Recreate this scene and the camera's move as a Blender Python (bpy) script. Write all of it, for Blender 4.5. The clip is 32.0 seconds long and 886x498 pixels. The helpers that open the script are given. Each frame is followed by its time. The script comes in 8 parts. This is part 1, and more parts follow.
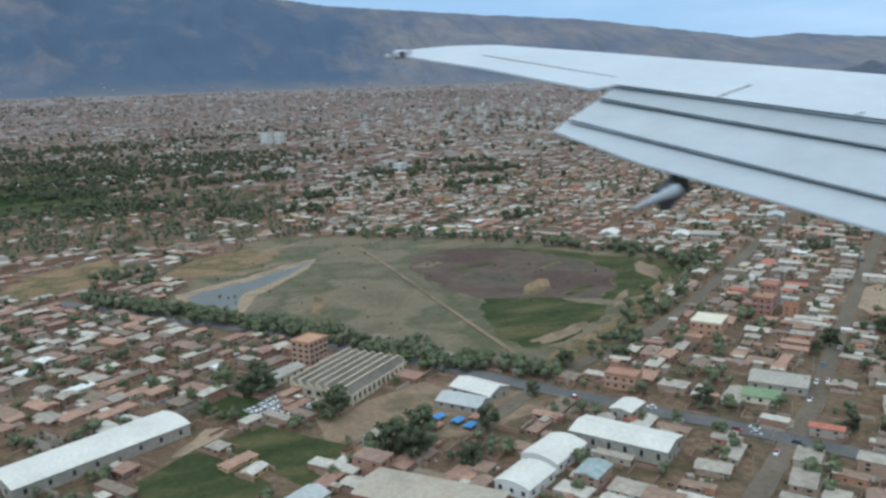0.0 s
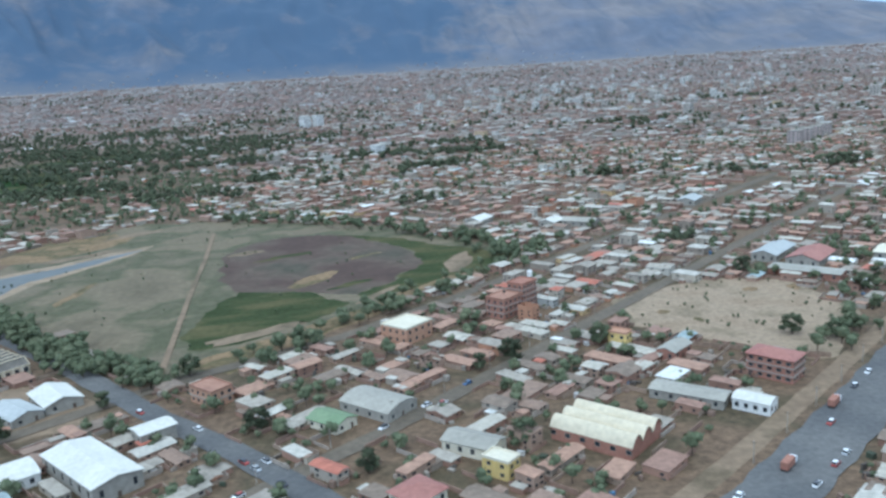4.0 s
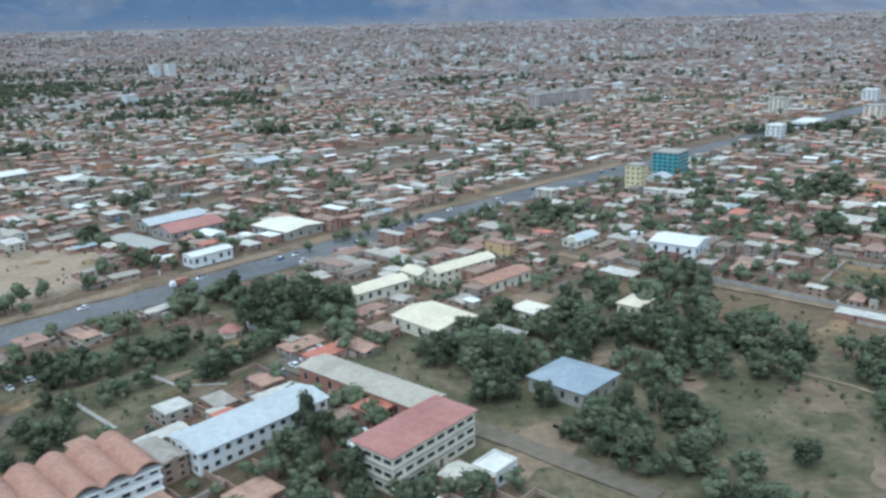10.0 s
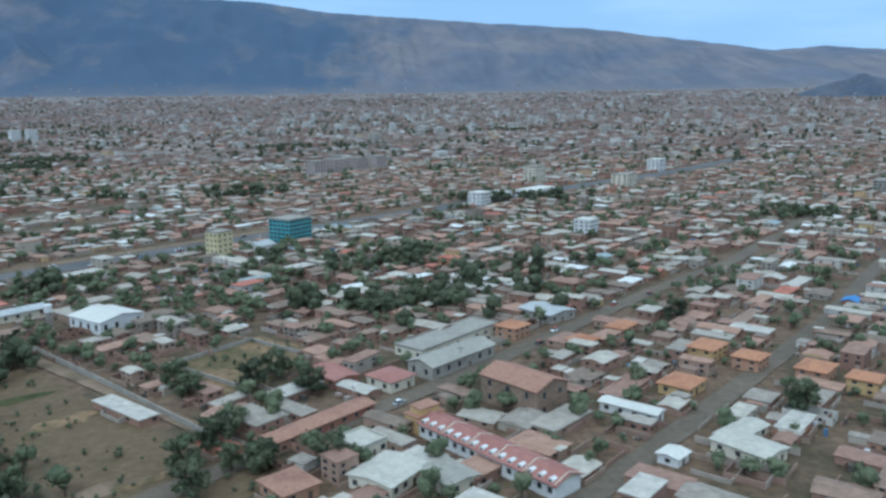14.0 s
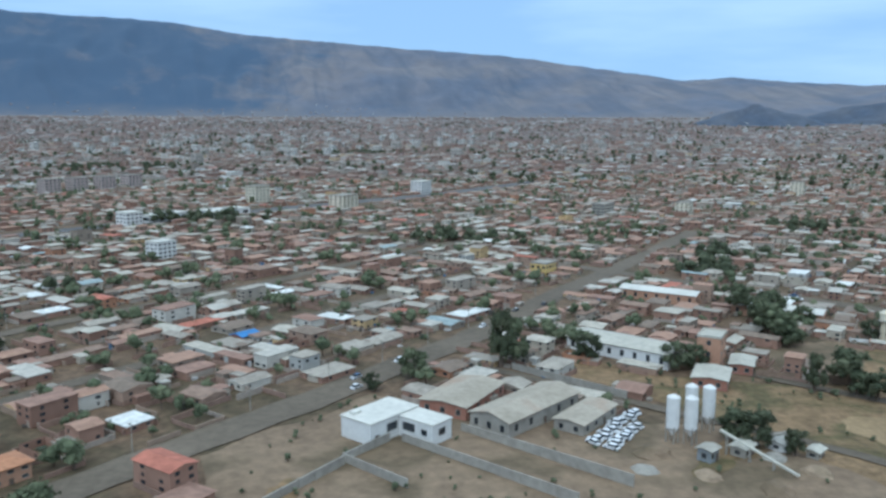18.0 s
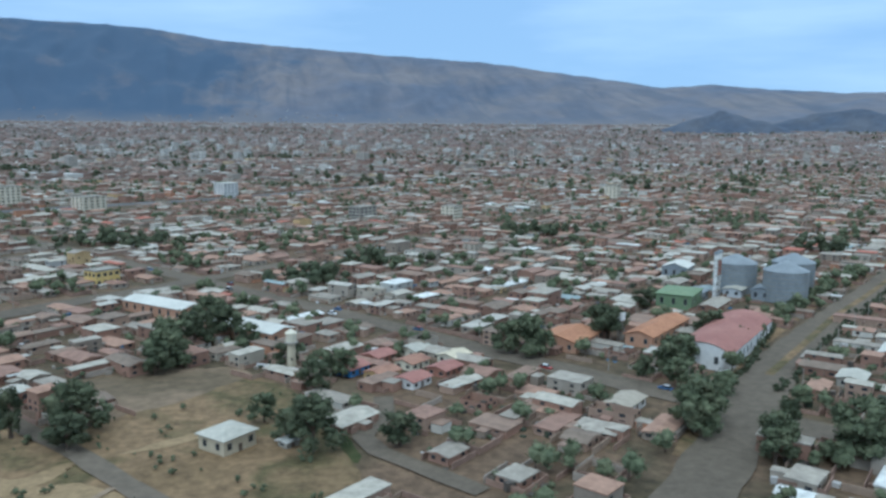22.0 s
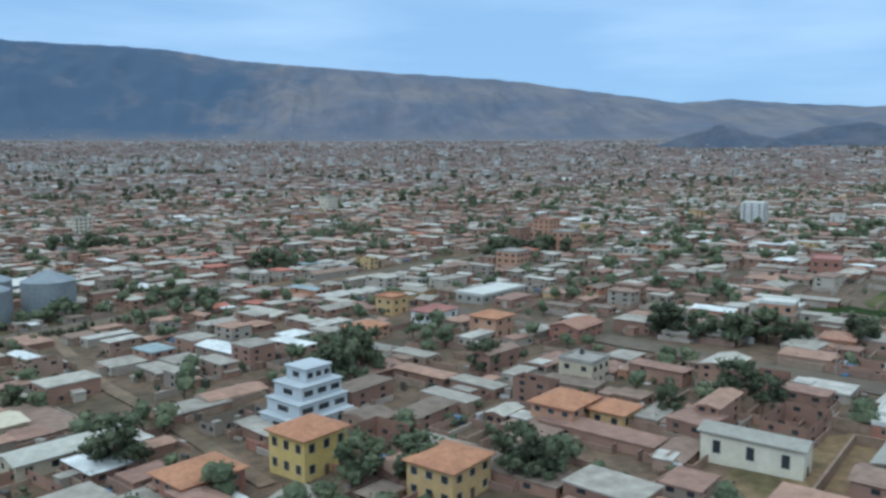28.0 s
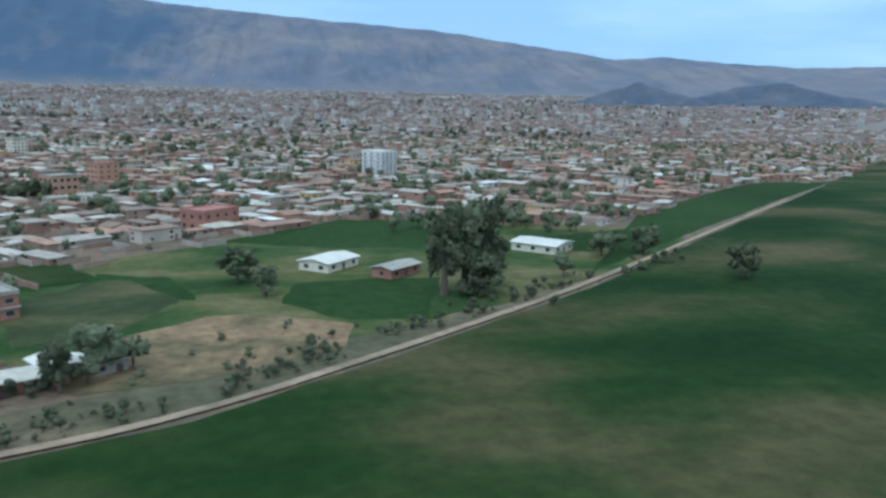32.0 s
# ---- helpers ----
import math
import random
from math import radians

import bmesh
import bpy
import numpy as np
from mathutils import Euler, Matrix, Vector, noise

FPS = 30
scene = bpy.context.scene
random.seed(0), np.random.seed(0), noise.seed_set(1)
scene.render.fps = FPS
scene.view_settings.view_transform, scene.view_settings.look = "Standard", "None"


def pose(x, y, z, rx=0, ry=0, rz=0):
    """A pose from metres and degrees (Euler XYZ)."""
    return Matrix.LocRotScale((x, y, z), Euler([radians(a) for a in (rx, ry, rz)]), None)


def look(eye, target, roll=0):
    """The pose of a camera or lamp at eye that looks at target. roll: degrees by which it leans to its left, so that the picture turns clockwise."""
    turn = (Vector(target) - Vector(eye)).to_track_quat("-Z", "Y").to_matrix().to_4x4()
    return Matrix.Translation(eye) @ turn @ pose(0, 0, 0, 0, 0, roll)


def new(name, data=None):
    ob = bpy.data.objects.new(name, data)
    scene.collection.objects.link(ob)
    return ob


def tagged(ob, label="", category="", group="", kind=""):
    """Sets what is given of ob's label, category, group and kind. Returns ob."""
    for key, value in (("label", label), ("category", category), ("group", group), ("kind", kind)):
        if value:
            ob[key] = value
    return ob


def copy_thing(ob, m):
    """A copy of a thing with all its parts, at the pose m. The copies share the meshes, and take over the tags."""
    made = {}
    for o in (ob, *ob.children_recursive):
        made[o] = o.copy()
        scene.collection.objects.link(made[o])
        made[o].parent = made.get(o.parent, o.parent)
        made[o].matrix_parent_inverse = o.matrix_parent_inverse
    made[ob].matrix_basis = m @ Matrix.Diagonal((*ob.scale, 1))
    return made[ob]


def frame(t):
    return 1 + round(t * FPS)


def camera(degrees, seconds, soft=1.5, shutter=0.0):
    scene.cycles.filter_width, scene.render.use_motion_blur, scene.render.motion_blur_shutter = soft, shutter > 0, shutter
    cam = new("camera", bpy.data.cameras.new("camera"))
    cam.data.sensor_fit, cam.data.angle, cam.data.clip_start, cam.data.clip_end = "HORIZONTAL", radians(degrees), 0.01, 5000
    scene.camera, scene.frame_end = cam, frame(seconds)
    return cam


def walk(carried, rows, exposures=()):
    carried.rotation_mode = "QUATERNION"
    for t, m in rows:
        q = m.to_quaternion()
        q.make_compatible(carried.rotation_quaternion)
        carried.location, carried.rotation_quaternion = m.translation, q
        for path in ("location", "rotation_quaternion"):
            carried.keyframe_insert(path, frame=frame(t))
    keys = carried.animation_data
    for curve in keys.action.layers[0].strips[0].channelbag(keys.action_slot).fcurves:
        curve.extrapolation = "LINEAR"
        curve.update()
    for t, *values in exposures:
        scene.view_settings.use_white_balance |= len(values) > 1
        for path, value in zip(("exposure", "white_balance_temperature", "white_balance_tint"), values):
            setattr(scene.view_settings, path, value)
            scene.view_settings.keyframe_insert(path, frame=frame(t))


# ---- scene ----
cam = camera(57.57, 32.0, soft=2.8, shutter=0.12)
PATH = [  # seconds, place, turn
    (0, 0.00, 0.00, 85.30, 78.36, 1.82, -17.19),
    (0.5, 17.91, -0.01, 84.04, 79.51, 2.21, -13.76),
    (1, 35.82, -0.02, 82.80, 82.05, 0.66, -9.50),
    (1.5, 53.74, -0.02, 81.56, 81.60, 1.94, -9.60),
    (2, 71.65, -0.03, 80.34, 81.54, 2.46, -8.73),
    (2.5, 89.56, -0.04, 79.14, 81.09, 3.24, -7.87),
    (3, 107.48, -0.04, 77.95, 79.92, 2.94, -7.41),
    (3.5, 125.39, -0.05, 76.77, 78.57, 2.46, -7.95),
    (4, 143.31, -0.06, 75.61, 77.45, 3.41, -8.22),
    (4.5, 161.23, -0.06, 74.46, 77.10, 4.00, -7.74),
    (6.5, 232.92, -0.08, 70.01, 76.88, 5.85, -0.58),
    (7, 250.84, -0.09, 68.93, 76.69, 4.43, -1.74),
    (7.5, 268.77, -0.09, 67.87, 71.82, 2.29, -4.81),
    (8, 286.70, -0.10, 66.82, 72.85, 1.53, -5.44),
    (8.5, 304.63, -0.10, 65.78, 73.42, 1.32, -6.16),
    (9, 322.57, -0.10, 64.76, 74.02, 1.82, -6.71),
    (9.5, 340.51, -0.11, 63.75, 75.13, 1.52, -7.85),
    (10, 358.45, -0.11, 62.75, 74.55, 1.42, -8.21),
    (10.5, 376.39, -0.11, 61.77, 74.31, 0.76, -8.98),
    (11, 394.33, -0.12, 60.81, 74.80, 0.88, -9.33),
    (11.5, 412.28, -0.12, 59.85, 75.48, 0.63, -9.50),
    (12, 430.23, -0.12, 58.92, 76.74, 0.39, -9.66),
    (12.5, 448.19, -0.12, 57.99, 78.45, 0.63, -9.99),
    (13, 466.14, -0.12, 57.08, 79.52, 0.50, -10.43),
    (13.5, 484.10, -0.13, 56.18, 79.63, 0.46, -10.69),
    (14, 502.07, -0.13, 55.30, 79.41, 0.72, -10.65),
    (14.5, 520.04, -0.13, 54.43, 79.43, 0.15, -11.00),
    (15, 538.01, -0.13, 53.58, 80.12, -1.52, -13.31),
    (15.5, 555.98, -0.13, 52.73, 81.75, -0.77, -14.33),
    (17.5, 627.92, -0.13, 49.51, 81.62, 0.28, -14.56),
    (18, 645.92, -0.13, 48.74, 81.20, -0.15, -14.48),
    (18.5, 663.92, -0.13, 47.98, 80.53, 0.04, -14.61),
    (19, 681.92, -0.12, 47.24, 79.73, -0.28, -14.22),
    (19.5, 699.93, -0.12, 46.51, 79.90, -1.57, -14.54),
    (20, 717.94, -0.12, 45.79, 80.68, -1.60, -14.30),
    (20.5, 735.96, -0.12, 45.09, 80.25, -1.28, -14.69),
    (21, 753.99, -0.12, 44.40, 80.05, -0.61, -14.77),
    (21.5, 772.01, -0.11, 43.73, 80.05, -0.23, -14.18),
    (22, 790.05, -0.11, 43.07, 81.76, -0.31, -14.12),
    (22.5, 808.09, -0.11, 42.43, 83.15, -0.16, -13.53),
    (23, 826.13, -0.10, 41.79, 83.15, 0.59, -12.61),
    (23.5, 844.18, -0.10, 41.18, 83.71, 0.64, -10.76),
    (24, 862.24, -0.10, 40.57, 83.86, 1.29, -10.21),
    (24.5, 880.30, -0.09, 39.98, 83.89, 2.18, -9.53),
    (26.5, 952.61, -0.07, 37.76, 84.77, -0.01, -8.94),
    (27, 970.70, -0.07, 37.24, 84.42, 0.07, -9.67),
    (27.5, 988.80, -0.06, 36.74, 83.82, 0.18, -9.99),
    (28, 1006.90, -0.06, 36.25, 83.08, 0.02, -10.30),
    (28.5, 1025.02, -0.05, 35.77, 82.74, -0.39, -10.84),
    (29, 1043.14, -0.04, 35.30, 81.96, 0.01, -11.44),
    (29.5, 1061.26, -0.04, 34.85, 80.72, 0.36, -12.13),
    (30, 1079.40, -0.03, 34.42, 81.18, -0.80, -12.12),
    (30.5, 1097.54, -0.02, 33.99, 80.99, -1.11, -12.20),
    (31, 1115.68, -0.02, 33.59, 81.42, -1.28, -12.88),
    (31.5, 1133.84, -0.01, 33.19, 81.03, -1.25, -12.33),
    (32, 1152.00, 0.00, 32.81, 79.88, -1.39, -12.91),
]
walk(cam, [(row[0], pose(*row[1:])) for row in PATH],
     exposures=[(0, 0.09, 5090, 3), (2, 0.01, 4890, 3), (4, 0.42, 4660, 3), (7, 0.69, 4720, 3), (9, 0.55, 4730, 3), (11, 0.43, 4720, 3), (12, 0.33, 4610, 2), (13, 0.13, 4660, 1),
                (15, 0.07, 4600, 1), (18, 0.13, 4780, 2), (20, 0.17, 4840, 2), (22, 0.07, 4720, 1), (24, 0.06, 4900, 1), (27, 0.01, 4860, 1), (30, 0.03, 4590, 0), (32, 0.19, 4640, 0)])

# ---- daylight: thin evening overcast ----
sky_world = bpy.data.worlds.new("evening_sky")
scene.world = sky_world
sky_world.use_nodes = True
wn, wl = sky_world.node_tree.nodes, sky_world.node_tree.links
wn.clear()
w_out = wn.new("ShaderNodeOutputWorld")
w_bg = wn.new("ShaderNodeBackground")
w_sky = wn.new("ShaderNodeTexSky")
w_sky.sky_type, w_sky.sun_disc = "NISHITA", False
SUN_UP, SUN_ROUND = radians(52), radians(215)
w_sky.sun_elevation, w_sky.sun_rotation = SUN_UP, SUN_ROUND
w_sky.altitude, w_sky.air_density, w_sky.dust_density, w_sky.ozone_density = 2500, 1.2, 2.0, 1.0
w_co = wn.new("ShaderNodeTexCoord")
w_map = wn.new("ShaderNodeMapping")
w_map.inputs["Scale"].default_value = (2.2, 2.2, 13.0)
w_map.inputs["Rotation"].default_value = (radians(4), radians(-9), 0)
w_noise = wn.new("ShaderNodeTexNoise")
w_noise.inputs["Scale"].default_value, w_noise.inputs["Detail"].default_value = 1.4, 5
w_noise.inputs["Roughness"].default_value = 0.5
w_ramp = wn.new("ShaderNodeValToRGB")
w_ramp.color_ramp.elements[0].position, w_ramp.color_ramp.elements[1].position = 0.40, 0.68
w_ramp.color_ramp.elements[0].color = (5.0, 6.25, 7.6, 1)
w_ramp.color_ramp.elements[1].color = (6.9, 7.8, 8.7, 1)
w_mix = wn.new("ShaderNodeMixRGB")
w_mix.inputs[0].default_value = 0.88
wl.new(w_co.outputs["Generated"], w_map.inputs["Vector"])
wl.new(w_map.outputs[0], w_noise.inputs["Vector"])
wl.new(w_noise.outputs[0], w_ramp.inputs[0])
wl.new(w_sky.outputs[0], w_mix.inputs[1])
wl.new(w_ramp.outputs[0], w_mix.inputs[2])
# the cloud sheet overhead is paler and greyer than the sky towards the horizon
w_split, w_up, w_high = wn.new("ShaderNodeSeparateXYZ"), wn.new("ShaderNodeMapRange"), wn.new("ShaderNodeMixRGB")
w_up.inputs["From Min"].default_value, w_up.inputs["From Max"].default_value = 0.16, 0.55
w_high.inputs[2].default_value = (11.2, 10.8, 9.8, 1)
wl.new(w_co.outputs["Generated"], w_split.inputs[0])
wl.new(w_split.outputs[2], w_up.inputs[0])
wl.new(w_up.outputs[0], w_high.inputs[0])
wl.new(w_mix.outputs[0], w_high.inputs[1])
wl.new(w_high.outputs[0], w_bg.inputs[0])
w_bg.inputs[1].default_value = 0.088
wl.new(w_bg.outputs[0], w_out.inputs[0])

sun_data = bpy.data.lights.new("sun", "SUN")
sun_data.energy, sun_data.angle, sun_data.color = 1.1, radians(25), (1.0, 0.94, 0.86)
sun = new("sun", sun_data)
sun_dir = Vector((math.sin(SUN_ROUND) * math.cos(SUN_UP), math.cos(SUN_ROUND) * math.cos(SUN_UP), math.sin(SUN_UP)))
sun.matrix_world = look(sun_dir * 400 + Vector((500, 100, 0)), (500, 100, 0))

# ---- materials ----
def shade(name, stops, scale=0.2, detail=5, rough=0.9, island=None, mottle=0.35, mscale=None, metal=0.0, bump=0.0, bscale=4.0, spec=0.3, streak=0.0, vary=0.0):
    """A surface with tones from stops (position, colour). island: 'object' or 'island' picks a tone piece by piece, else noise does; mottle adds stains."""
    m = bpy.data.materials.new(name)
    m.use_nodes = True
    n, k = m.node_tree.nodes, m.node_tree.links
    b = n["Principled BSDF"]
    co = n.new("ShaderNodeTexCoord")
    geo = n.new("ShaderNodeNewGeometry")
    ramp = n.new("ShaderNodeValToRGB")
    while len(ramp.color_ramp.elements) < len(stops):
        ramp.color_ramp.elements.new(0.5)
    for e, (p, c) in zip(ramp.color_ramp.elements, stops):
        e.position, e.color = p, (*c, 1)
    noise_n = n.new("ShaderNodeTexNoise")
    noise_n.inputs["Scale"].default_value, noise_n.inputs["Detail"].default_value = scale, detail
    if streak:
        turn_n = n.new("ShaderNodeMapping")
        turn_n.inputs["Rotation"].default_value = (0, 0, radians(-40))
        turn_n.inputs["Scale"].default_value = (1, streak, 1)
        k.new(geo.outputs["Position"], turn_n.inputs["Vector"])
        k.new(turn_n.outputs[0], noise_n.inputs["Vector"])
    else:
        k.new(geo.outputs["Position"], noise_n.inputs["Vector"])
    if island:
        ramp.color_ramp.interpolation = "CONSTANT"
        if island == "object":
            src = n.new("ShaderNodeObjectInfo").outputs["Random"]
        else:
            tone_n = n.new("ShaderNodeAttribute")
            tone_n.attribute_name = "tone"
            src = tone_n.outputs["Fac"]
        k.new(src, ramp.inputs[0])
    else:
        k.new(noise_n.outputs[0], ramp.inputs[0])
    out = ramp.outputs[0]
    if mottle:
        n2 = n.new("ShaderNodeTexNoise")
        n2.inputs["Scale"].default_value, n2.inputs["Detail"].default_value = mscale or scale * 6, 6
        n2.inputs["Roughness"].default_value = 0.65
        k.new(geo.outputs["Position"], n2.inputs["Vector"])
        r2 = n.new("ShaderNodeMapRange")
        r2.inputs["From Min"].default_value, r2.inputs["From Max"].default_value = 0.3, 0.7
        r2.inputs["To Min"].default_value, r2.inputs["To Max"].default_value = 1 - mottle, 1 + mottle * 0.6
        k.new(n2.outputs[0], r2.inputs[0])
        mul = n.new("ShaderNodeVectorMath")
        mul.operation = "MULTIPLY"
        k.new(out, mul.inputs[0])
        k.new(r2.outputs[0], mul.inputs[1])
        out = mul.outputs[0]
    if vary:
        info = n.new("ShaderNodeObjectInfo")
        r4 = n.new("ShaderNodeMapRange")
        r4.inputs["To Min"].default_value, r4.inputs["To Max"].default_value = 1 - vary * 0.5, 1 + vary
        k.new(info.outputs["Random"], r4.inputs[0])
        mul2 = n.new("ShaderNodeVectorMath")
        mul2.operation = "MULTIPLY"
        k.new(out, mul2.inputs[0])
        k.new(r4.outputs[0], mul2.inputs[1])
        out = mul2.outputs[0]
    k.new(out, b.inputs["Base Color"])
    b.inputs["Roughness"].default_value, b.inputs["Metallic"].default_value = rough, metal
    b.inputs["Specular IOR Level"].default_value = spec
    if bump:
        n3 = n.new("ShaderNodeTexNoise")
        n3.inputs["Scale"].default_value = bscale
        k.new(geo.outputs["Position"], n3.inputs["Vector"])
        bp = n.new("ShaderNodeBump")
        bp.inputs["Strength"].default_value, bp.inputs["Distance"].default_value = bump, 0.3
        k.new(n3.outputs[0], bp.inputs["Height"])
        k.new(bp.outputs[0], b.inputs["Normal"])
    return m


WALL_TONES = [(0.0, (0.319, 0.193, 0.137)), (0.22, (0.263, 0.157, 0.112)), (0.40, (0.347, 0.241, 0.174)), (0.54, (0.280, 0.230, 0.179)), (0.66, (0.370, 0.319, 0.255)),
              (0.78, (0.448, 0.392, 0.308)), (0.88, (0.582, 0.543, 0.465)), (0.925, (0.515, 0.370, 0.185)), (0.95, (0.420, 0.225, 0.135)), (0.985, (0.448, 0.439, 0.403))]
ROOF_TONES = [(0.0, (0.330, 0.288, 0.233)), (0.13, (0.470, 0.425, 0.345)), (0.25, (0.225, 0.172, 0.128)), (0.35, (0.300, 0.185, 0.135)), (0.46, (0.375, 0.232, 0.160)),
              (0.58, (0.275, 0.190, 0.138)), (0.68, (0.385, 0.341, 0.277)), (0.82, (0.500, 0.462, 0.392)), (0.935, (0.720, 0.710, 0.660)), (0.962, (0.420, 0.160, 0.105)), (0.985, (0.319, 0.369, 0.363))]
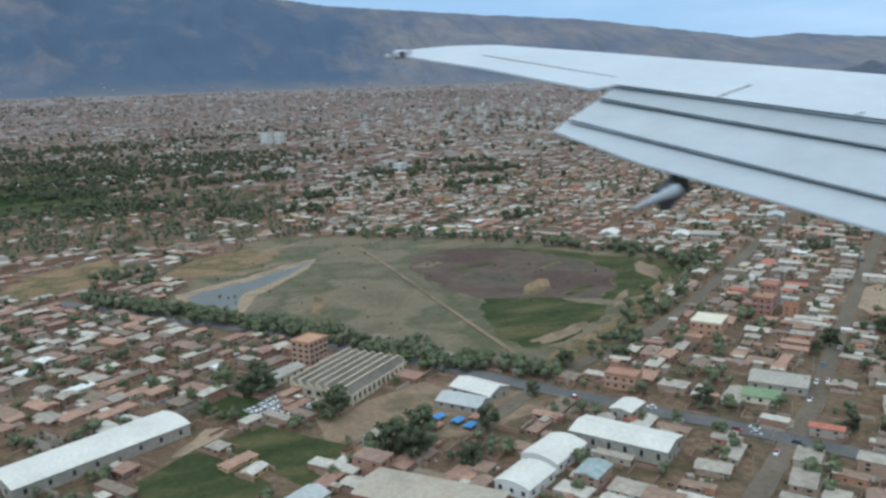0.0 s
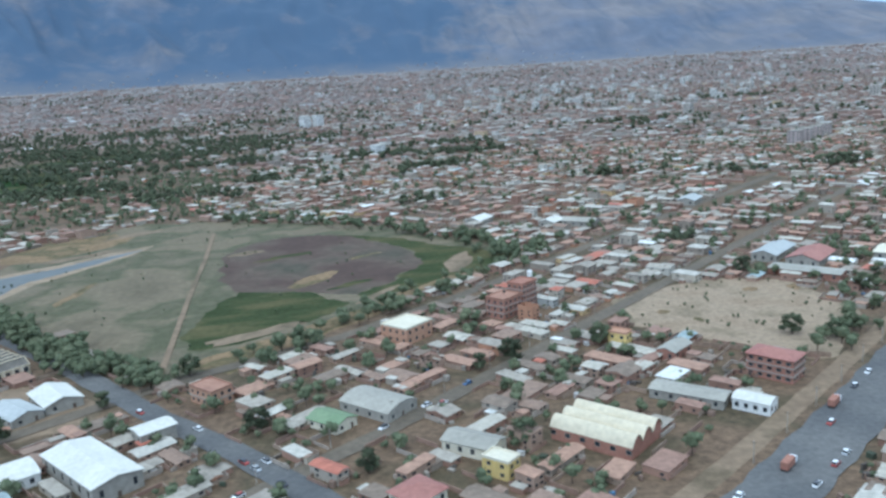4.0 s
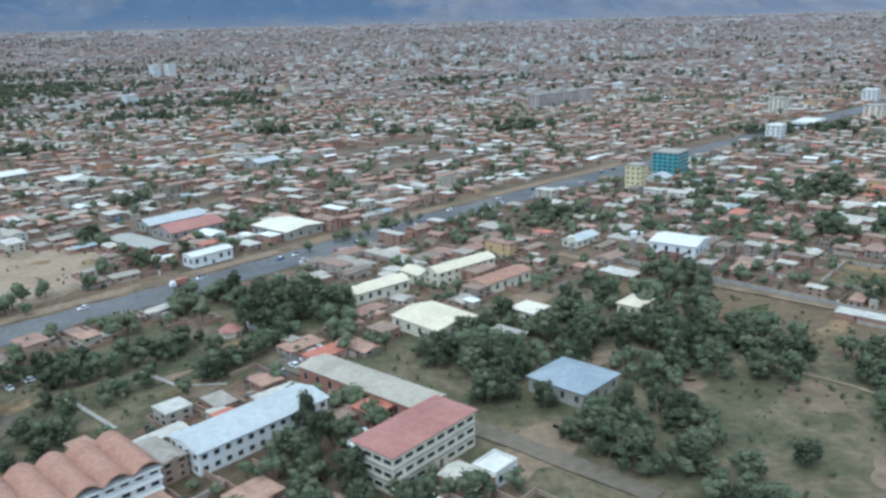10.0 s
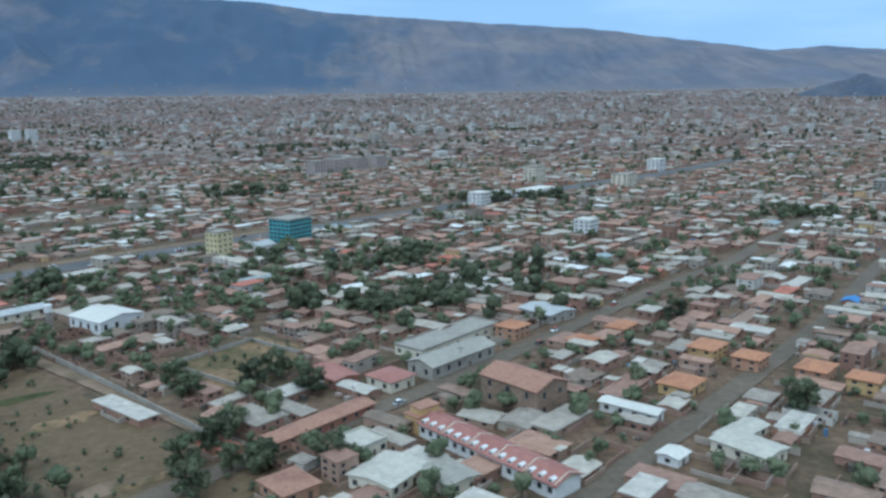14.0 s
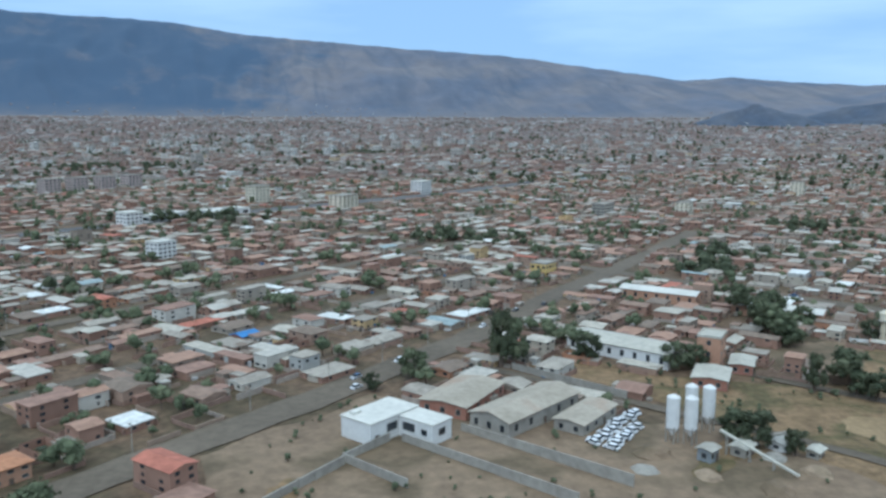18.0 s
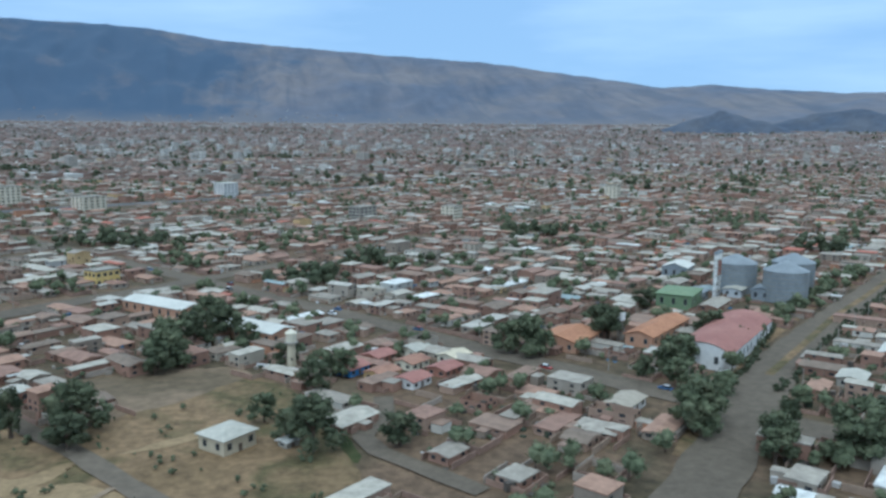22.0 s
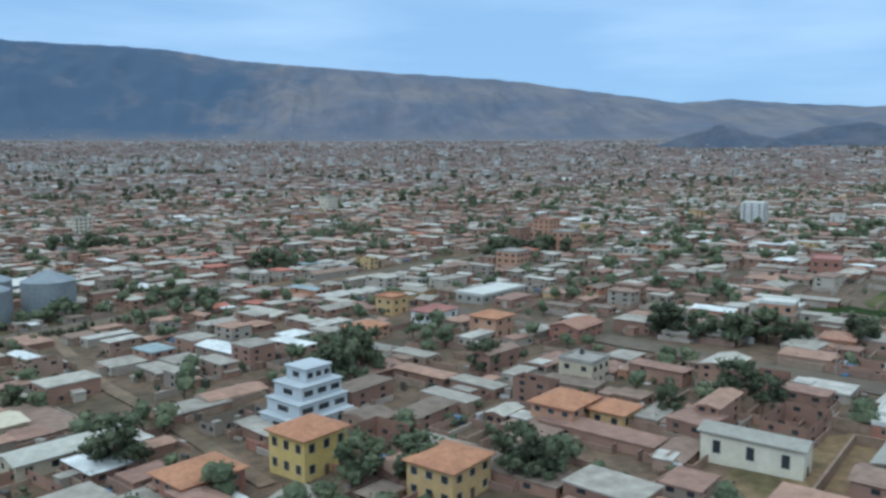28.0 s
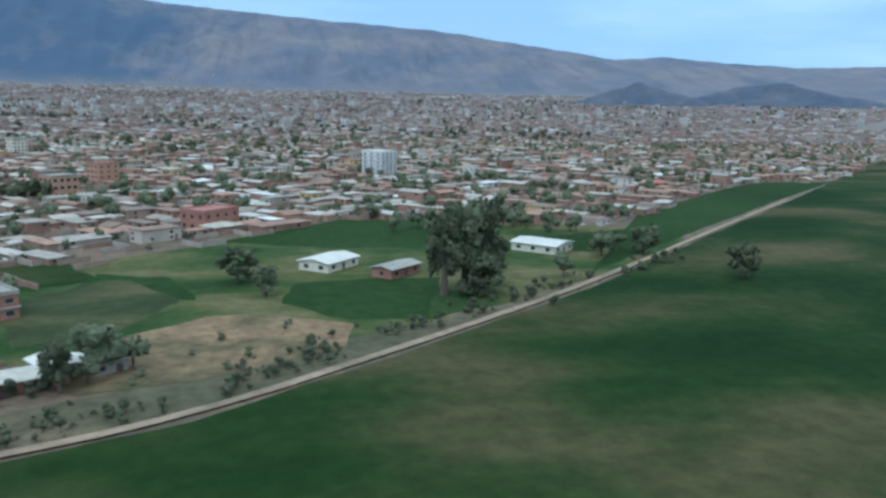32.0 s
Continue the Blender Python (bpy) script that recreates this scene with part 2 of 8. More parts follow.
M = dict(
    ground=shade("dusty_ground", [(0.30, (0.122, 0.082, 0.050)), (0.46, (0.164, 0.110, 0.066)), (0.55, (0.090, 0.070, 0.038)), (0.63, (0.148, 0.100, 0.060)), (0.75, (0.196, 0.136, 0.085))], 0.03, 9, mottle=0.5, mscale=0.5),
    asphalt=shade("worn_asphalt", [(0.35, (0.098, 0.096, 0.096)), (0.65, (0.152, 0.145, 0.136))], 0.05, 6, 0.85, mottle=0.25, mscale=0.8),
    street=shade("dusty_street", [(0.3, (0.114, 0.092, 0.066)), (0.7, (0.170, 0.137, 0.099))], 0.04, 6, 0.9, mottle=0.25, mscale=0.6),
    dirt=shade("bare_dirt", [(0.3, (0.185, 0.131, 0.083)), (0.5, (0.235, 0.170, 0.108)), (0.6, (0.138, 0.104, 0.062)), (0.75, (0.196, 0.140, 0.086))], 0.05, 7, mottle=0.3, mscale=0.5),
    drygrass=shade("dry_grass", [(0.3, (0.192, 0.130, 0.065)), (0.46, (0.246, 0.165, 0.086)), (0.54, (0.110, 0.092, 0.039)), (0.62, (0.192, 0.134, 0.067)), (0.8, (0.240, 0.160, 0.086))], 0.05, 9, mottle=0.45, mscale=0.6, bump=0.5),
    drylot=shade("pale_dry_lot", [(0.3, (0.265, 0.193, 0.123)), (0.5, (0.323, 0.244, 0.162)), (0.65, (0.216, 0.166, 0.104)), (0.8, (0.294, 0.221, 0.152))], 0.07, 7, mottle=0.3, mscale=0.6),
    burnt=shade("burnt_field", [(0.33, (0.062, 0.038, 0.028)), (0.46, (0.080, 0.050, 0.037)), (0.56, (0.108, 0.078, 0.055)), (0.64, (0.070, 0.062, 0.040)), (0.76, (0.118, 0.092, 0.064))], 0.022, 8, mottle=0.3, mscale=0.25),
    pasture=shade("green_pasture", [(0.32, (0.038, 0.050, 0.020)), (0.47, (0.054, 0.066, 0.028)), (0.56, (0.088, 0.086, 0.039)), (0.70, (0.130, 0.112, 0.054))], 0.03, 8, mottle=0.3, mscale=0.5, bump=0.4, streak=2.5, spec=0.05),
    meadow=shade("patchy_meadow", [(0.32, (0.034, 0.062, 0.018)), (0.45, (0.054, 0.082, 0.026)), (0.54, (0.098, 0.106, 0.040)), (0.66, (0.150, 0.130, 0.064))], 0.05, 8, mottle=0.3, mscale=0.5, bump=0.4, streak=1.5, spec=0.05),
    crop=shade("dark_green_crop", [(0.3, (0.022, 0.044, 0.011)), (0.6, (0.033, 0.060, 0.017)), (0.75, (0.056, 0.070, 0.024))], 0.02, 7, mottle=0.3, mscale=0.4, bump=0.4, spec=0.05),
    water=shade("still_water", [(0.3, (0.111, 0.116, 0.108)), (0.7, (0.145, 0.144, 0.130))], 0.03, 3, 0.45, mottle=0.15, spec=0.25),
    wall=shade("house_wall", WALL_TONES, 0.3, 5, island="object", mottle=0.22, mscale=0.5),
    roof=shade("house_roof", ROOF_TONES, 0.3, 5, 0.8, island="object", mottle=0.38, mscale=0.8),
    wall_far=shade("town_wall", WALL_TONES, 0.3, 5, island="island", mottle=0.2, mscale=0.3),
    roof_far=shade("town_roof", ROOF_TONES, 0.3, 5, 0.8, island="island", mottle=0.34, mscale=0.6),
    tower=shade("pale_tower_wall", [(0.0, (0.571, 0.545, 0.496)), (0.4, (0.437, 0.394, 0.340)), (0.65, (0.504, 0.471, 0.420)), (0.85, (0.353, 0.271, 0.220))], 0.3, 4, island="island", mottle=0.1),
    yard=shade("yard_wall", [(0.0, (0.290, 0.191, 0.140)), (0.35, (0.317, 0.235, 0.170)), (0.6, (0.370, 0.313, 0.255)), (0.8, (0.255, 0.170, 0.128))], 0.3, 5, island="island", mottle=0.25, mscale=0.6),
    window=shade("dark_glass", [(0.3, (0.025, 0.03, 0.035)), (0.7, (0.05, 0.055, 0.06))], 0.2, 2, 0.15, mottle=0, spec=0.5),
    foliage=shade("dusty_foliage", [(0.3, (0.058, 0.069, 0.037)), (0.5, (0.082, 0.093, 0.050)), (0.7, (0.118, 0.124, 0.069))], 0.35, 4, 0.9, mottle=0.45, mscale=1.5, vary=0.5),
    farm=shade("great_farm_field", [(0.36, (0.013, 0.031, 0.007)), (0.45, (0.021, 0.042, 0.010)), (0.52, (0.037, 0.051, 0.016)), (0.59, (0.066, 0.065, 0.027)), (0.70, (0.100, 0.086, 0.042))], 0.020, 8, mottle=0.3, mscale=0.4, streak=1.8, spec=0.05),
    tan_sheet=shade("dusty_tan_sheet", [(0.3, (0.34, 0.295, 0.225)), (0.55, (0.42, 0.365, 0.285)), (0.72, (0.36, 0.265, 0.19))], 0.12, 6, 0.8, mottle=0.2, mscale=1.0),
    zinc_pale=shade("pale_zinc_sheet", [(0.3, (0.440, 0.412, 0.340)), (0.7, (0.540, 0.507, 0.420))], 0.12, 5, 0.65, mottle=0.22, mscale=0.9),
    weathered=shade("weathered_roof_felt", [(0.3, (0.13, 0.115, 0.095)), (0.7, (0.20, 0.175, 0.145))], 0.15, 6, mottle=0.3, mscale=1.2),
    tan_plaster=shade("dusty_tan_plaster", [(0.3, (0.46, 0.39, 0.27)), (0.7, (0.54, 0.47, 0.34))], 0.2, 5, mottle=0.15, mscale=1.0),
    ochre=shade("ochre_plaster", [(0.3, (0.50, 0.33, 0.14)), (0.7, (0.56, 0.40, 0.19))], 0.2, 5, mottle=0.15, mscale=1.0),
    straw=shade("straw_grass", [(0.3, (0.254, 0.180, 0.092)), (0.55, (0.310, 0.222, 0.118)), (0.75, (0.222, 0.155, 0.078))], 0.08, 7, mottle=0.3, mscale=0.8),
    parkgrass=shade("worn_park_grass", [(0.3, (0.070, 0.070, 0.034)), (0.46, (0.105, 0.094, 0.048)), (0.55, (0.165, 0.128, 0.076)), (0.63, (0.085, 0.080, 0.040)), (0.8, (0.150, 0.115, 0.070))], 0.06, 9, mottle=0.4, mscale=0.6, bump=0.4),
    slate=shade("blue_grey_sheet", [(0.3, (0.250, 0.282, 0.305)), (0.7, (0.305, 0.335, 0.352))], 0.15, 5, 0.6, mottle=0.2, mscale=1.0),
    # slate blue: the distance haze is mixed into the hills' colour
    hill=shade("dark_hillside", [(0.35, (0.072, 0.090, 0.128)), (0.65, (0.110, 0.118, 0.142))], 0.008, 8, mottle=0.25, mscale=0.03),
    salmon=shade("faded_salmon_sheet", [(0.3, (0.45, 0.27, 0.19)), (0.7, (0.53, 0.33, 0.24))], 0.15, 5, 0.8, mottle=0.18, mscale=1.0),
    pink=shade("faded_pink_plaster", [(0.3, (0.385, 0.315, 0.285)), (0.7, (0.445, 0.375, 0.340))], 0.2, 5, mottle=0.15, mscale=1.0),
    blue_plaster=shade("pale_blue_plaster", [(0.3, (0.470, 0.488, 0.492)), (0.7, (0.535, 0.550, 0.550))], 0.2, 5, mottle=0.12, mscale=1.0),
    pale_yellow=shade("pale_yellow_plaster", [(0.3, (0.58, 0.49, 0.27)), (0.7, (0.65, 0.56, 0.33))], 0.2, 5, mottle=0.12, mscale=1.0),
    junk=shade("yard_clutter", [(0.0, (0.10, 0.085, 0.07)), (0.3, (0.22, 0.15, 0.11)), (0.5, (0.30, 0.26, 0.21)), (0.7, (0.06, 0.07, 0.045)), (0.86, (0.50, 0.48, 0.45)), (0.95, (0.10, 0.17, 0.27))], 0.5, 4, island="island", mottle=0.25, mscale=1.5),
    silt=shade("dry_river_silt", [(0.3, (0.116, 0.082, 0.043)), (0.55, (0.149, 0.105, 0.057)), (0.75, (0.094, 0.073, 0.034))], 0.05, 7, mottle=0.3, mscale=0.6),
    red_court=shade("red_clay_court", [(0.3, (0.20, 0.10, 0.075)), (0.7, (0.27, 0.145, 0.11))], 0.2, 6, mottle=0.25, mscale=0.8),
    orange_tile=shade("orange_clay_tile", [(0.3, (0.400, 0.190, 0.100)), (0.5, (0.455, 0.228, 0.122)), (0.7, (0.345, 0.160, 0.088))], 0.2, 6, 0.85, mottle=0.25, mscale=1.5),
    lake_meadow=shade("dry_lake_meadow", [(0.30, (0.131, 0.106, 0.064)), (0.44, (0.179, 0.143, 0.089)), (0.52, (0.089, 0.088, 0.044)), (0.60, (0.150, 0.123, 0.076)), (0.76, (0.206, 0.168, 0.111))], 0.024, 9, mottle=0.3, mscale=0.4, bump=0.4),
    adobe=shade("adobe_wall", [(0.3, (0.225, 0.158, 0.110)), (0.7, (0.295, 0.212, 0.150))], 0.3, 5, mottle=0.25, mscale=1.2),
    # far walls and roofs have duller, flatter tones that imitate distance haze
    wall_mid=shade("outer_wall_hazed", [(p, tuple(0.26 * c[1] + 0.72 * v for v in c)) for p, c in WALL_TONES], 0.3, 4, island="island", mottle=0.15),
    roof_mid=shade("outer_roof_hazed", [(p, tuple(0.26 * c[1] + 0.72 * v for v in c)) for p, c in ROOF_TONES], 0.3, 4, island="island", mottle=0.2),
    wall_dist=shade("distant_wall_hazed", [(0.0, (0.300, 0.215, 0.180)), (0.3, (0.268, 0.210, 0.182)), (0.52, (0.305, 0.265, 0.235)), (0.78, (0.345, 0.312, 0.284)), (0.95, (0.540, 0.525, 0.500))], 0.3, 4, island="island", mottle=0.12),
    roof_dist=shade("distant_roof_hazed", [(0.0, (0.285, 0.250, 0.222)), (0.22, (0.262, 0.205, 0.175)), (0.46, (0.312, 0.215, 0.172)), (0.66, (0.265, 0.225, 0.197)), (0.86, (0.390, 0.365, 0.335)), (0.965, (0.600, 0.590, 0.568))], 0.3, 4, island="island", mottle=0.12),
    bark=shade("bark", [(0.3, (0.10, 0.075, 0.055)), (0.7, (0.16, 0.12, 0.09))], 1.0, 4, mottle=0.3),
    # blue-grey tones hold the haze that lies before the range
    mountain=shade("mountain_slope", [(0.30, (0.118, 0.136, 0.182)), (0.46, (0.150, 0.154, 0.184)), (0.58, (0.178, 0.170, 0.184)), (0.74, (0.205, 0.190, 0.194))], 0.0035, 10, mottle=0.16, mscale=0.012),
    white_roof=shade("white_sheet_roof", [(0.3, (0.575, 0.553, 0.490)), (0.7, (0.680, 0.655, 0.580))], 0.1, 5, 0.8, mottle=0.15, mscale=1.0),
    zinc=shade("grey_zinc_roof", [(0.3, (0.310, 0.288, 0.238)), (0.7, (0.395, 0.363, 0.300))], 0.1, 5, 0.6, mottle=0.2, mscale=1.0),
    cream_roof=shade("cream_sheet_roof", [(0.3, (0.58, 0.50, 0.35)), (0.7, (0.66, 0.58, 0.42))], 0.15, 5, 0.7, mottle=0.18, mscale=1.0),
    tile=shade("terracotta_tile", [(0.3, (0.318, 0.172, 0.116)), (0.5, (0.372, 0.210, 0.142)), (0.7, (0.276, 0.148, 0.104))], 0.2, 6, 0.85, mottle=0.25, mscale=1.5),
    red_roof=shade("red_sheet_roof", [(0.3, (0.302, 0.133, 0.106)), (0.7, (0.378, 0.185, 0.145))], 0.15, 5, 0.7, mottle=0.22, mscale=1.0),
    orange=shade("orange_brick", [(0.3, (0.420, 0.238, 0.150)), (0.7, (0.480, 0.285, 0.182))], 0.3, 5, mottle=0.15, mscale=1.5),
    brick=shade("red_brick", [(0.3, (0.291, 0.140, 0.098)), (0.7, (0.359, 0.183, 0.129))], 0.3, 5, mottle=0.2, mscale=1.5),
    white=shade("white_plaster", [(0.3, (0.660, 0.645, 0.605)), (0.7, (0.735, 0.720, 0.680))], 0.2, 5, mottle=0.1, mscale=1.0),
    cream=shade("cream_plaster", [(0.3, (0.62, 0.56, 0.42)), (0.7, (0.70, 0.64, 0.50))], 0.2, 5, mottle=0.12, mscale=1.0),
    yellow=shade("yellow_plaster", [(0.3, (0.56, 0.41, 0.13)), (0.7, (0.62, 0.47, 0.19))], 0.2, 5, mottle=0.15, mscale=1.0),
    concrete=shade("grey_concrete", [(0.3, (0.297, 0.271, 0.230)), (0.7, (0.367, 0.339, 0.285))], 0.2, 6, mottle=0.2, mscale=0.8),
    blue_roof=shade("pale_blue_roof", [(0.3, (0.405, 0.412, 0.395)), (0.7, (0.470, 0.475, 0.455))], 0.15, 5, 0.85, mottle=0.18, mscale=1.0),
    blue=shade("blue_sheet", [(0.3, (0.07, 0.20, 0.45)), (0.7, (0.10, 0.27, 0.55))], 0.2, 4, 0.6, mottle=0.2, mscale=1.0),
    teal=shade("teal_glass", [(0.3, (0.07, 0.30, 0.33)), (0.7, (0.12, 0.38, 0.40))], 0.3, 3, 0.3, mottle=0.15, spec=0.5),
    green=shade("green_sheet", [(0.3, (0.17, 0.235, 0.125)), (0.7, (0.22, 0.28, 0.16))], 0.2, 4, 0.7, mottle=0.2),
    steel=shade("galvanised_steel", [(0.3, (0.235, 0.255, 0.27)), (0.7, (0.31, 0.33, 0.34))], 0.3, 4, 0.55, mottle=0.2, metal=0.2),
)

# a blue cloud shadow is painted on part of the range, thinning out unevenly
mn, mk = M["mountain"].node_tree.nodes, M["mountain"].node_tree.links
m_geo, m_sep, m_noise = mn.new("ShaderNodeNewGeometry"), mn.new("ShaderNodeSeparateXYZ"), mn.new("ShaderNodeTexNoise")
m_noise.inputs["Scale"].default_value, m_noise.inputs["Detail"].default_value, m_noise.inputs["Roughness"].default_value = 0.0032, 9, 0.62
mk.new(m_geo.outputs["Position"], m_sep.inputs[0])
mk.new(m_geo.outputs["Position"], m_noise.inputs["Vector"])
m_span = mn.new("ShaderNodeMapRange")
m_span.inputs["From Min"].default_value, m_span.inputs["From Max"].default_value = -1600, 1600
mk.new(m_sep.outputs[0], m_span.inputs[0])
m_ramp = mn.new("ShaderNodeValToRGB")
m_ramp.color_ramp.elements.new(0.5)
m_ramp.color_ramp.elements.new(0.8)
for e, (pos, v) in zip(m_ramp.color_ramp.elements, ((0.10, 0.78), (0.46, 0.98), (0.70, 0.90), (0.86, 0.10))):
    e.position, e.color = pos, (v, v, v, 1)
mk.new(m_span.outputs[0], m_ramp.inputs[0])
m_add = mn.new("ShaderNodeMath")
m_add.operation = "MULTIPLY_ADD"
m_add.inputs[1].default_value = 3.0
mk.new(m_noise.outputs[0], m_add.inputs[0])
mk.new(m_ramp.outputs[0], m_add.inputs[2])
m_edge = mn.new("ShaderNodeMapRange")
m_edge.inputs["From Min"].default_value, m_edge.inputs["From Max"].default_value = 1.86, 2.42
m_edge.inputs["To Max"].default_value = 0.9
mk.new(m_add.outputs[0], m_edge.inputs[0])
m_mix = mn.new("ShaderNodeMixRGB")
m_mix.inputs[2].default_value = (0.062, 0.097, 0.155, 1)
m_bsdf = mn["Principled BSDF"]
mk.new(m_edge.outputs[0], m_mix.inputs[0])
# darker blue-grey streaks that run down the slopes
m_squash, m_streak, m_ridge, m_deep, m_streak_mix = mn.new("ShaderNodeVectorMath"), mn.new("ShaderNodeTexNoise"), mn.new("ShaderNodeMapRange"), mn.new("ShaderNodeMath"), mn.new("ShaderNodeMixRGB")
m_squash.operation, m_deep.operation = "MULTIPLY", "MULTIPLY"
m_squash.inputs[1].default_value = (0.011, 0.0022, 0.004)
m_streak.inputs["Scale"].default_value, m_streak.inputs["Detail"].default_value, m_streak.inputs["Distortion"].default_value = 1.0, 7, 0.8
m_ridge.inputs["From Min"].default_value, m_ridge.inputs["From Max"].default_value = 0.46, 0.66
m_deep.inputs[1].default_value = 0.55
m_streak_mix.inputs[2].default_value = (0.082, 0.100, 0.138, 1)
mk.new(m_geo.outputs["Position"], m_squash.inputs[0])
mk.new(m_squash.outputs[0], m_streak.inputs["Vector"])
mk.new(m_streak.outputs[0], m_ridge.inputs[0])
mk.new(m_ridge.outputs[0], m_deep.inputs[0])
mk.new(m_deep.outputs[0], m_streak_mix.inputs[0])
mk.new(m_bsdf.inputs["Base Color"].links[0].from_socket, m_streak_mix.inputs[1])
mk.new(m_streak_mix.outputs[0], m_mix.inputs[1])
# greys the foot of the range, painting the haze that softens its edge
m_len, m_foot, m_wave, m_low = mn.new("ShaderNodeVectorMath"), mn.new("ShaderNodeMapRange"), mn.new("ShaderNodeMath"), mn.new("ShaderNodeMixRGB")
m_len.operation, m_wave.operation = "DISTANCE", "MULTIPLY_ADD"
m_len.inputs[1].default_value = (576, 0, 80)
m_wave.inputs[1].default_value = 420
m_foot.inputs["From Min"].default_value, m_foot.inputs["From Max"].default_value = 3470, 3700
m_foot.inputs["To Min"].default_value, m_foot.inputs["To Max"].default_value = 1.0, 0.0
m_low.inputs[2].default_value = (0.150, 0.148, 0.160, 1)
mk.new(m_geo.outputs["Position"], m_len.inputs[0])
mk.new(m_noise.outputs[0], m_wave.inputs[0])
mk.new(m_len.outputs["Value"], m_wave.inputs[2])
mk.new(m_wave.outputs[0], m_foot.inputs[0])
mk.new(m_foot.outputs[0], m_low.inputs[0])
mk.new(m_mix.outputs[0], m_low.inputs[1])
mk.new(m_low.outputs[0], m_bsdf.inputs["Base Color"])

# fades the plain to pale grey with distance, haze put into its colour
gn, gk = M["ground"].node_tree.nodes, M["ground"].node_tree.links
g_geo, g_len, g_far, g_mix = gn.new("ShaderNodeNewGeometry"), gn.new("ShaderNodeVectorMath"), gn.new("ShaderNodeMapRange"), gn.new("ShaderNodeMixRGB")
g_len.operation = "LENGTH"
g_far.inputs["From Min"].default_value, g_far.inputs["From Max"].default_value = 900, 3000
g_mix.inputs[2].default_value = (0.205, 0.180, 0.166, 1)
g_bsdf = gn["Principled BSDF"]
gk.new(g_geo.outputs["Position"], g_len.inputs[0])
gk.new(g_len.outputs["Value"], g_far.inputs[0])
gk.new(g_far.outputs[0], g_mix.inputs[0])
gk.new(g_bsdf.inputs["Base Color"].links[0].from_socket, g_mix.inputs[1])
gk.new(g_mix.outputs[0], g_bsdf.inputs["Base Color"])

# ---- building blocks ----
GRID = radians(40)
GU, GV = (math.cos(GRID), math.sin(GRID)), (-math.sin(GRID), math.cos(GRID))
rng = np.random.default_rng(7)


# the plain is bent down beyond the works and up towards the farms to fit the camera's view
DIP_X = (640, 680, 720, 760, 800, 840, 880, 920, 960, 1000, 1040, 1080, 1120, 1160, 1240, 1500, 2200)
DIP_Z = (0, -0.6, -2.0, -3.6, -4.4, -4.5, -4.2, -3.6, -2.4, -0.4, 1.2, 2.6, 4.0, 4.8, 5.0, 5.0, 0)


def dip(x, y):
    return np.interp(x, DIP_X, DIP_Z) * np.clip((900 - np.asarray(y, float)) / 550, 0, 1)


def gz(x, y):
    """Height of the plain, which climbs gently towards the mountains."""
    return 1.7e-5 * np.maximum(0, np.hypot(x - 576, y) - 1200) ** 2 + dip(x, y)


def lay(x, y):
    """Plan points cast from the camera's view onto level ground, moved out or in along the line of sight to where the
    dip or rise puts them.
    """
    k = 1 - float(dip(x, y)) / float(np.interp(x - 0.25 * y, (0, 288, 576, 864, 1152), (85, 66, 52, 40.5, 33)))
    return x + 0.25 * y * (k - 1), y * k


def drape(bm, z):
    """Cuts a flat sheet along the lines where the plain bends and lays it on the plain."""
    xs, ys = [v.co.x for v in bm.verts], [v.co.y for v in bm.verts]
    cuts = [((c, 0, 0), (1, 0, 0)) for c in DIP_X if min(xs) < c < max(xs)] + [((0, c, 0), (0, 1, 0)) for c in (350, 900) if min(ys) < c < max(ys)]
    for co, no in cuts:
        bmesh.ops.bisect_plane(bm, geom=bm.verts[:] + bm.edges[:] + bm.faces[:], plane_co=co, plane_no=no)
    for v in bm.verts:
        v.co.z = float(gz(v.co.x, v.co.y)) + z


def mesh_from(name, verts, faces, mats, index=None):
    """One mesh from arrays: verts (n, 3), faces a list of (m, 3 or 4) arrays with a material index for each."""
    me = bpy.data.meshes.new(name)
    v = np.asarray(verts, dtype=np.float32)
    me.vertices.add(len(v))
    me.vertices.foreach_set("co", v.ravel())
    loops = np.concatenate([f.ravel() for f, _ in faces]).astype(np.int32)
    sizes = np.concatenate([np.full(len(f), f.shape[1]) for f, _ in faces]).astype(np.int32)
    me.loops.add(len(loops))
    me.loops.foreach_set("vertex_index", loops)
    me.polygons.add(len(sizes))
    me.polygons.foreach_set("loop_start", np.concatenate([[0], np.cumsum(sizes)[:-1]]).astype(np.int32))
    for m in mats:
        me.materials.append(m)
    me.polygons.foreach_set("material_index", np.concatenate([np.full(len(f), i) for f, i in faces]).astype(np.int32))
    me.polygons.foreach_set("use_smooth", np.zeros(len(sizes), dtype=bool))
    me.update(calc_edges=True)
    return me


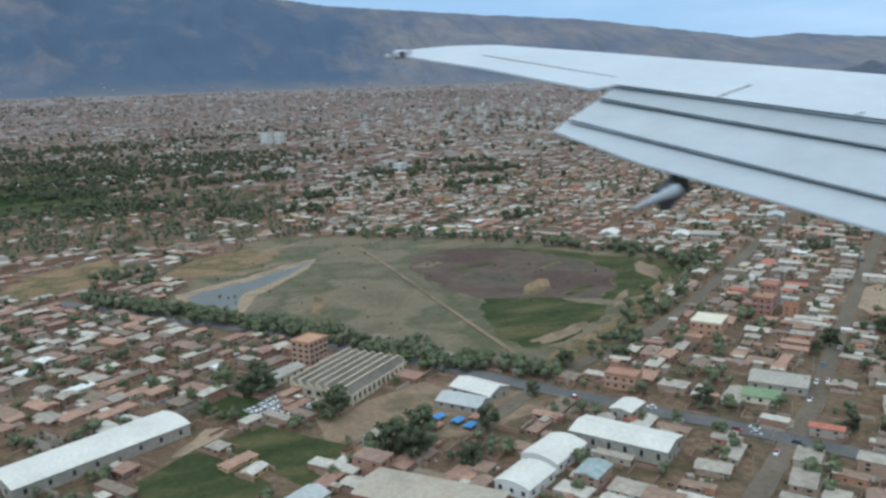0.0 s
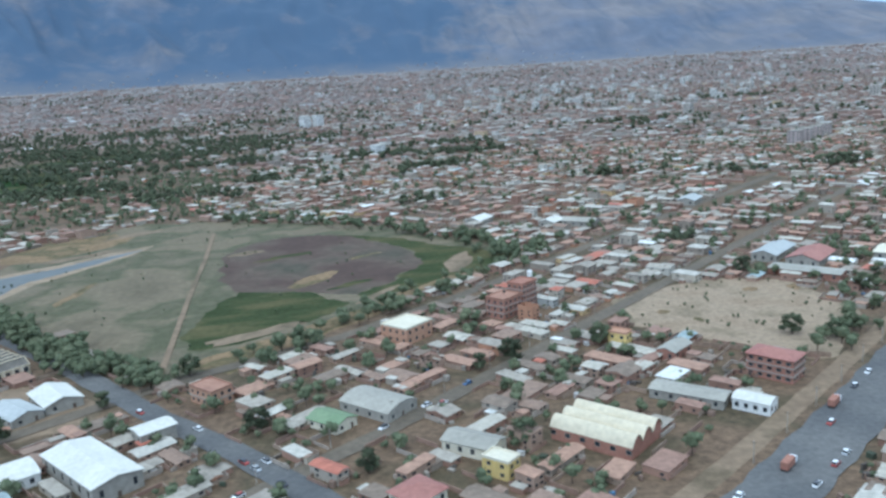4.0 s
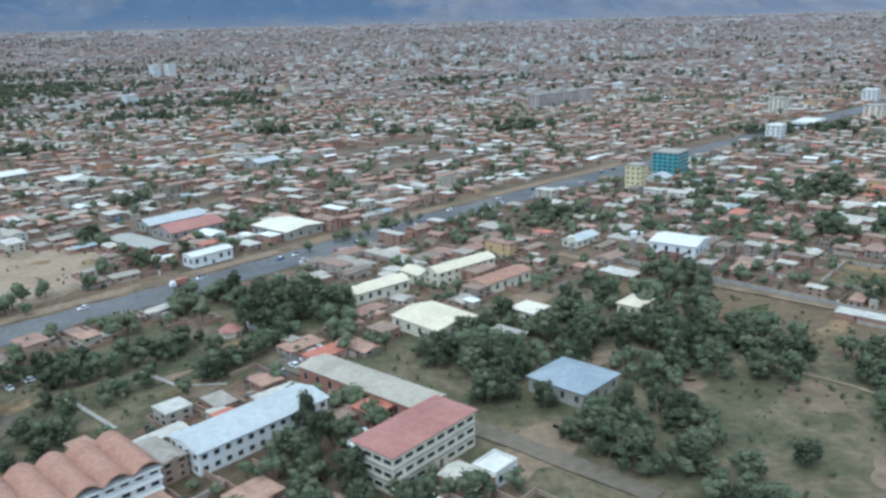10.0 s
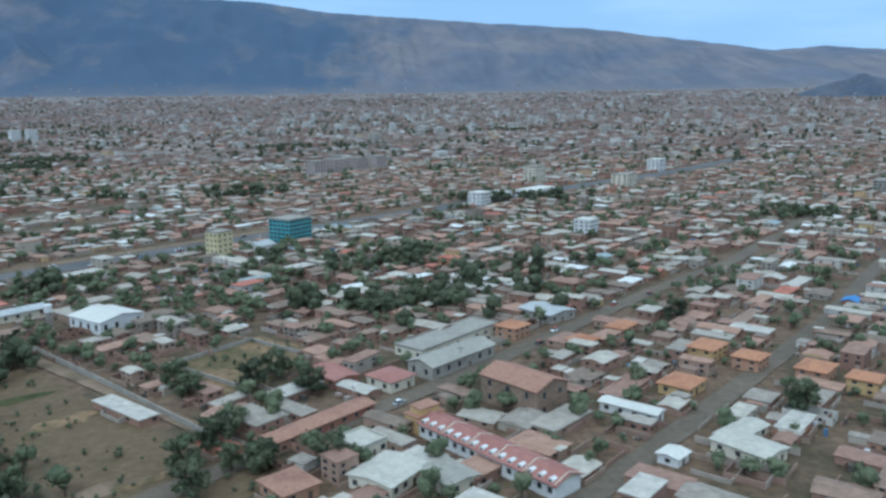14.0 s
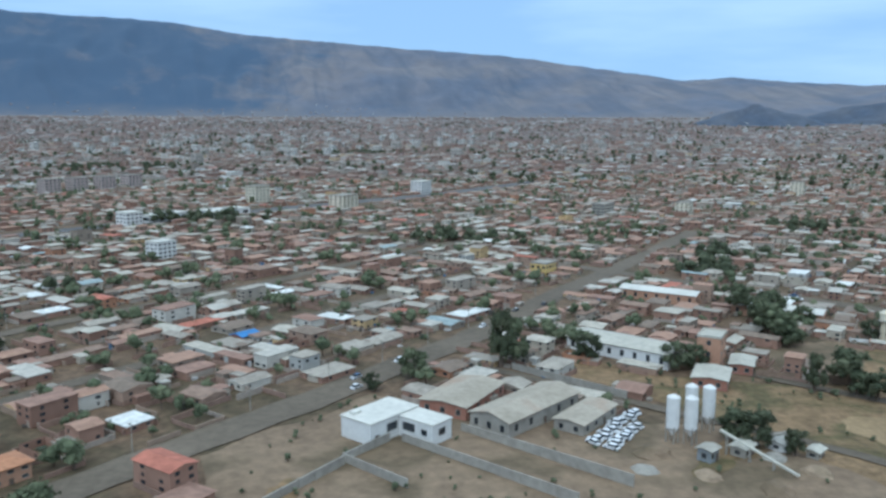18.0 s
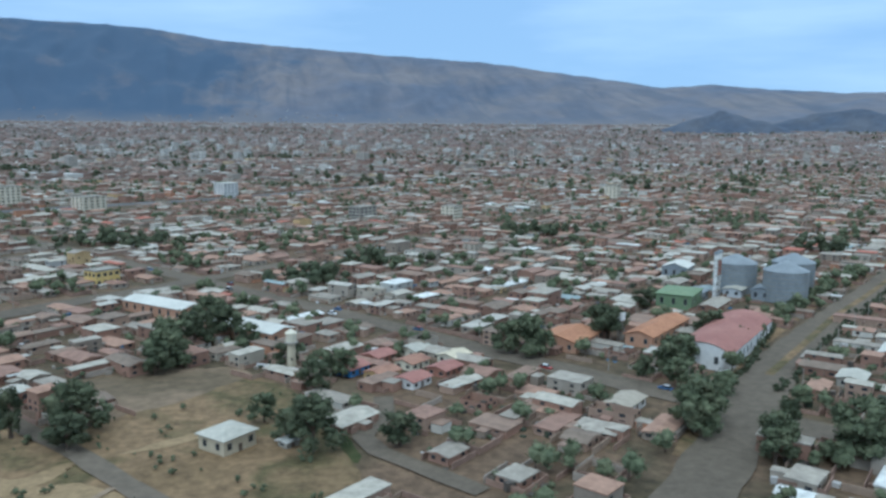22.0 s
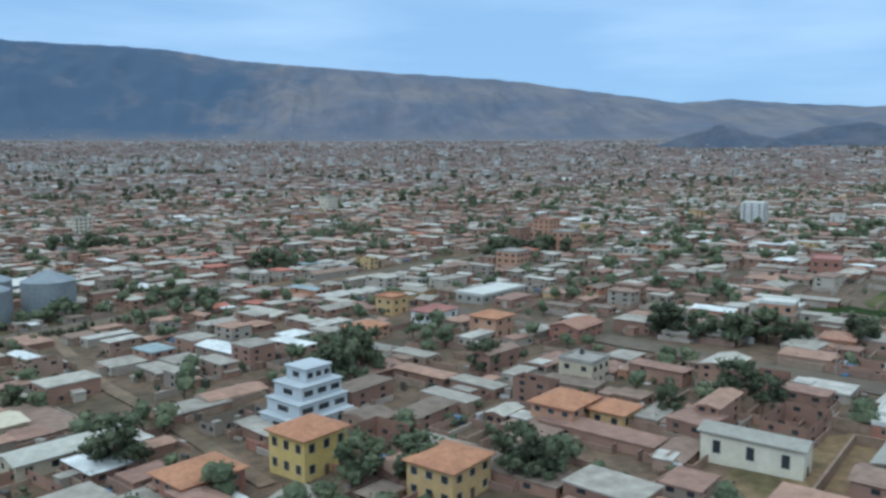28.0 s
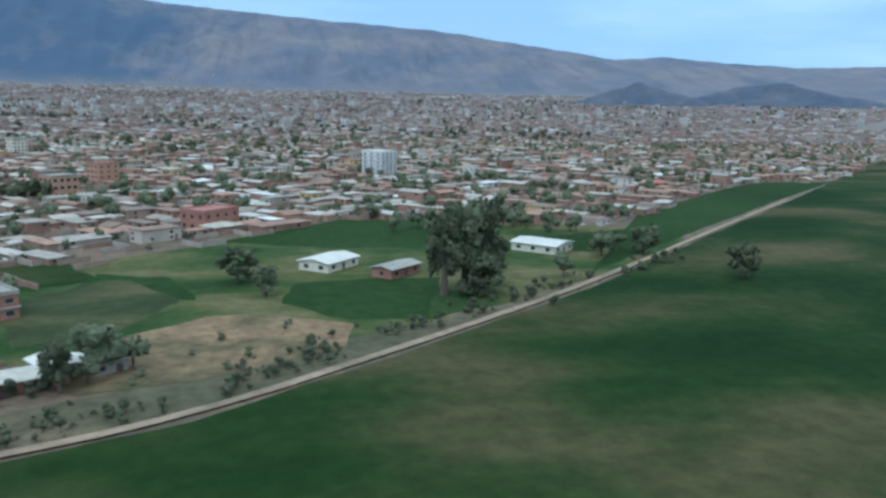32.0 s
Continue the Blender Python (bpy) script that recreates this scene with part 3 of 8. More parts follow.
class Heap:
    """Many small shapes gathered into one mesh."""

    def __init__(self):
        self.v, self.q, self.n, self.tones = [], [], 0, []

    def put(self, shape, faces, mat, size, spot, turn, tone=None):
        """shape (k, 3) in unit coordinates, size and spot (n, 3), turn (n,) radians, tone (n,) from 0 to 1 picks each piece's colour."""
        size, spot, turn = np.atleast_2d(size), np.atleast_2d(spot), np.atleast_1d(turn)
        p = shape[None] * size[:, None]
        c, s = np.cos(turn)[:, None], np.sin(turn)[:, None]
        w = np.stack([p[..., 0] * c - p[..., 1] * s, p[..., 0] * s + p[..., 1] * c, p[..., 2]], -1) + spot[:, None]
        f = np.asarray(faces)
        self.v.append(w.reshape(-1, 3))
        self.q.append(((f[None] + (self.n + np.arange(len(w)) * len(shape))[:, None, None]).reshape(-1, f.shape[1]), mat))
        self.n += w.shape[0] * len(shape)
        self.tones.append(np.repeat(rng.random(len(w)) if tone is None else tone, len(f)))

    def make(self, name, mats):
        me = mesh_from(name, np.concatenate(self.v), self.q, mats)
        me.attributes.new("tone", "FLOAT", "FACE").data.foreach_set("value", np.concatenate(self.tones).astype(np.float32))
        return new(name, me)


BOX = np.array([[x, y, z] for z in (0, 1) for x, y in ((-.5, -.5), (.5, -.5), (.5, .5), (-.5, .5))], float)
SIDES = np.array([[0, 1, 5, 4], [1, 2, 6, 5], [2, 3, 7, 6], [3, 0, 4, 7]])
SIDES_TOP = np.vstack([SIDES, [[4, 5, 6, 7]]])
GABLE = np.array([[-.5, -.5, 0], [.5, -.5, 0], [.5, .5, 0], [-.5, .5, 0], [-.5, 0, 1], [.5, 0, 1]], float)
GABLE_Q = np.array([[0, 1, 5, 4], [2, 3, 4, 5], [3, 2, 1, 0]])
GABLE_T = np.array([[0, 4, 3], [1, 2, 5]])
PYR = np.array([[-.5, -.5, 0], [.5, -.5, 0], [.5, .5, 0], [-.5, .5, 0], [0, 0, 1]], float)
PYR_T = np.array([[0, 1, 4], [1, 2, 4], [2, 3, 4], [3, 0, 4]])


def inside(poly, x, y):
    x, y = np.asarray(x, float), np.asarray(y, float)
    hit = np.zeros(x.shape, bool)
    for (x0, y0), (x1, y1) in zip(poly, poly[1:] + poly[:1]):
        hit ^= ((y0 > y) != (y1 > y)) & (x < (x1 - x0) * (y - y0) / (y1 - y0 + 1e-12) + x0)
    return hit


def near_line(line, x, y):
    best = np.full(np.shape(x), 1e9)
    for (x0, y0), (x1, y1) in zip(line, line[1:]):
        dx, dy = x1 - x0, y1 - y0
        k = np.clip(((x - x0) * dx + (y - y0) * dy) / (dx * dx + dy * dy), 0, 1)
        best = np.minimum(best, np.hypot(x - x0 - k * dx, y - y0 - k * dy))
    return best


def part(name, bm, material, parent, label=""):
    me = bpy.data.meshes.new(name)
    bm.to_mesh(me)
    bm.free()
    me.materials.append(material)
    ob = new(name, me)
    ob.parent = parent
    return tagged(ob, label) if label else ob


def box(bm, x0, x1, y0, y1, z0, z1, bevel=0.0):
    m = Matrix.LocRotScale(((x0 + x1) / 2, (y0 + y1) / 2, (z0 + z1) / 2), None, (x1 - x0, y1 - y0, z1 - z0))
    made = bmesh.ops.create_cube(bm, size=1, matrix=m)
    if bevel:
        bmesh.ops.bevel(bm, geom=list({e for v in made["verts"] for e in v.link_edges}), offset=bevel, segments=1, affect="EDGES")


def boxes(*rows, bevel=0.0):
    bm = bmesh.new()
    for r in rows:
        box(bm, *r, bevel=bevel)
    return bm


def prism(outline, x0, x1):
    """An outline in y, z drawn out along x."""
    bm = bmesh.new()
    a = [bm.verts.new((x0, y, z)) for y, z in outline]
    b = [bm.verts.new((x1, y, z)) for y, z in outline]
    n = len(outline)
    for i in range(n):
        bm.faces.new((a[i], a[(i + 1) % n], b[(i + 1) % n], b[i]))
    bm.faces.new(a[::-1])
    bm.faces.new(b)
    bmesh.ops.recalc_face_normals(bm, faces=bm.faces)
    return bm


def strip(line, width, z, name, material, step=4.0):
    """A flat band along a line, laid on the plain."""
    pts = []
    for (x0, y0), (x1, y1) in zip(line, line[1:]):
        n = max(1, int(math.hypot(x1 - x0, y1 - y0) / step))
        pts += [(x0 + (x1 - x0) * i / n, y0 + (y1 - y0) * i / n) for i in range(n)]
    pts.append(line[-1])
    p = np.array(pts)
    d = np.gradient(p, axis=0)
    d /= np.hypot(d[:, 0], d[:, 1])[:, None]
    nrm = np.stack([-d[:, 1], d[:, 0]], 1)
    wob = width / 2 * (1 + 0.06 * np.sin(np.arange(len(p)) * 1.7))[:, None]
    a, b = p + nrm * wob, p - nrm * wob
    v = np.concatenate([np.c_[a, gz(a[:, 0], a[:, 1]) + z], np.c_[b, gz(b[:, 0], b[:, 1]) + z]])
    i = np.arange(len(p) - 1)
    return new(name, mesh_from(name, v, [(np.stack([i + len(p), i + 1 + len(p), i + 1, i], 1), 0)], [material]))


def patch(poly, z, name, material, rag=0.6):
    """A flat field with a slightly uneven edge."""
    out = []
    for (x0, y0), (x1, y1) in zip(poly, poly[1:] + poly[:1]):
        n = max(1, int(math.hypot(x1 - x0, y1 - y0) / 3))
        for i in range(n):
            x, y = x0 + (x1 - x0) * i / n, y0 + (y1 - y0) * i / n
            sway = noise.noise_vector(Vector((x * 0.07, y * 0.07, 1.5))) + 0.5 * noise.noise_vector(Vector((x * 0.21, y * 0.21, 4.5)))
            out.append((x + rag * (3.2 * sway.x + rng.normal(0, 0.35)), y + rag * (3.2 * sway.y + rng.normal(0, 0.35))))
    bm = bmesh.new()
    bm.faces.new([bm.verts.new((x, y, 0)) for x, y in out])
    bmesh.ops.triangulate(bm, faces=bm.faces)
    bmesh.ops.recalc_face_normals(bm, faces=bm.faces)
    if bm.faces and sum(f.normal.z for f in bm.faces) < 0:
        bmesh.ops.reverse_faces(bm, faces=bm.faces)
    drape(bm, z)
    me = bpy.data.meshes.new(name)
    bm.to_mesh(me)
    bm.free()
    me.materials.append(material)
    return new(name, me)


# ---- plain and mountains ----
seg, rings = 120, [0, 60, 150, 260, 400, 600, 800, 1000, 1200, 1450, 1700, 2000, 2300, 2600, 2900, 3200, 3500, 3800, 4100, 4450]
th = np.linspace(0, 2 * np.pi, seg, endpoint=False)
gv = [[576, 0, 0]]
for r in rings[1:]:
    gv += [[576 + r * math.sin(a), r * math.cos(a), 1.7e-5 * max(0, r - 1200) ** 2] for a in th]
gq, i = [], np.arange(seg)
for k in range(len(rings) - 2):
    a0, a1 = 1 + k * seg, 1 + (k + 1) * seg
    gq.append(np.stack([a0 + i, a1 + i, a1 + (i + 1) % seg, a0 + (i + 1) % seg], 1)[:, ::-1])
gt = np.stack([np.zeros(seg, int), 1 + (i + 1) % seg, 1 + i], 1)
ground_bm = bmesh.new()
ground_bm.from_mesh(mesh_from("flat_plain", [(a, b, 0) for a, b, c in gv], [(np.concatenate(gq), 0), (gt, 0)], []))
drape(ground_bm, 0)
ground_mesh = bpy.data.meshes.new("ground")
ground_bm.to_mesh(ground_mesh)
ground_bm.free()
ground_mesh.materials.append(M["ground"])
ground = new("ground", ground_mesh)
tagged(ground, "dusty brown plain under the whole town", "ground", kind="structure")

# skyline: bearing from the flight line's middle, elevation, degrees
RIDGE = [(-180, 3.5), (-90, 5), (-40, 6.6), (-24, 7.0), (-22, 7.3), (-20, 6.25), (-17.7, 7.0), (-16, 7.4), (-12, 6.75), (-9, 6.7), (-5, 6.65), (-2.5, 6.5), (1.8, 5.9), (7.5, 5.5),
         (14.9, 4.95), (20, 4.6), (23.5, 4.1), (28.5, 3.35), (31.5, 2.85), (34.5, 3.05), (38.5, 2.65), (42.5, 2.4), (55, 2.6), (90, 3), (180, 3.5)]
az = np.radians(np.concatenate([np.linspace(-180, -40, 60, endpoint=False), np.linspace(-40, 60, 420, endpoint=False), np.linspace(60, 180, 60)]))
rr = np.linspace(3250, 4420, 34)
ridge_h = np.tan(np.radians(np.interp(np.degrees(az), [p[0] for p in RIDGE], [p[1] for p in RIDGE]))) * 4300 + 50
mv = np.zeros((len(rr), len(az), 3))
for k, r in enumerate(rr):
    base = 1.7e-5 * (r - 1200) ** 2 - 2
    f = np.clip((r - 3300) / 1000, 0, 1)
    climb = f ** 1.35
    for j, a in enumerate(az):
        px, py = 576 + r * math.sin(a), r * math.cos(a)
        bend = 0.6 * noise.noise(Vector((px * 0.002, py * 0.002, 5)))
        spur = 1.1 - abs(noise.noise(Vector((a * 13 + bend, r * 0.0012, 3.1)))) * 3.2 - abs(noise.noise(Vector((a * 37 + bend * 2, r * 0.003, 7.3)))) * 1.3 + 0.4 * noise.fractal(Vector((px * 0.007, py * 0.007, 9)), 0.9, 2.0, 4)
        h = base + (ridge_h[j] - base) * climb * (1 + 0.40 * spur * (1 - f) * min(1, f * 4)) + 5 * noise.fractal(Vector((px * 0.01, py * 0.01, 2)), 0.9, 2.0, 3) * f
        if r > 4320:
            h -= (r - 4320) * 1.2
        mv[k, j] = (px, py, h)
na = len(az)
ii, kk = np.meshgrid(np.arange(na - 1), np.arange(len(rr) - 1))
ii, kk = ii.ravel(), kk.ravel()
mq = np.stack([kk * na + ii, kk * na + ii + 1, (kk + 1) * na + ii + 1, (kk + 1) * na + ii], 1)[:, ::-1]
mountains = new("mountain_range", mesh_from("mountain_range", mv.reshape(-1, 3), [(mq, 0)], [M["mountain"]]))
for p in mountains.data.polygons:
    p.use_smooth = True
tagged(mountains, "bare brown mountain range behind the town, tinted with blue haze", "mountain", kind="structure")
# low hills in front of the range: centre, half-widths, turn, height
for cx, cy, ha, hb, turn, top, text in ((2312, 2327, 230, 130, -40, 76, "dark low hill at the far edge of town"), (2690, 2200, 380, 150, -48, 70, "long dark hill beyond the far edge of town")):
    hv, hq, hn, hm = [], [], 48, 16
    c, s_ = math.cos(radians(turn)), math.sin(radians(turn))
    for k in range(hm):
        rad = 1 - k / (hm - 1)
        for j in range(hn):
            a = 2 * math.pi * j / hn
            u, v = ha * rad * math.cos(a), hb * rad * math.sin(a)
            px, py = cx + u * c - v * s_, cy + u * s_ + v * c
            up = top * (1 - rad) ** 1.1 * (1 + 0.3 * noise.fractal(Vector((px * 0.008, py * 0.008, 1)), 0.9, 2, 4))
            hv.append((px, py, 1.7e-5 * max(0, math.hypot(px - 576, py) - 1200) ** 2 - 3 + up))
    for k in range(hm - 1):
        for j in range(hn):
            hq.append((k * hn + j, k * hn + (j + 1) % hn, (k + 1) * hn + (j + 1) % hn, (k + 1) * hn + j))
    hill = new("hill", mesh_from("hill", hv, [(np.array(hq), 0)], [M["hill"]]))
    for p in hill.data.polygons:
        p.use_smooth = True
    tagged(hill, text, "hill", kind="structure")

# ---- roads and fields ----
ROADS = [
    ("avenue", [(120, 48), (215, 119), (253, 149), (291, 180), (332, 212), (394, 265), (490, 338), (640, 452), (900, 650)], 13, "asphalt"),
    ("field_street", [(60, 178), (96, 206), (141, 230), (179, 259), (260, 330), (420, 470)], 5, "street"),
    ("row_street", [(70, 98), (104, 127), (147, 160), (215, 221), (300, 296), (420, 400)], 5, "street"),
    ("cross_street", [(-60, 360), (20, 282), (66, 226), (98, 184), (118, 161), (135, 138), (170, 92)], 6.5, "asphalt"),
    ("school_street", [(455, 92), (495, 123), (531, 150), (600, 209), (648, 245), (760, 340)], 5, "street"),
    ("middle_street", [(525, 86), (553, 109), (584, 134), (635, 176), (720, 250)], 4.5, "street"),
    ("depot_road", [(570, 66), (624, 112), (659, 140), (696, 172), (741, 217), (860, 325)], 8, "street"),
    ("diagonal_road", [(690, 366), (739, 293), (787, 221), (811, 188), (839, 147), (868, 108), (898, 66)], 7.5, "street"),
    ("rail_road", [(840, 76), (872, 106), (892, 126), (930, 155), (1000, 213), (1120, 315)], 10, "street"),
    ("edge_road", [(1040, 182), (1080, 120), (1100, 90), (1130, 44)], 6, "street"),
    ("side_lane", [(952, 168), (964, 146.6), (975, 128), (985, 114.5), (993, 102), (1003, 86)], 2.2, "dirt"),
    ("farm_track", [(738, 150), (751.3, 127), (761.4, 115.7), (770.7, 102.3), (779.3, 90.8), (787, 79), (800, 58)], 3.6, "street"),
    ("yard_lane", [(694, 150), (708.9, 131.5), (721.7, 114.5), (732.5, 102.4), (738.6, 94.3), (748, 78)], 3.0, "street"),
    ("field_walk", [(770.5, 100), (763.3, 89.5), (757, 80)], 1.0, "drylot"),
    ("village_lane", [(810.9, 125.8), (809.6, 116.5), (804.8, 109.3), (806.5, 103.4), (818, 88)], 3.5, "street"),
    ("canal_path", [(1070, 48), (1100, 62), (1129, 74), (1148, 83), (1172, 104), (1210, 140), (1262, 197), (1330, 270)], 1.3, "drylot"),
    ("dam_path", [(80, 421), (84, 364), (87.6, 294), (92.8, 213)], 1.8, "dirt"),
    ("dike_road", [(420, 212), (432, 197), (464, 160), (488, 131)], 3.2, "dirt"),
    ("grove_path", [(434, 134), (446.5, 118.4), (455.4, 102.7), (465, 86)], 0.9, "drylot"),
    ("park_path", [(309, 140.5), (320.7, 126.7)], 0.9, "concrete"),
    ("park_path", [(320, 150), (328, 142), (337, 141)], 0.9, "concrete"),
    ("park_lot", [(302, 135), (300, 122), (298, 108), (293, 90), (286, 68)], 4.4, "street"),
    ("canal_wall_road", [(345, 150), (372, 124), (400, 92)], 4, "street"),
]
def rounded(line):
    """Cuts the corners of a line twice, so that it bends gently."""
    for _ in range(2):
        out = [line[0]]
        for (ax, ay), (bx, by) in zip(line, line[1:]):
            out += [(0.75 * ax + 0.25 * bx, 0.75 * ay + 0.25 * by), (0.25 * ax + 0.75 * bx, 0.25 * ay + 0.75 * by)]
        line = out + [line[-1]]
    return line


ROADS = [(name, [lay(*p) for p in (rounded(line) if name in ("farm_track", "canal_path", "canal") else line)], width, mname) for name, line, width, mname in ROADS]
road_lines = []
for k, (name, line, width, mname) in enumerate(ROADS):
    tagged(strip(line, width, 0.165 + 0.004 * k, name, M[mname]), "long straight " + ("asphalt" if mname == "asphalt" else "dusty") + " road through the town", "road", kind="structure")
    road_lines.append((line, width))
VERGE = [(120, 62), (215, 133), (253, 163), (291, 194), (332, 226), (394, 279), (490, 352)]
road_lines.append((VERGE, 9))
tagged(strip(VERGE, 4.5, 0.02, "avenue_verge", M["dirt"]), "bare dirt verge along the avenue", "verge", kind="structure")
tagged(strip([lay(*p) for p in rounded([(1070, 52), (1100, 66), (1127, 78.5), (1145, 88), (1168, 109), (1206, 145), (1258, 202)])], 10, 0.04, "canal_bank", M["parkgrass"]), "dark olive overgrown bank along the farm track", "verge", kind="structure")
tagged(strip([lay(*p) for p in [(887, 121), (932, 157), (1002, 215), (1120, 315.5)]], 1.7, 0.26, "rail_median", M["drygrass"]), "dry grass strip between the two lanes of the railway road", "verge", kind="structure")
tagged(strip([lay(*p) for p in [(850, 92), (886, 130), (924, 160), (994, 218), (1110, 318)]], 3, 0.1, "rail_bank", M["drygrass"]), "grassy bank along the railway road", "verge", kind="structure")
FIELDS = [
    ("lake_field", [(-22, 331), (20, 290), (97, 206), (160, 258), (223, 314), (165, 404), (85, 455), (30, 470), (0, 400)], "lake_meadow"),
    ("burnt_field", [(91, 363), (103, 388), (121, 397), (144, 390), (158, 372), (172, 345), (176, 318), (160, 290), (146, 276), (130, 286), (106, 295), (95, 316)], "burnt"),
    ("marsh_field", [(143, 391), (173, 368), (191, 342), (213, 316), (185, 289), (154, 268), (146, 275), (160, 290), (176, 318), (172, 345), (158, 372)], "pasture"),
    ("green_field", [(100, 285), (94, 250), (99, 232), (112, 232), (124, 241), (146, 267), (131, 286), (109, 293)], "pasture"),
    ("pond_shore", [(-12, 340), (-14, 352), (0, 364), (18, 374), (34, 392), (54, 402), (44, 376), (30, 352), (20, 340), (14, 316), (4, 312), (-4, 326)], "drylot"),
    ("pond", [(-9, 346), (-2, 356), (19, 367), (36, 384), (50, 394), (34, 365), (15, 345), (11, 324), (7, 318), (-2, 330)], "water"),
    ("works_lot", [(24, 199), (55, 216), (66, 211), (84, 196), (84, 184), (57, 176), (25, 184)], "dirt"),
    ("grass_lot", [(-6, 218), (3, 227), (15, 217), (12, 209), (3, 208)], "pasture"),
    ("grass_lot", [(4, 190), (7.5, 195.5), (17, 190), (22, 184), (12, 178)], "pasture"),
    ("bare_lot", [(-12, 190), (-4, 204), (3, 203), (-3, 192)], "drylot"),
    ("street_verge", [(96, 219), (128, 241), (190, 297), (201, 300), (150, 247), (112, 209)], "drygrass"),
    ("car_park", [(340, 149), (347, 155), (353, 147), (346, 141)], "asphalt"),
    ("red_court", [(337, 157), (343, 160.5), (348, 156.5), (343, 153)], "red_court"),
    ("grass_pitch", [(-2, 194), (8.5, 203), (31, 180), (18, 161)], "pasture"),
    ("grass_pitch", [(-24, 174), (-6, 193), (10, 168), (-8, 150)], "pasture"),
    ("dry_lot", [(223, 215), (229, 241), (268, 255), (292, 243), (291, 204), (262, 174), (250, 178), (240, 196)], "drylot"),
    ("farm_field", [(-257, 829), (-189, 866), (-82, 806), (-70, 692), (-124, 653), (-171, 580), (-270, 640)], "pasture"),
    ("bean_field", [(-190, 700), (-180, 800), (-110, 770), (-112, 690)], "crop"),
    ("grazing_field", [(-330, 940), (-230, 1120), (-60, 1060), (-60, 900), (-190, 890)], "pasture"),
    ("grazing_field", [(-520, 1180), (-420, 1420), (-180, 1380), (-230, 1180)], "pasture"),
    ("bare_lot", [(-92, 383), (-84, 421), (-50, 451), (-37, 411), (-55, 372), (-70, 364)], "drygrass"),
    ("bare_lot", [(-25, 386), (-4, 432), (26, 446), (38, 415), (8, 384)], "drygrass"),
    ("park", [(262, 128), (292, 157), (318, 176), (346, 174), (352, 158), (318, 118), (292, 92)], "parkgrass"),
    ("grove", [(352, 142), (384, 170), (425, 190), (482, 120), (470, 66), (400, 70)], "parkgrass"),
    ("grove_clearing", [(417, 126), (436, 124), (443, 108), (434, 93), (415, 95)], "dirt"),
    ("dry_river", [(434, 193), (462, 155), (482, 132), (497, 114), (486, 96), (468, 112), (445, 141), (419, 175)], "silt"),
    ("walled_lot", [(474, 173), (493, 190), (507, 175), (490, 148)], "drygrass"),
    ("works_yard", [(640, 118), (668, 140), (700, 116), (726, 112), (742, 84), (700, 60), (640, 84)], "dirt"),
    ("tan_field", [(702, 152), (716, 150), (730, 136), (764, 122), (789, 143), (798, 130), (803, 98), (795, 79), (790, 60), (742, 60), (724, 116)], "drygrass"),
    ("orchard", [(785, 126), (793, 137), (803, 122), (804, 101), (793, 104)], "pasture"),
    ("bare_lot", [(802.3, 128.0), (803.1, 139.2), (810.3, 131.4), (808.8, 122.5)], "dirt"),
    ("bare_lot", [(757, 148), (770, 152), (785, 150), (791, 137), (782, 117), (768, 122)], "dirt"),
    ("college_garden", [(338, 205), (361, 199), (361, 170), (351, 160), (334, 176), (322, 184)], "parkgrass"),
    ("ploughed_lot", [(1060, 90), (1079, 87), (1068, 70), (1047, 73)], "drygrass"),
    ("canal_meadow", [(1108, 120), (1112, 132), (1118, 140), (1130, 170), (1150, 191), (1180, 228), (1228, 213), (1262, 205), (1232, 161), (1202, 137), (1180, 119), (1160, 105), (1142, 92), (1134, 98), (1122, 108)], "meadow"),
    ("bean_field", [(1151, 191), (1180, 227), (1214, 225), (1198, 179), (1171, 182)], "crop"),
    ("bean_field", [(1193, 182), (1250, 207), (1224, 171)], "crop"),
    ("bean_field", [(1132, 160), (1143, 153), (1147, 135), (1142, 135), (1129, 145)], "crop"),
    ("bean_field", [(1109, 161), (1122, 173), (1133, 153), (1124, 146)], "farm"),
    ("bean_field", [(1162, 146), (1187, 148), (1179, 119), (1168, 120), (1160, 132)], "crop"),
    ("bean_field", [(1121, 138), (1136, 153), (1145, 134), (1138, 116), (1128, 112)], "pasture"),
    ("garden_plot", [(1105.6, 94.3), (1114.6, 100.6), (1118.6, 94.6), (1109.8, 88.3)], "farm"),
    ("tan_meadow", [(1136, 110), (1144, 117), (1150, 124), (1156, 126), (1163, 122), (1169, 117), (1167, 110), (1165, 105), (1158, 100), (1149, 95.6), (1142, 92.6), (1137, 91.5), (1133.6, 98)], "drygrass"),
    ("canal_field", [(1214, 150), (1268, 208), (1329, 272), (1400, 345), (1360, 340), (1320, 300), (1262, 236)], "crop"),
    ("great_field", [(1072, 46), (1101, 61), (1130, 73), (1149, 82), (1173, 103), (1211, 139), (1263, 196), (1331, 269), (1560, 500), (2100, 700), (2000, 60), (1400, -60), (1080, -20)], "farm"),
]
FIELDS = [(name, [lay(*p) for p in poly], mname) for name, poly, mname in FIELDS]
field_polys = []
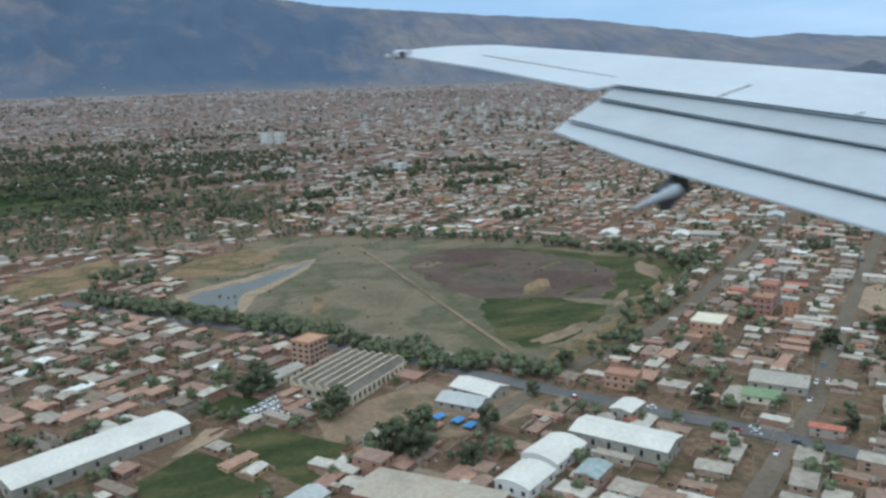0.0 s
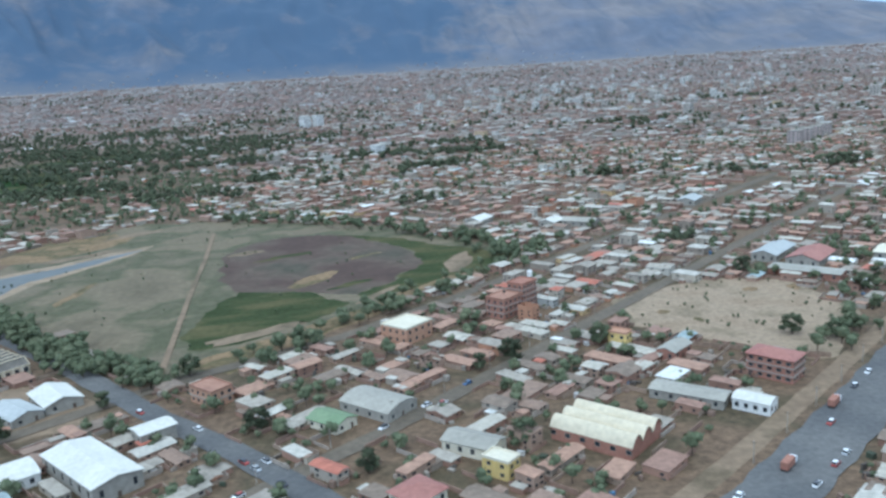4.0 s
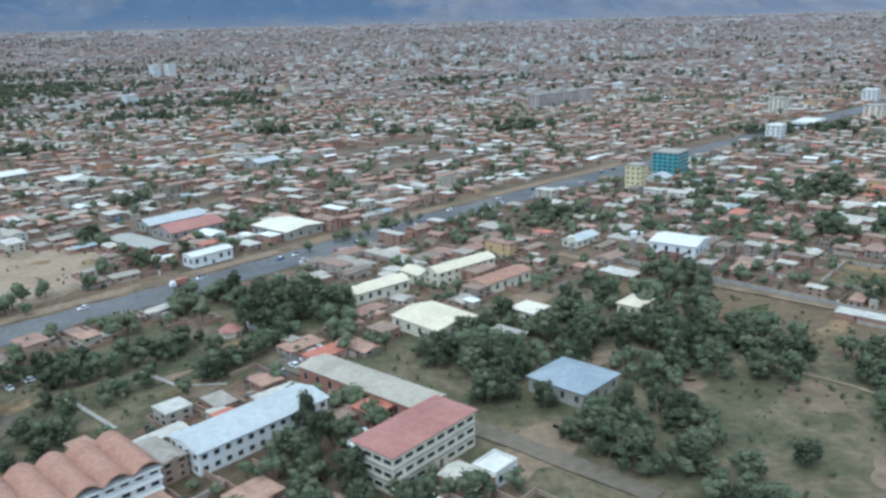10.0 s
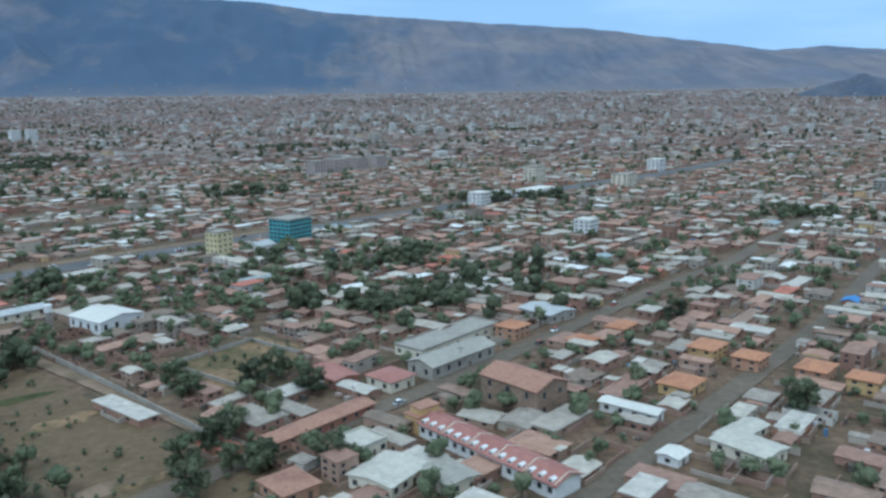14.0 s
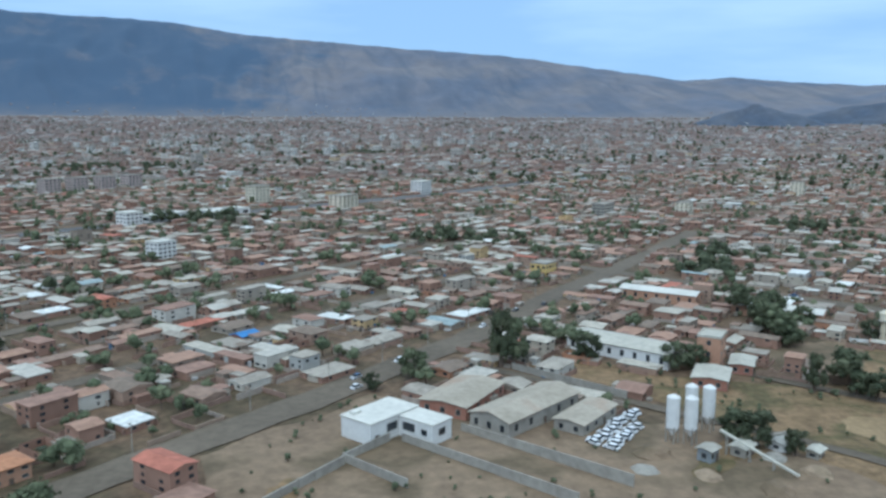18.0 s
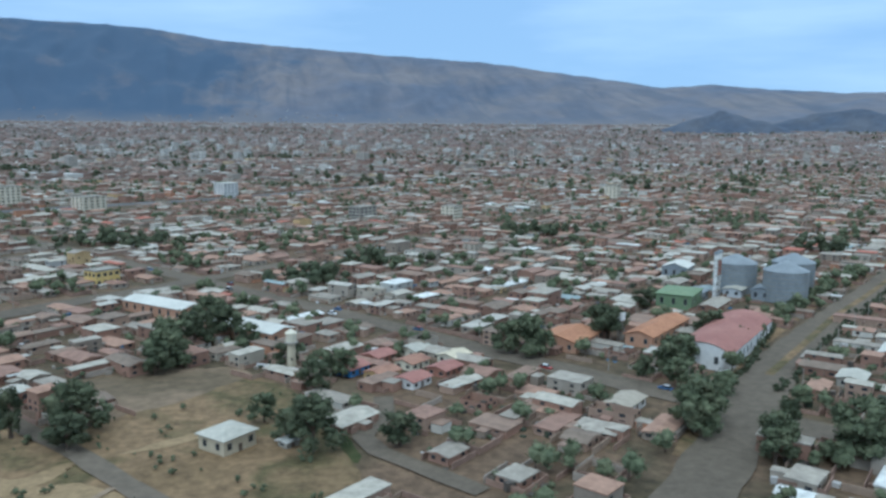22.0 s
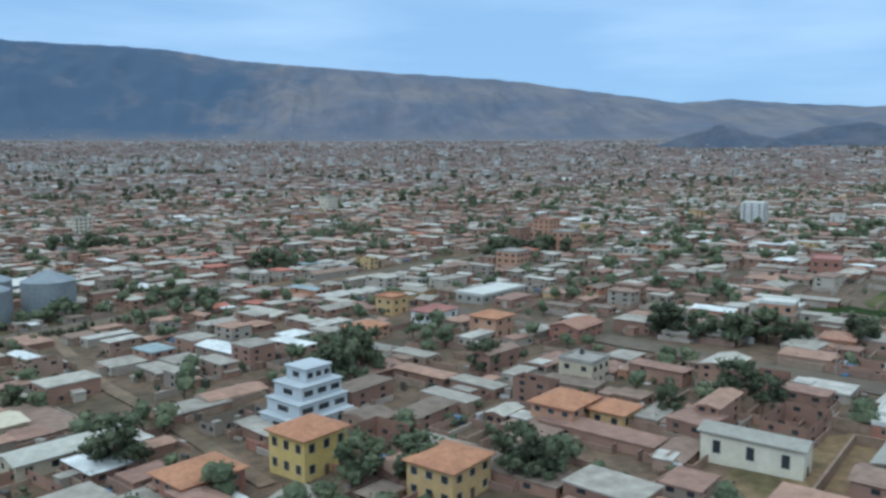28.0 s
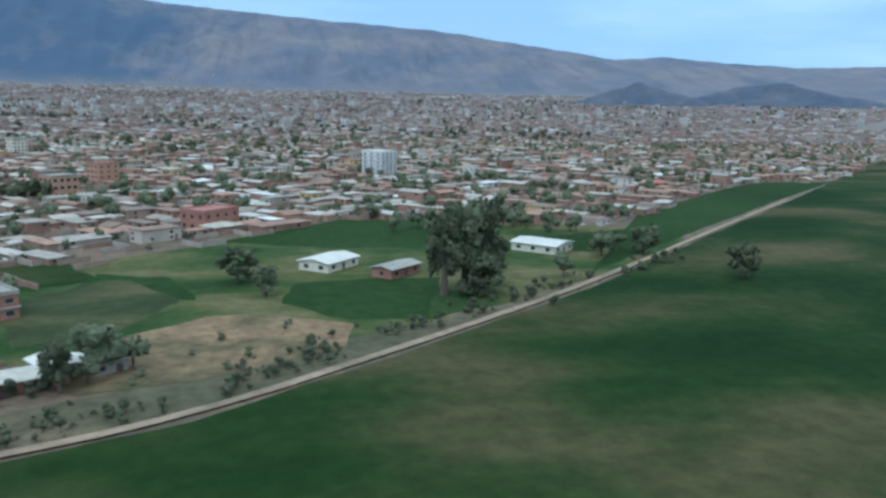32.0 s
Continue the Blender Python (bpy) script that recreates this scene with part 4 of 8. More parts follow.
for k, (name, poly, mname) in enumerate(FIELDS):
    tagged(patch(poly, 0.008 + 0.0015 * k if mname in ("drygrass", "parkgrass") else (0.046 if mname == "silt" else 0.018 + 0.0008 * k), name, M[mname], 0.15 if name in ("great_field", "canal_field", "grass_pitch", "car_park", "red_court", "garden_plot") else (1.4 if name in ("burnt_field", "green_field", "marsh_field") else 0.6)), {"drygrass": "dry yellowed grass field with bare patches", "parkgrass": "worn park grass with bare spots", "drylot": "pale dry empty lot with worn grass", "burnt": "dark burnt-over marsh field", "pasture": "green grass field with dry patches",
            "water": "still grey-blue pond water", "crop": "dark green farm field", "meadow": "patchy green meadow with dry strips", "farm": "wide dark green farm field with dry streaks", "dirt": "bare brown dirt ground", "lake_meadow": "dry olive-brown meadow of the old lake bed", "silt": "dry brown river bed", "asphalt": "small asphalt car park", "red_court": "worn red clay court"}[mname], "field", kind="structure")
    field_polys.append(poly)


def blob(cx, cy, rx, ry, ang, seed):
    c, s = math.cos(ang), math.sin(ang)
    out = []
    for i in range(22):
        a = 2 * math.pi * i / 22
        k = 1 + 0.45 * noise.noise(Vector((math.cos(a) * 1.6, math.sin(a) * 1.6, seed * 3.7)))
        u, v = rx * k * math.cos(a), ry * k * math.sin(a)
        out.append((cx + u * c - v * s, cy + u * s + v * c))
    return out


# worn, dry and overgrown spots in the fields
SPOTS = [("lake_field", 14, 16, 5, ("pasture", "drygrass", "dirt")), ("burnt_field", 3, 16, 4, ("burnt",)), ("green_field", 3, 8, 2.5, ("pasture",)), ("dry_lot", 5, 4, 2, ("drygrass",)),
         ("park", 12, 7, 3, ("drygrass", "dirt")), ("grove", 16, 9, 4, ("dirt", "drygrass", "dirt")), ("tan_field", 7, 7, 3, ("straw", "dirt", "parkgrass")), ("works_yard", 5, 6, 3, ("drygrass",)),
         ("dry_river", 6, 7, 2, ("pasture", "drygrass")), ("farm_field", 6, 30, 20, ("pasture", "crop"))]
layer = 0
tagged(patch(blob(*lay(756.5, 99), 13, 9.5, radians(-15), 3), 0.064, "field_patch", M["straw"]), "yellow straw grass in the middle of the field", "field", kind="structure")
for fname, n, rx, ry, mats in SPOTS:
    poly = [f[1] for f in FIELDS if f[0] == fname][0]
    xs, ys = [q[0] for q in poly], [q[1] for q in poly]
    made = 0
    while made < n:
        x, y = rng.uniform(min(xs), max(xs)), rng.uniform(min(ys), max(ys))
        if inside(poly, x, y) and y > -40:
            mname = mats[rng.integers(len(mats))]
            b = blob(x, y, rx * rng.uniform(0.4, 1.2), ry * rng.uniform(0.4, 1.2), GRID + rng.normal(0, 0.2), made + layer)
            if all(bool(inside(poly, bx_, by_)) for bx_, by_ in b[::3]):
                tagged(patch(b, 0.068 + 0.0006 * layer, "field_patch", M[mname]), "uneven patch of " + {"dirt": "bare dirt", "pasture": "green grass", "burnt": "dark burnt ground", "drygrass": "dry yellow grass", "straw": "yellow straw", "drylot": "pale worn grass", "crop": "dark green growth", "parkgrass": "dull olive weeds", "street": "grey gravel"}[mname] + " in the field", "field", kind="structure")
                layer += 1
            made += 1

# ---- buildings ----
shared = {}


def claim(x, y, w, d, ang, pad=1.5):
    """Keeps a footprint free of the town's other houses and trees."""
    x, y = lay(x, y)
    a, hw, hd = radians(ang), w / 2 + pad, d / 2 + pad
    c, s = math.cos(a), math.sin(a)
    field_polys.append([(x + px * c - py * s, y + px * s + py * c) for px, py in ((-hw, -hd), (hw, -hd), (hw, hd), (-hw, hd))])


def thing(name, label, category, x, y, ang=0.0, group=""):
    ob = new(name)
    ob.empty_display_size = 0.5
    x, y = lay(x, y)
    ob.matrix_world = pose(x, y, float(gz(x, y)), 0, 0, ang)
    return tagged(ob, label, category, group)


def child(name, mesh, parent, spot=(0, 0, 0), ang=0.0, label=""):
    ob = new(name, mesh)
    ob.parent = parent
    ob.matrix_basis = pose(*spot, 0, 0, ang)
    return tagged(ob, label) if label else ob


def stock(key, build, *mats):
    """A mesh made once and shared by alike pieces."""
    if key not in shared:
        bm = build()
        me = bpy.data.meshes.new(key[0])
        bm.to_mesh(me)
        bm.free()
        for m in mats:
            me.materials.append(m)
        shared[key] = me
    return shared[key]


def window_mesh(w, h):
    def build():
        bm = boxes((-w / 2, w / 2, -0.05, 0.02, 0, h))
        front = [f for f in bm.faces if f.normal.y < -0.9]
        bmesh.ops.inset_region(bm, faces=front, thickness=0.07, depth=-0.03)
        front[0].material_index = 1
        return bm
    return stock(("window", round(w, 2), round(h, 2)), build, M["concrete"], M["window"])


def door_mesh(w=0.75, h=1.2):
    return stock(("door", w, h), lambda: boxes((-w / 2, w / 2, -0.05, 0.02, 0, h), (-w / 2 + 0.1, w / 2 - 0.1, -0.07, -0.05, 0.15, h * 0.45), (-w / 2 + 0.1, w / 2 - 0.1, -0.07, -0.05, h * 0.55, h - 0.1)), M["bark"])


def tank_mesh():
    def build():
        bm = bmesh.new()
        bmesh.ops.create_cone(bm, cap_ends=True, segments=10, radius1=0.36, radius2=0.36, depth=0.6, matrix=Matrix.Translation((0, 0, 0.42)))
        bmesh.ops.create_cone(bm, cap_ends=True, segments=10, radius1=0.36, radius2=0.12, depth=0.16, matrix=Matrix.Translation((0, 0, 0.8)))
        box(bm, -0.3, 0.3, -0.3, 0.3, 0, 0.12)
        return bm
    return stock(("water_tank",), build, M["window"])


def gable_roof(w, d, rise, over=0.35, t=0.14):
    """Two slopes with thickness over a w x d box, ridge along x."""
    y0, e = d / 2 + over, t
    k = rise / (d / 2)
    drop = -over * k
    bm = prism([(-y0, drop), (0, rise), (y0, drop), (y0, drop + e), (0, rise + e), (-y0, drop + e)], -w / 2 - over, w / 2 + over)
    return bm


def arch_roof(w, d, rise, over=0.2, t=0.14, n=10, x0=None, x1=None):
    y0 = d / 2 + over
    a = [(-y0 + 2 * y0 * i / n, rise * (1 - (2 * i / n - 1) ** 2)) for i in range(n + 1)]
    return prism([(y, z) for y, z in a] + [(y, z + t) for y, z in a[::-1]], -w / 2 - over if x0 is None else x0, w / 2 + over if x1 is None else x1)


def hip_roof(w, d, rise, over=0.4):
    bm = bmesh.new()
    hx, hy = w / 2 + over, d / 2 + over
    r = max(0.0, hx - hy)
    base = [bm.verts.new(p) for p in ((-hx, -hy, 0), (hx, -hy, 0), (hx, hy, 0), (-hx, hy, 0))]
    low = [bm.verts.new(p) for p in ((-hx, -hy, -0.14), (hx, -hy, -0.14), (hx, hy, -0.14), (-hx, hy, -0.14))]
    if r > 0.05:
        p, q = bm.verts.new((-r, 0, rise)), bm.verts.new((r, 0, rise))
        for f in ((base[0], base[1], q, p), (base[1], base[2], q), (base[2], base[3], p, q), (base[3], base[0], p)):
            bm.faces.new(f)
    else:
        p = bm.verts.new((0, 0, rise))
        for i in range(4):
            bm.faces.new((base[i], base[(i + 1) % 4], p))
    for i in range(4):
        bm.faces.new((low[i], low[(i + 1) % 4], base[(i + 1) % 4], base[i]))
    bm.faces.new(low[::-1])
    bmesh.ops.recalc_face_normals(bm, faces=bm.faces)
    return bm


def flat_roof(w, d, lip=0.3, t=0.25):
    """A slab with a low parapet."""
    return boxes((-w / 2 - 0.1, w / 2 + 0.1, -d / 2 - 0.1, d / 2 + 0.1, 0, t), (-w / 2 - 0.1, w / 2 + 0.1, -d / 2 - 0.1, -d / 2 + 0.1, t, t + lip), (-w / 2 - 0.1, w / 2 + 0.1, d / 2 - 0.1, d / 2 + 0.1, t, t + lip),
                 (-w / 2 - 0.1, -w / 2 + 0.1, -d / 2 + 0.1, d / 2 - 0.1, t, t + lip), (w / 2 - 0.1, w / 2 + 0.1, -d / 2 + 0.1, d / 2 - 0.1, t, t + lip))


def gable_walls(w, d, h, rise):
    low = -0.3 if h > 1 else 0
    return prism([(-d / 2, low), (d / 2, low), (d / 2, h), (0, h + rise), (-d / 2, h)], -w / 2, w / 2)


def arch_walls(w, d, h, rise, n=10):
    top = [(d / 2 - d * i / n, h + rise * (1 - (2 * i / n - 1) ** 2)) for i in range(n + 1)]
    low = -0.3 if h > 1 else 0
    return prism([(-d / 2, low), (d / 2, low)] + top, -w / 2, w / 2)


def facade(root, w, d, h, floors, nx, ny, ww=0.9, share=0.45, door=True):
    """Windows on the two sides that face the flight line."""
    if not floors:
        return
    st = h / floors
    wh = st * share
    for f in range(floors):
        z = f * st + st * 0.32
        for i in range(nx):
            x = -w / 2 + (i + 0.5) * w / nx
            if door and f == 0 and i == nx // 2:
                child("door", door_mesh(0.7, round(min(1.25, st * 0.75), 2)), root, (x, -d / 2, 0))
            else:
                child("window", window_mesh(ww, wh), root, (x, -d / 2, z))
        for i in range(ny):
            child("window", window_mesh(ww, wh), root, (-w / 2, -d / 2 + (i + 0.5) * d / ny, z), -90)


def kiosk_cone(r, z0, z1, r2):
    bm = bmesh.new()
    bmesh.ops.create_cone(bm, cap_ends=True, segments=8, radius1=r, radius2=r2, depth=z1 - z0, matrix=Matrix.Translation((0, 0, (z0 + z1) / 2)))
    return bm


def building(name, label, category, x, y, w, d, h, roof="flat", wall="cream", top="zinc", ang=40, floors=1, nx=3, ny=2, rise=None, ww=0.9, share=0.45, group="", tank=False, bands=False, door=True):
    root = thing(name, label, category, x, y, ang, group)
    claim(x, y, w, d, ang)
    rise = rise if rise is not None else 0.16 * min(w, d)
    turn = roof in ("gable", "arch", "hip") and d > w
    W, D = (d, w) if turn else (w, d)
    if roof == "flat":
        wb, rb = boxes((-w / 2, w / 2, -d / 2, d / 2, -0.3, h)), flat_roof(w, d)
    elif roof == "gable":
        wb, rb = gable_walls(W, D, h, rise), gable_roof(W, D, rise)
    elif roof == "arch":
        wb, rb = arch_walls(W, D, h, rise), arch_roof(W, D, rise)
    else:
        wb, rb = boxes((-W / 2, W / 2, -D / 2, D / 2, -0.3, h)), hip_roof(W, D, rise)
    wo = part("wall", wb, M[wall], root)
    ro = part("roof", rb, M[top], root)
    ro.location = (0, 0, h + (0.02 if roof != "hip" else 0.14))
    if turn:
        wo.rotation_euler = ro.rotation_euler = (0, 0, radians(90))
    facade(root, w, d, h, floors, nx, ny, ww, share, door)
    if bands:
        for f in range(1, floors):
            child("floor_slab", stock(("floor_slab", w, d), lambda: boxes((-w / 2 - 0.18, w / 2 + 0.18, -d / 2 - 0.18, d / 2 + 0.18, -0.12, 0.12)), M["concrete"]), root, (0, 0, f * h / floors))
    if tank:
        child("water_tank", tank_mesh(), root, (w * 0.25, d * 0.2, h + (0.27 if roof == "flat" else rise * 0.5)))
    return root


# first quarter: works, market sheds and the street beside the field
building("long_shed", "long white metal shed with a shallow curved roof", "shed", -29, 196, 43, 13, 3.0, "arch", "concrete", "white_roof", 32, 1, 8, 2, rise=1.0)
building("long_shed", "long grey-roofed store beside the green yard", "shed", 18, 232, 17, 5, 2.4, "gable", "cream", "zinc", 42, 1, 6, 2)
building("apartment_block", "orange brick four-storey block with open floors", "apartment block", 29.3, 247, 8.7, 7.5, 7.2, "flat", "orange", "orange", 42, 4, 4, 3, ww=1.3, share=0.5, bands=True)
building("market_shed", "blue-roofed open market shed", "shed", 63, 194, 7.5, 12.5, 2.0, "gable", "concrete", "blue_roof", 44, 1, 2, 4)
building("market_shed", "white-roofed market shed beside the blue one", "shed", 70, 201, 9, 13.5, 2.2, "gable", "concrete", "white_roof", 34, 1, 2, 4)
building("warehouse", "big white-roofed warehouse on grey walls", "warehouse", 90.5, 156.8, 10, 23.5, 3.6, "gable", "concrete", "white_roof", 39, 1, 3, 6, rise=0.9)
building("warehouse", "short white-roofed wing of the warehouse", "warehouse", 99.6, 171.6, 8, 5.5, 3.4, "gable", "concrete", "white_roof", 35, 1, 2, 2, rise=0.5)
building("arched_hall", "white arched hall with a curved sheet roof", "hall", 72.6, 157.4, 13, 9.5, 2.4, "arch", "white", "white_roof", 34, 1, 4, 3, rise=1.1)
building("arched_hall", "smaller white arched hall beside another", "hall", 61.5, 148, 11, 8.5, 2.4, "arch", "white", "white_roof", 36, 1, 3, 3, rise=1.0)
building("tan_hall", "wide hall with a dusty tan sheet roof", "hall", 40, 147, 12, 30, 2.8, "gable", "brick", "tan_sheet", 48, 1, 3, 6, rise=0.8)
building("small_shed", "pale blue sheet shed beside the grass pitches", "shed", 15, 155, 9, 6, 2.4, "gable", "concrete", "blue_roof", 38, 1, 2, 2)
building("brick_tower", "tall red brick apartment building", "apartment block", 199.5, 242, 7.5, 6, 8.6, "flat", "brick", "brick", 40, 5, 4, 3, bands=True)
building("brick_tower", "red brick building under construction", "apartment block", 192.2, 236, 8.8, 7, 6.2, "flat", "brick", "tile", 40, 3, 4, 3, bands=True, tank=True)
building("tan_house", "large tan house with a flat roof", "house", 160.6, 224, 11, 10, 4.6, "flat", "orange", "cream", 42, 2, 4, 4)
building("orange_house", "orange brick house on the street corner", "house", 109.4, 191, 6, 9, 4, "flat", "orange", "tile", 42, 2, 3, 4, bands=True)
building("arched_hall", "grey-white curved roof hall among houses", "hall", 149, 175, 10, 15, 2.2, "arch", "concrete", "zinc", 44, 1, 3, 4, rise=1.3)
building("teal_shed", "low shed with a faded teal roof", "shed", 138.3, 168.8, 6.4, 9, 2, "gable", "cream", "green", 45, 1, 2, 3)
building("grey_shed", "long grey-green roofed shed", "shed", 166.7, 148.8, 6.3, 11.4, 2.6, "gable", "cream", "zinc", 50, 1, 2, 4)
building("red_roof_house", "house with a red hipped roof", "house", 153.3, 131.3, 7.6, 7.2, 2.6, "hip", "cream", "red_roof", 38, 1, 3, 3, rise=1.3)
building("yellow_house", "narrow yellow house beside the sheds", "house", 170, 138, 4, 6, 3.6, "flat", "yellow", "cream", 45, 2, 2, 2)
building("unfinished_block", "three-storey brick block with a red hipped roof", "apartment block", 243.1, 168.3, 7, 11, 5.6, "hip", "brick", "red_roof", 38, 3, 4, 5, rise=1.2, bands=True, ww=1.2)
building("white_hall", "small bright white hall with a curved roof", "hall", 229.2, 152.4, 5, 8, 2.4, "arch", "white", "white_roof", 42, 1, 2, 4, rise=0.8)
building("open_shed", "long low grey shed roof beside the avenue", "shed", 218.2, 160.8, 6, 16.5, 2.2, "gable", "concrete", "zinc", 48, 1, 2, 5, rise=0.5)
building("yellow_house", "small yellow two-storey house by the dry lot", "house", 215.9, 198.7, 3.6, 5.3, 4, "flat", "yellow", "orange", 45, 2, 2, 2)
building("grey_shed", "grey sheet-roofed shed by the dry lot", "shed", 226.4, 187.7, 9.3, 5, 2.6, "gable", "brick", "zinc", 39, 1, 3, 2)
building("store_hall", "long store with a pale blue-white roof", "warehouse", 304.1, 275, 21, 9, 2.8, "gable", "concrete", "blue_roof", 41, 1, 6, 3)
building("store_hall", "store with a faded red sheet roof", "warehouse", 311.6, 263, 19.5, 11.5, 2.8, "gable", "concrete", "red_roof", 41, 1, 6, 3)
building("store_hall", "broad store with a dusty cream roof", "warehouse", 343.5, 256, 15, 17, 2.8, "gable", "concrete", "cream", 42, 1, 4, 4, rise=0.7)
building("store_hall", "long flat grey store roof", "warehouse", 299.6, 246, 8, 23, 2.4, "gable", "brick", "zinc", 42, 1, 3, 6, rise=0.5)
building("white_shed", "white-walled shed beside the avenue", "shed", 322.5, 226.8, 13, 5, 3.2, "gable", "white", "white_roof", 41, 1, 5, 2, rise=0.5)
building("white_shed", "distant white sheet-roofed hall", "shed", 212.7, 388, 13, 9, 2.6, "gable", "concrete", "white_roof", 50, 1, 4, 2)
building("white_shed", "distant white hall among houses", "shed", 244.5, 368, 12, 8, 2.6, "gable", "concrete", "white_roof", 50, 1, 4, 2)
building("white_shed", "distant long grey-white hall", "shed", 257, 362, 8, 16, 2.6, "gable", "concrete", "zinc", 50, 1, 3, 4)
building("white_shed", "distant pale blue-white hall", "shed", 326, 394, 15, 9, 2.6, "gable", "concrete", "blue_roof", 50, 1, 4, 2)
building("tall_house", "yellow three-storey house with a red roof", "house", 251.3, 118, 7.5, 5.2, 5.6, "gable", "yellow", "red_roof", 38, 3, 4, 3, rise=0.8, bands=True)
building("tall_house", "cream four-storey house with a red roof", "house", 260.3, 124.6, 7.4, 5.2, 7.6, "gable", "cream", "red_roof", 38, 4, 3, 3, rise=0.8, bands=True)
building("flat_house", "low house with grey and white roof sheets", "house", 266, 113, 8, 7, 2.6, "flat", "brick", "white_roof", 40, 1, 4, 3)
building("white_hall", "white curved roof on an open grey frame", "hall", 279.4, 144.3, 7, 6, 3.2, "arch", "concrete", "white_roof", 41, 2, 4, 3, rise=0.5)
building("flat_house", "low white-roofed stores beside the avenue", "house", 268, 140, 9, 4, 2.2, "gable", "cream", "white_roof", 40, 1, 4, 2)
# red-roofed garden kiosk by the court
root = thing("garden_kiosk", "small kiosk with a red eight-sided roof", "kiosk", 335, 166.5, 0)
claim(335, 166.5, 4, 4, 0)
child("roof", stock(("kiosk_roof",), lambda: kiosk_cone(2.6, 1.5, 2.9, 0.2), M["red_roof"]), root)
child("drum", stock(("kiosk_drum",), lambda: kiosk_cone(1.9, 0, 1.5, 1.9), M["cream"]), root)
for i in range(8):
    child("post", stock(("kiosk_post",), lambda: boxes((-0.06, 0.06, -0.06, 0.06, 0, 1.5)), M["white"]), root, (2.3 * math.cos(i * 0.785 + 0.4), 2.3 * math.sin(i * 0.785 + 0.4), 0))
# market stalls under blue and orange sheets
for i, (x, y, mt) in enumerate(((50, 191, "blue"), (54, 188, "blue"), (58, 184, "blue"), (52, 183, "tile"), (60, 180, "blue"), (46, 186, "zinc_pale"), (63, 184.5, "tile"))):
    root = thing("market_stall", "low stall under a " + {"blue": "blue", "tile": "orange", "zinc_pale": "pale"}[mt] + " tarpaulin", "stall", x, y, 40, "market stalls")
    child("tarpaulin", stock(("tarpaulin", mt), lambda: prism([(-1.3, 1.0), (1.3, 0.9), (1.3, 0.96), (0, 1.4), (-1.3, 1.06)], -1.8, 1.8), M[mt]), root)
    for sx in (-1.6, 1.6):
        for sy in (-1.1, 1.1):
            child("post", stock(("stall_post",), lambda: boxes((-0.05, 0.05, -0.05, 0.05, 0, 1.0)), M["bark"]), root, (sx, sy, 0))
# college buildings in the trees
r = building("college_hall", "long white college building with a pale blue roof", "school", 343.6, 119.6, 24, 8, 3.8, "gable", "white", "blue_roof", 39, 2, 12, 4, rise=0.7)
building("grey_wing", "long grey-roofed brick wing of the college", "school", 362.6, 131, 6.6, 29, 3.2, "gable", "brick", "tan_sheet", 42, 1, 2, 9, rise=0.5)
building("cream_block", "cream three-storey block with a faded red roof", "school", 368.5, 107.6, 18, 7.8, 6, "hip", "cream", "red_roof", 41, 3, 8, 4, rise=0.9, bands=True, ww=1.5, share=0.35)
building("small_store", "low white flat-roofed store beside the block", "store", 379, 101, 5, 4, 2.2, "flat", "white", "white_roof", 41, 1, 2, 2)
building("yellow_school", "cream-roofed school wing round a courtyard", "school", 390, 197.7, 20, 5.5, 3.6, "gable", "cream", "cream_roof", 34, 2, 8, 2, rise=0.9)
building("yellow_school", "cream-roofed classroom wing among trees", "school", 367.5, 187, 16, 6, 2.8, "gable", "cream", "cream_roof", 34, 1, 6, 2, rise=0.9)
building("yellow_school", "short cream-roofed link wing", "school", 378.5, 196, 5, 7, 2.8, "gable", "cream", "cream_roof", 34, 1, 2, 3, rise=0.8)
building("orange_wing", "low wing with an orange tiled roof", "school", 398.4, 187.4, 17, 5.5, 2.8, "gable", "cream", "tile", 37, 1, 6, 2, rise=0.8)
building("tan_gym", "broad gym with a cream and grey roof", "hall", 378.5, 162, 12, 14, 2.8, "gable", "cream", "cream_roof", 36, 1, 4, 4, rise=0.8)
building("pavilion", "grey-blue hipped pavilion roof among trees", "pavilion", 398.5, 126.7, 10.8, 11.5, 2.8, "hip", "concrete", "slate", 39, 1, 4, 4, rise=2.0)
building("flat_house", "small grey-roofed house in the grove", "house", 391, 150, 6, 7, 2.4, "hip", "cream", "zinc", 40, 1, 2, 2, rise=0.8)
building("flat_house", "small cream-roofed house in the grove", "house", 400, 164, 6, 6, 2.4, "hip", "cream", "cream", 40, 1, 2, 2, rise=0.8)
building("flat_house", "small tan-roofed house in the grove", "house", 424, 163, 7, 5, 2.4, "hip", "cream", "cream_roof", 40, 1, 2, 2, rise=0.8)
building("church_hall", "white gabled hall beside a white pillar", "hall", 454.6, 208, 12, 13, 3.2, "gable", "white", "white_roof", 45, 1, 4, 4, rise=1.0)
building("blue_stall", "low blue and white roofed stalls", "shed", 430, 222, 12, 5, 2, "gable", "cream", "blue_roof", 40, 1, 4, 2)
building("office_tower", "teal glass office tower beside the avenue", "office block", 500.4, 321, 12.5, 11, 9.6, "flat", "teal", "concrete", 46, 6, 6, 5, ww=1.6, share=0.55)
building("apartment_tower", "pale yellow five-storey apartment tower", "apartment block", 475.2, 294.5, 7, 6.3, 9.4, "flat", "pale_yellow", "concrete", 46, 5, 3, 3, ww=0.8)
building("white_shed", "white roof between the two towers", "shed", 489, 305, 8, 8, 2.4, "gable", "white", "blue_roof", 46, 1, 2, 2)
building("zinc_shed", "long shed with a dull zinc roof", "shed", 533.4, 159.4, 20, 6.8, 2.8, "gable", "concrete", "zinc", 38, 1, 6, 2)
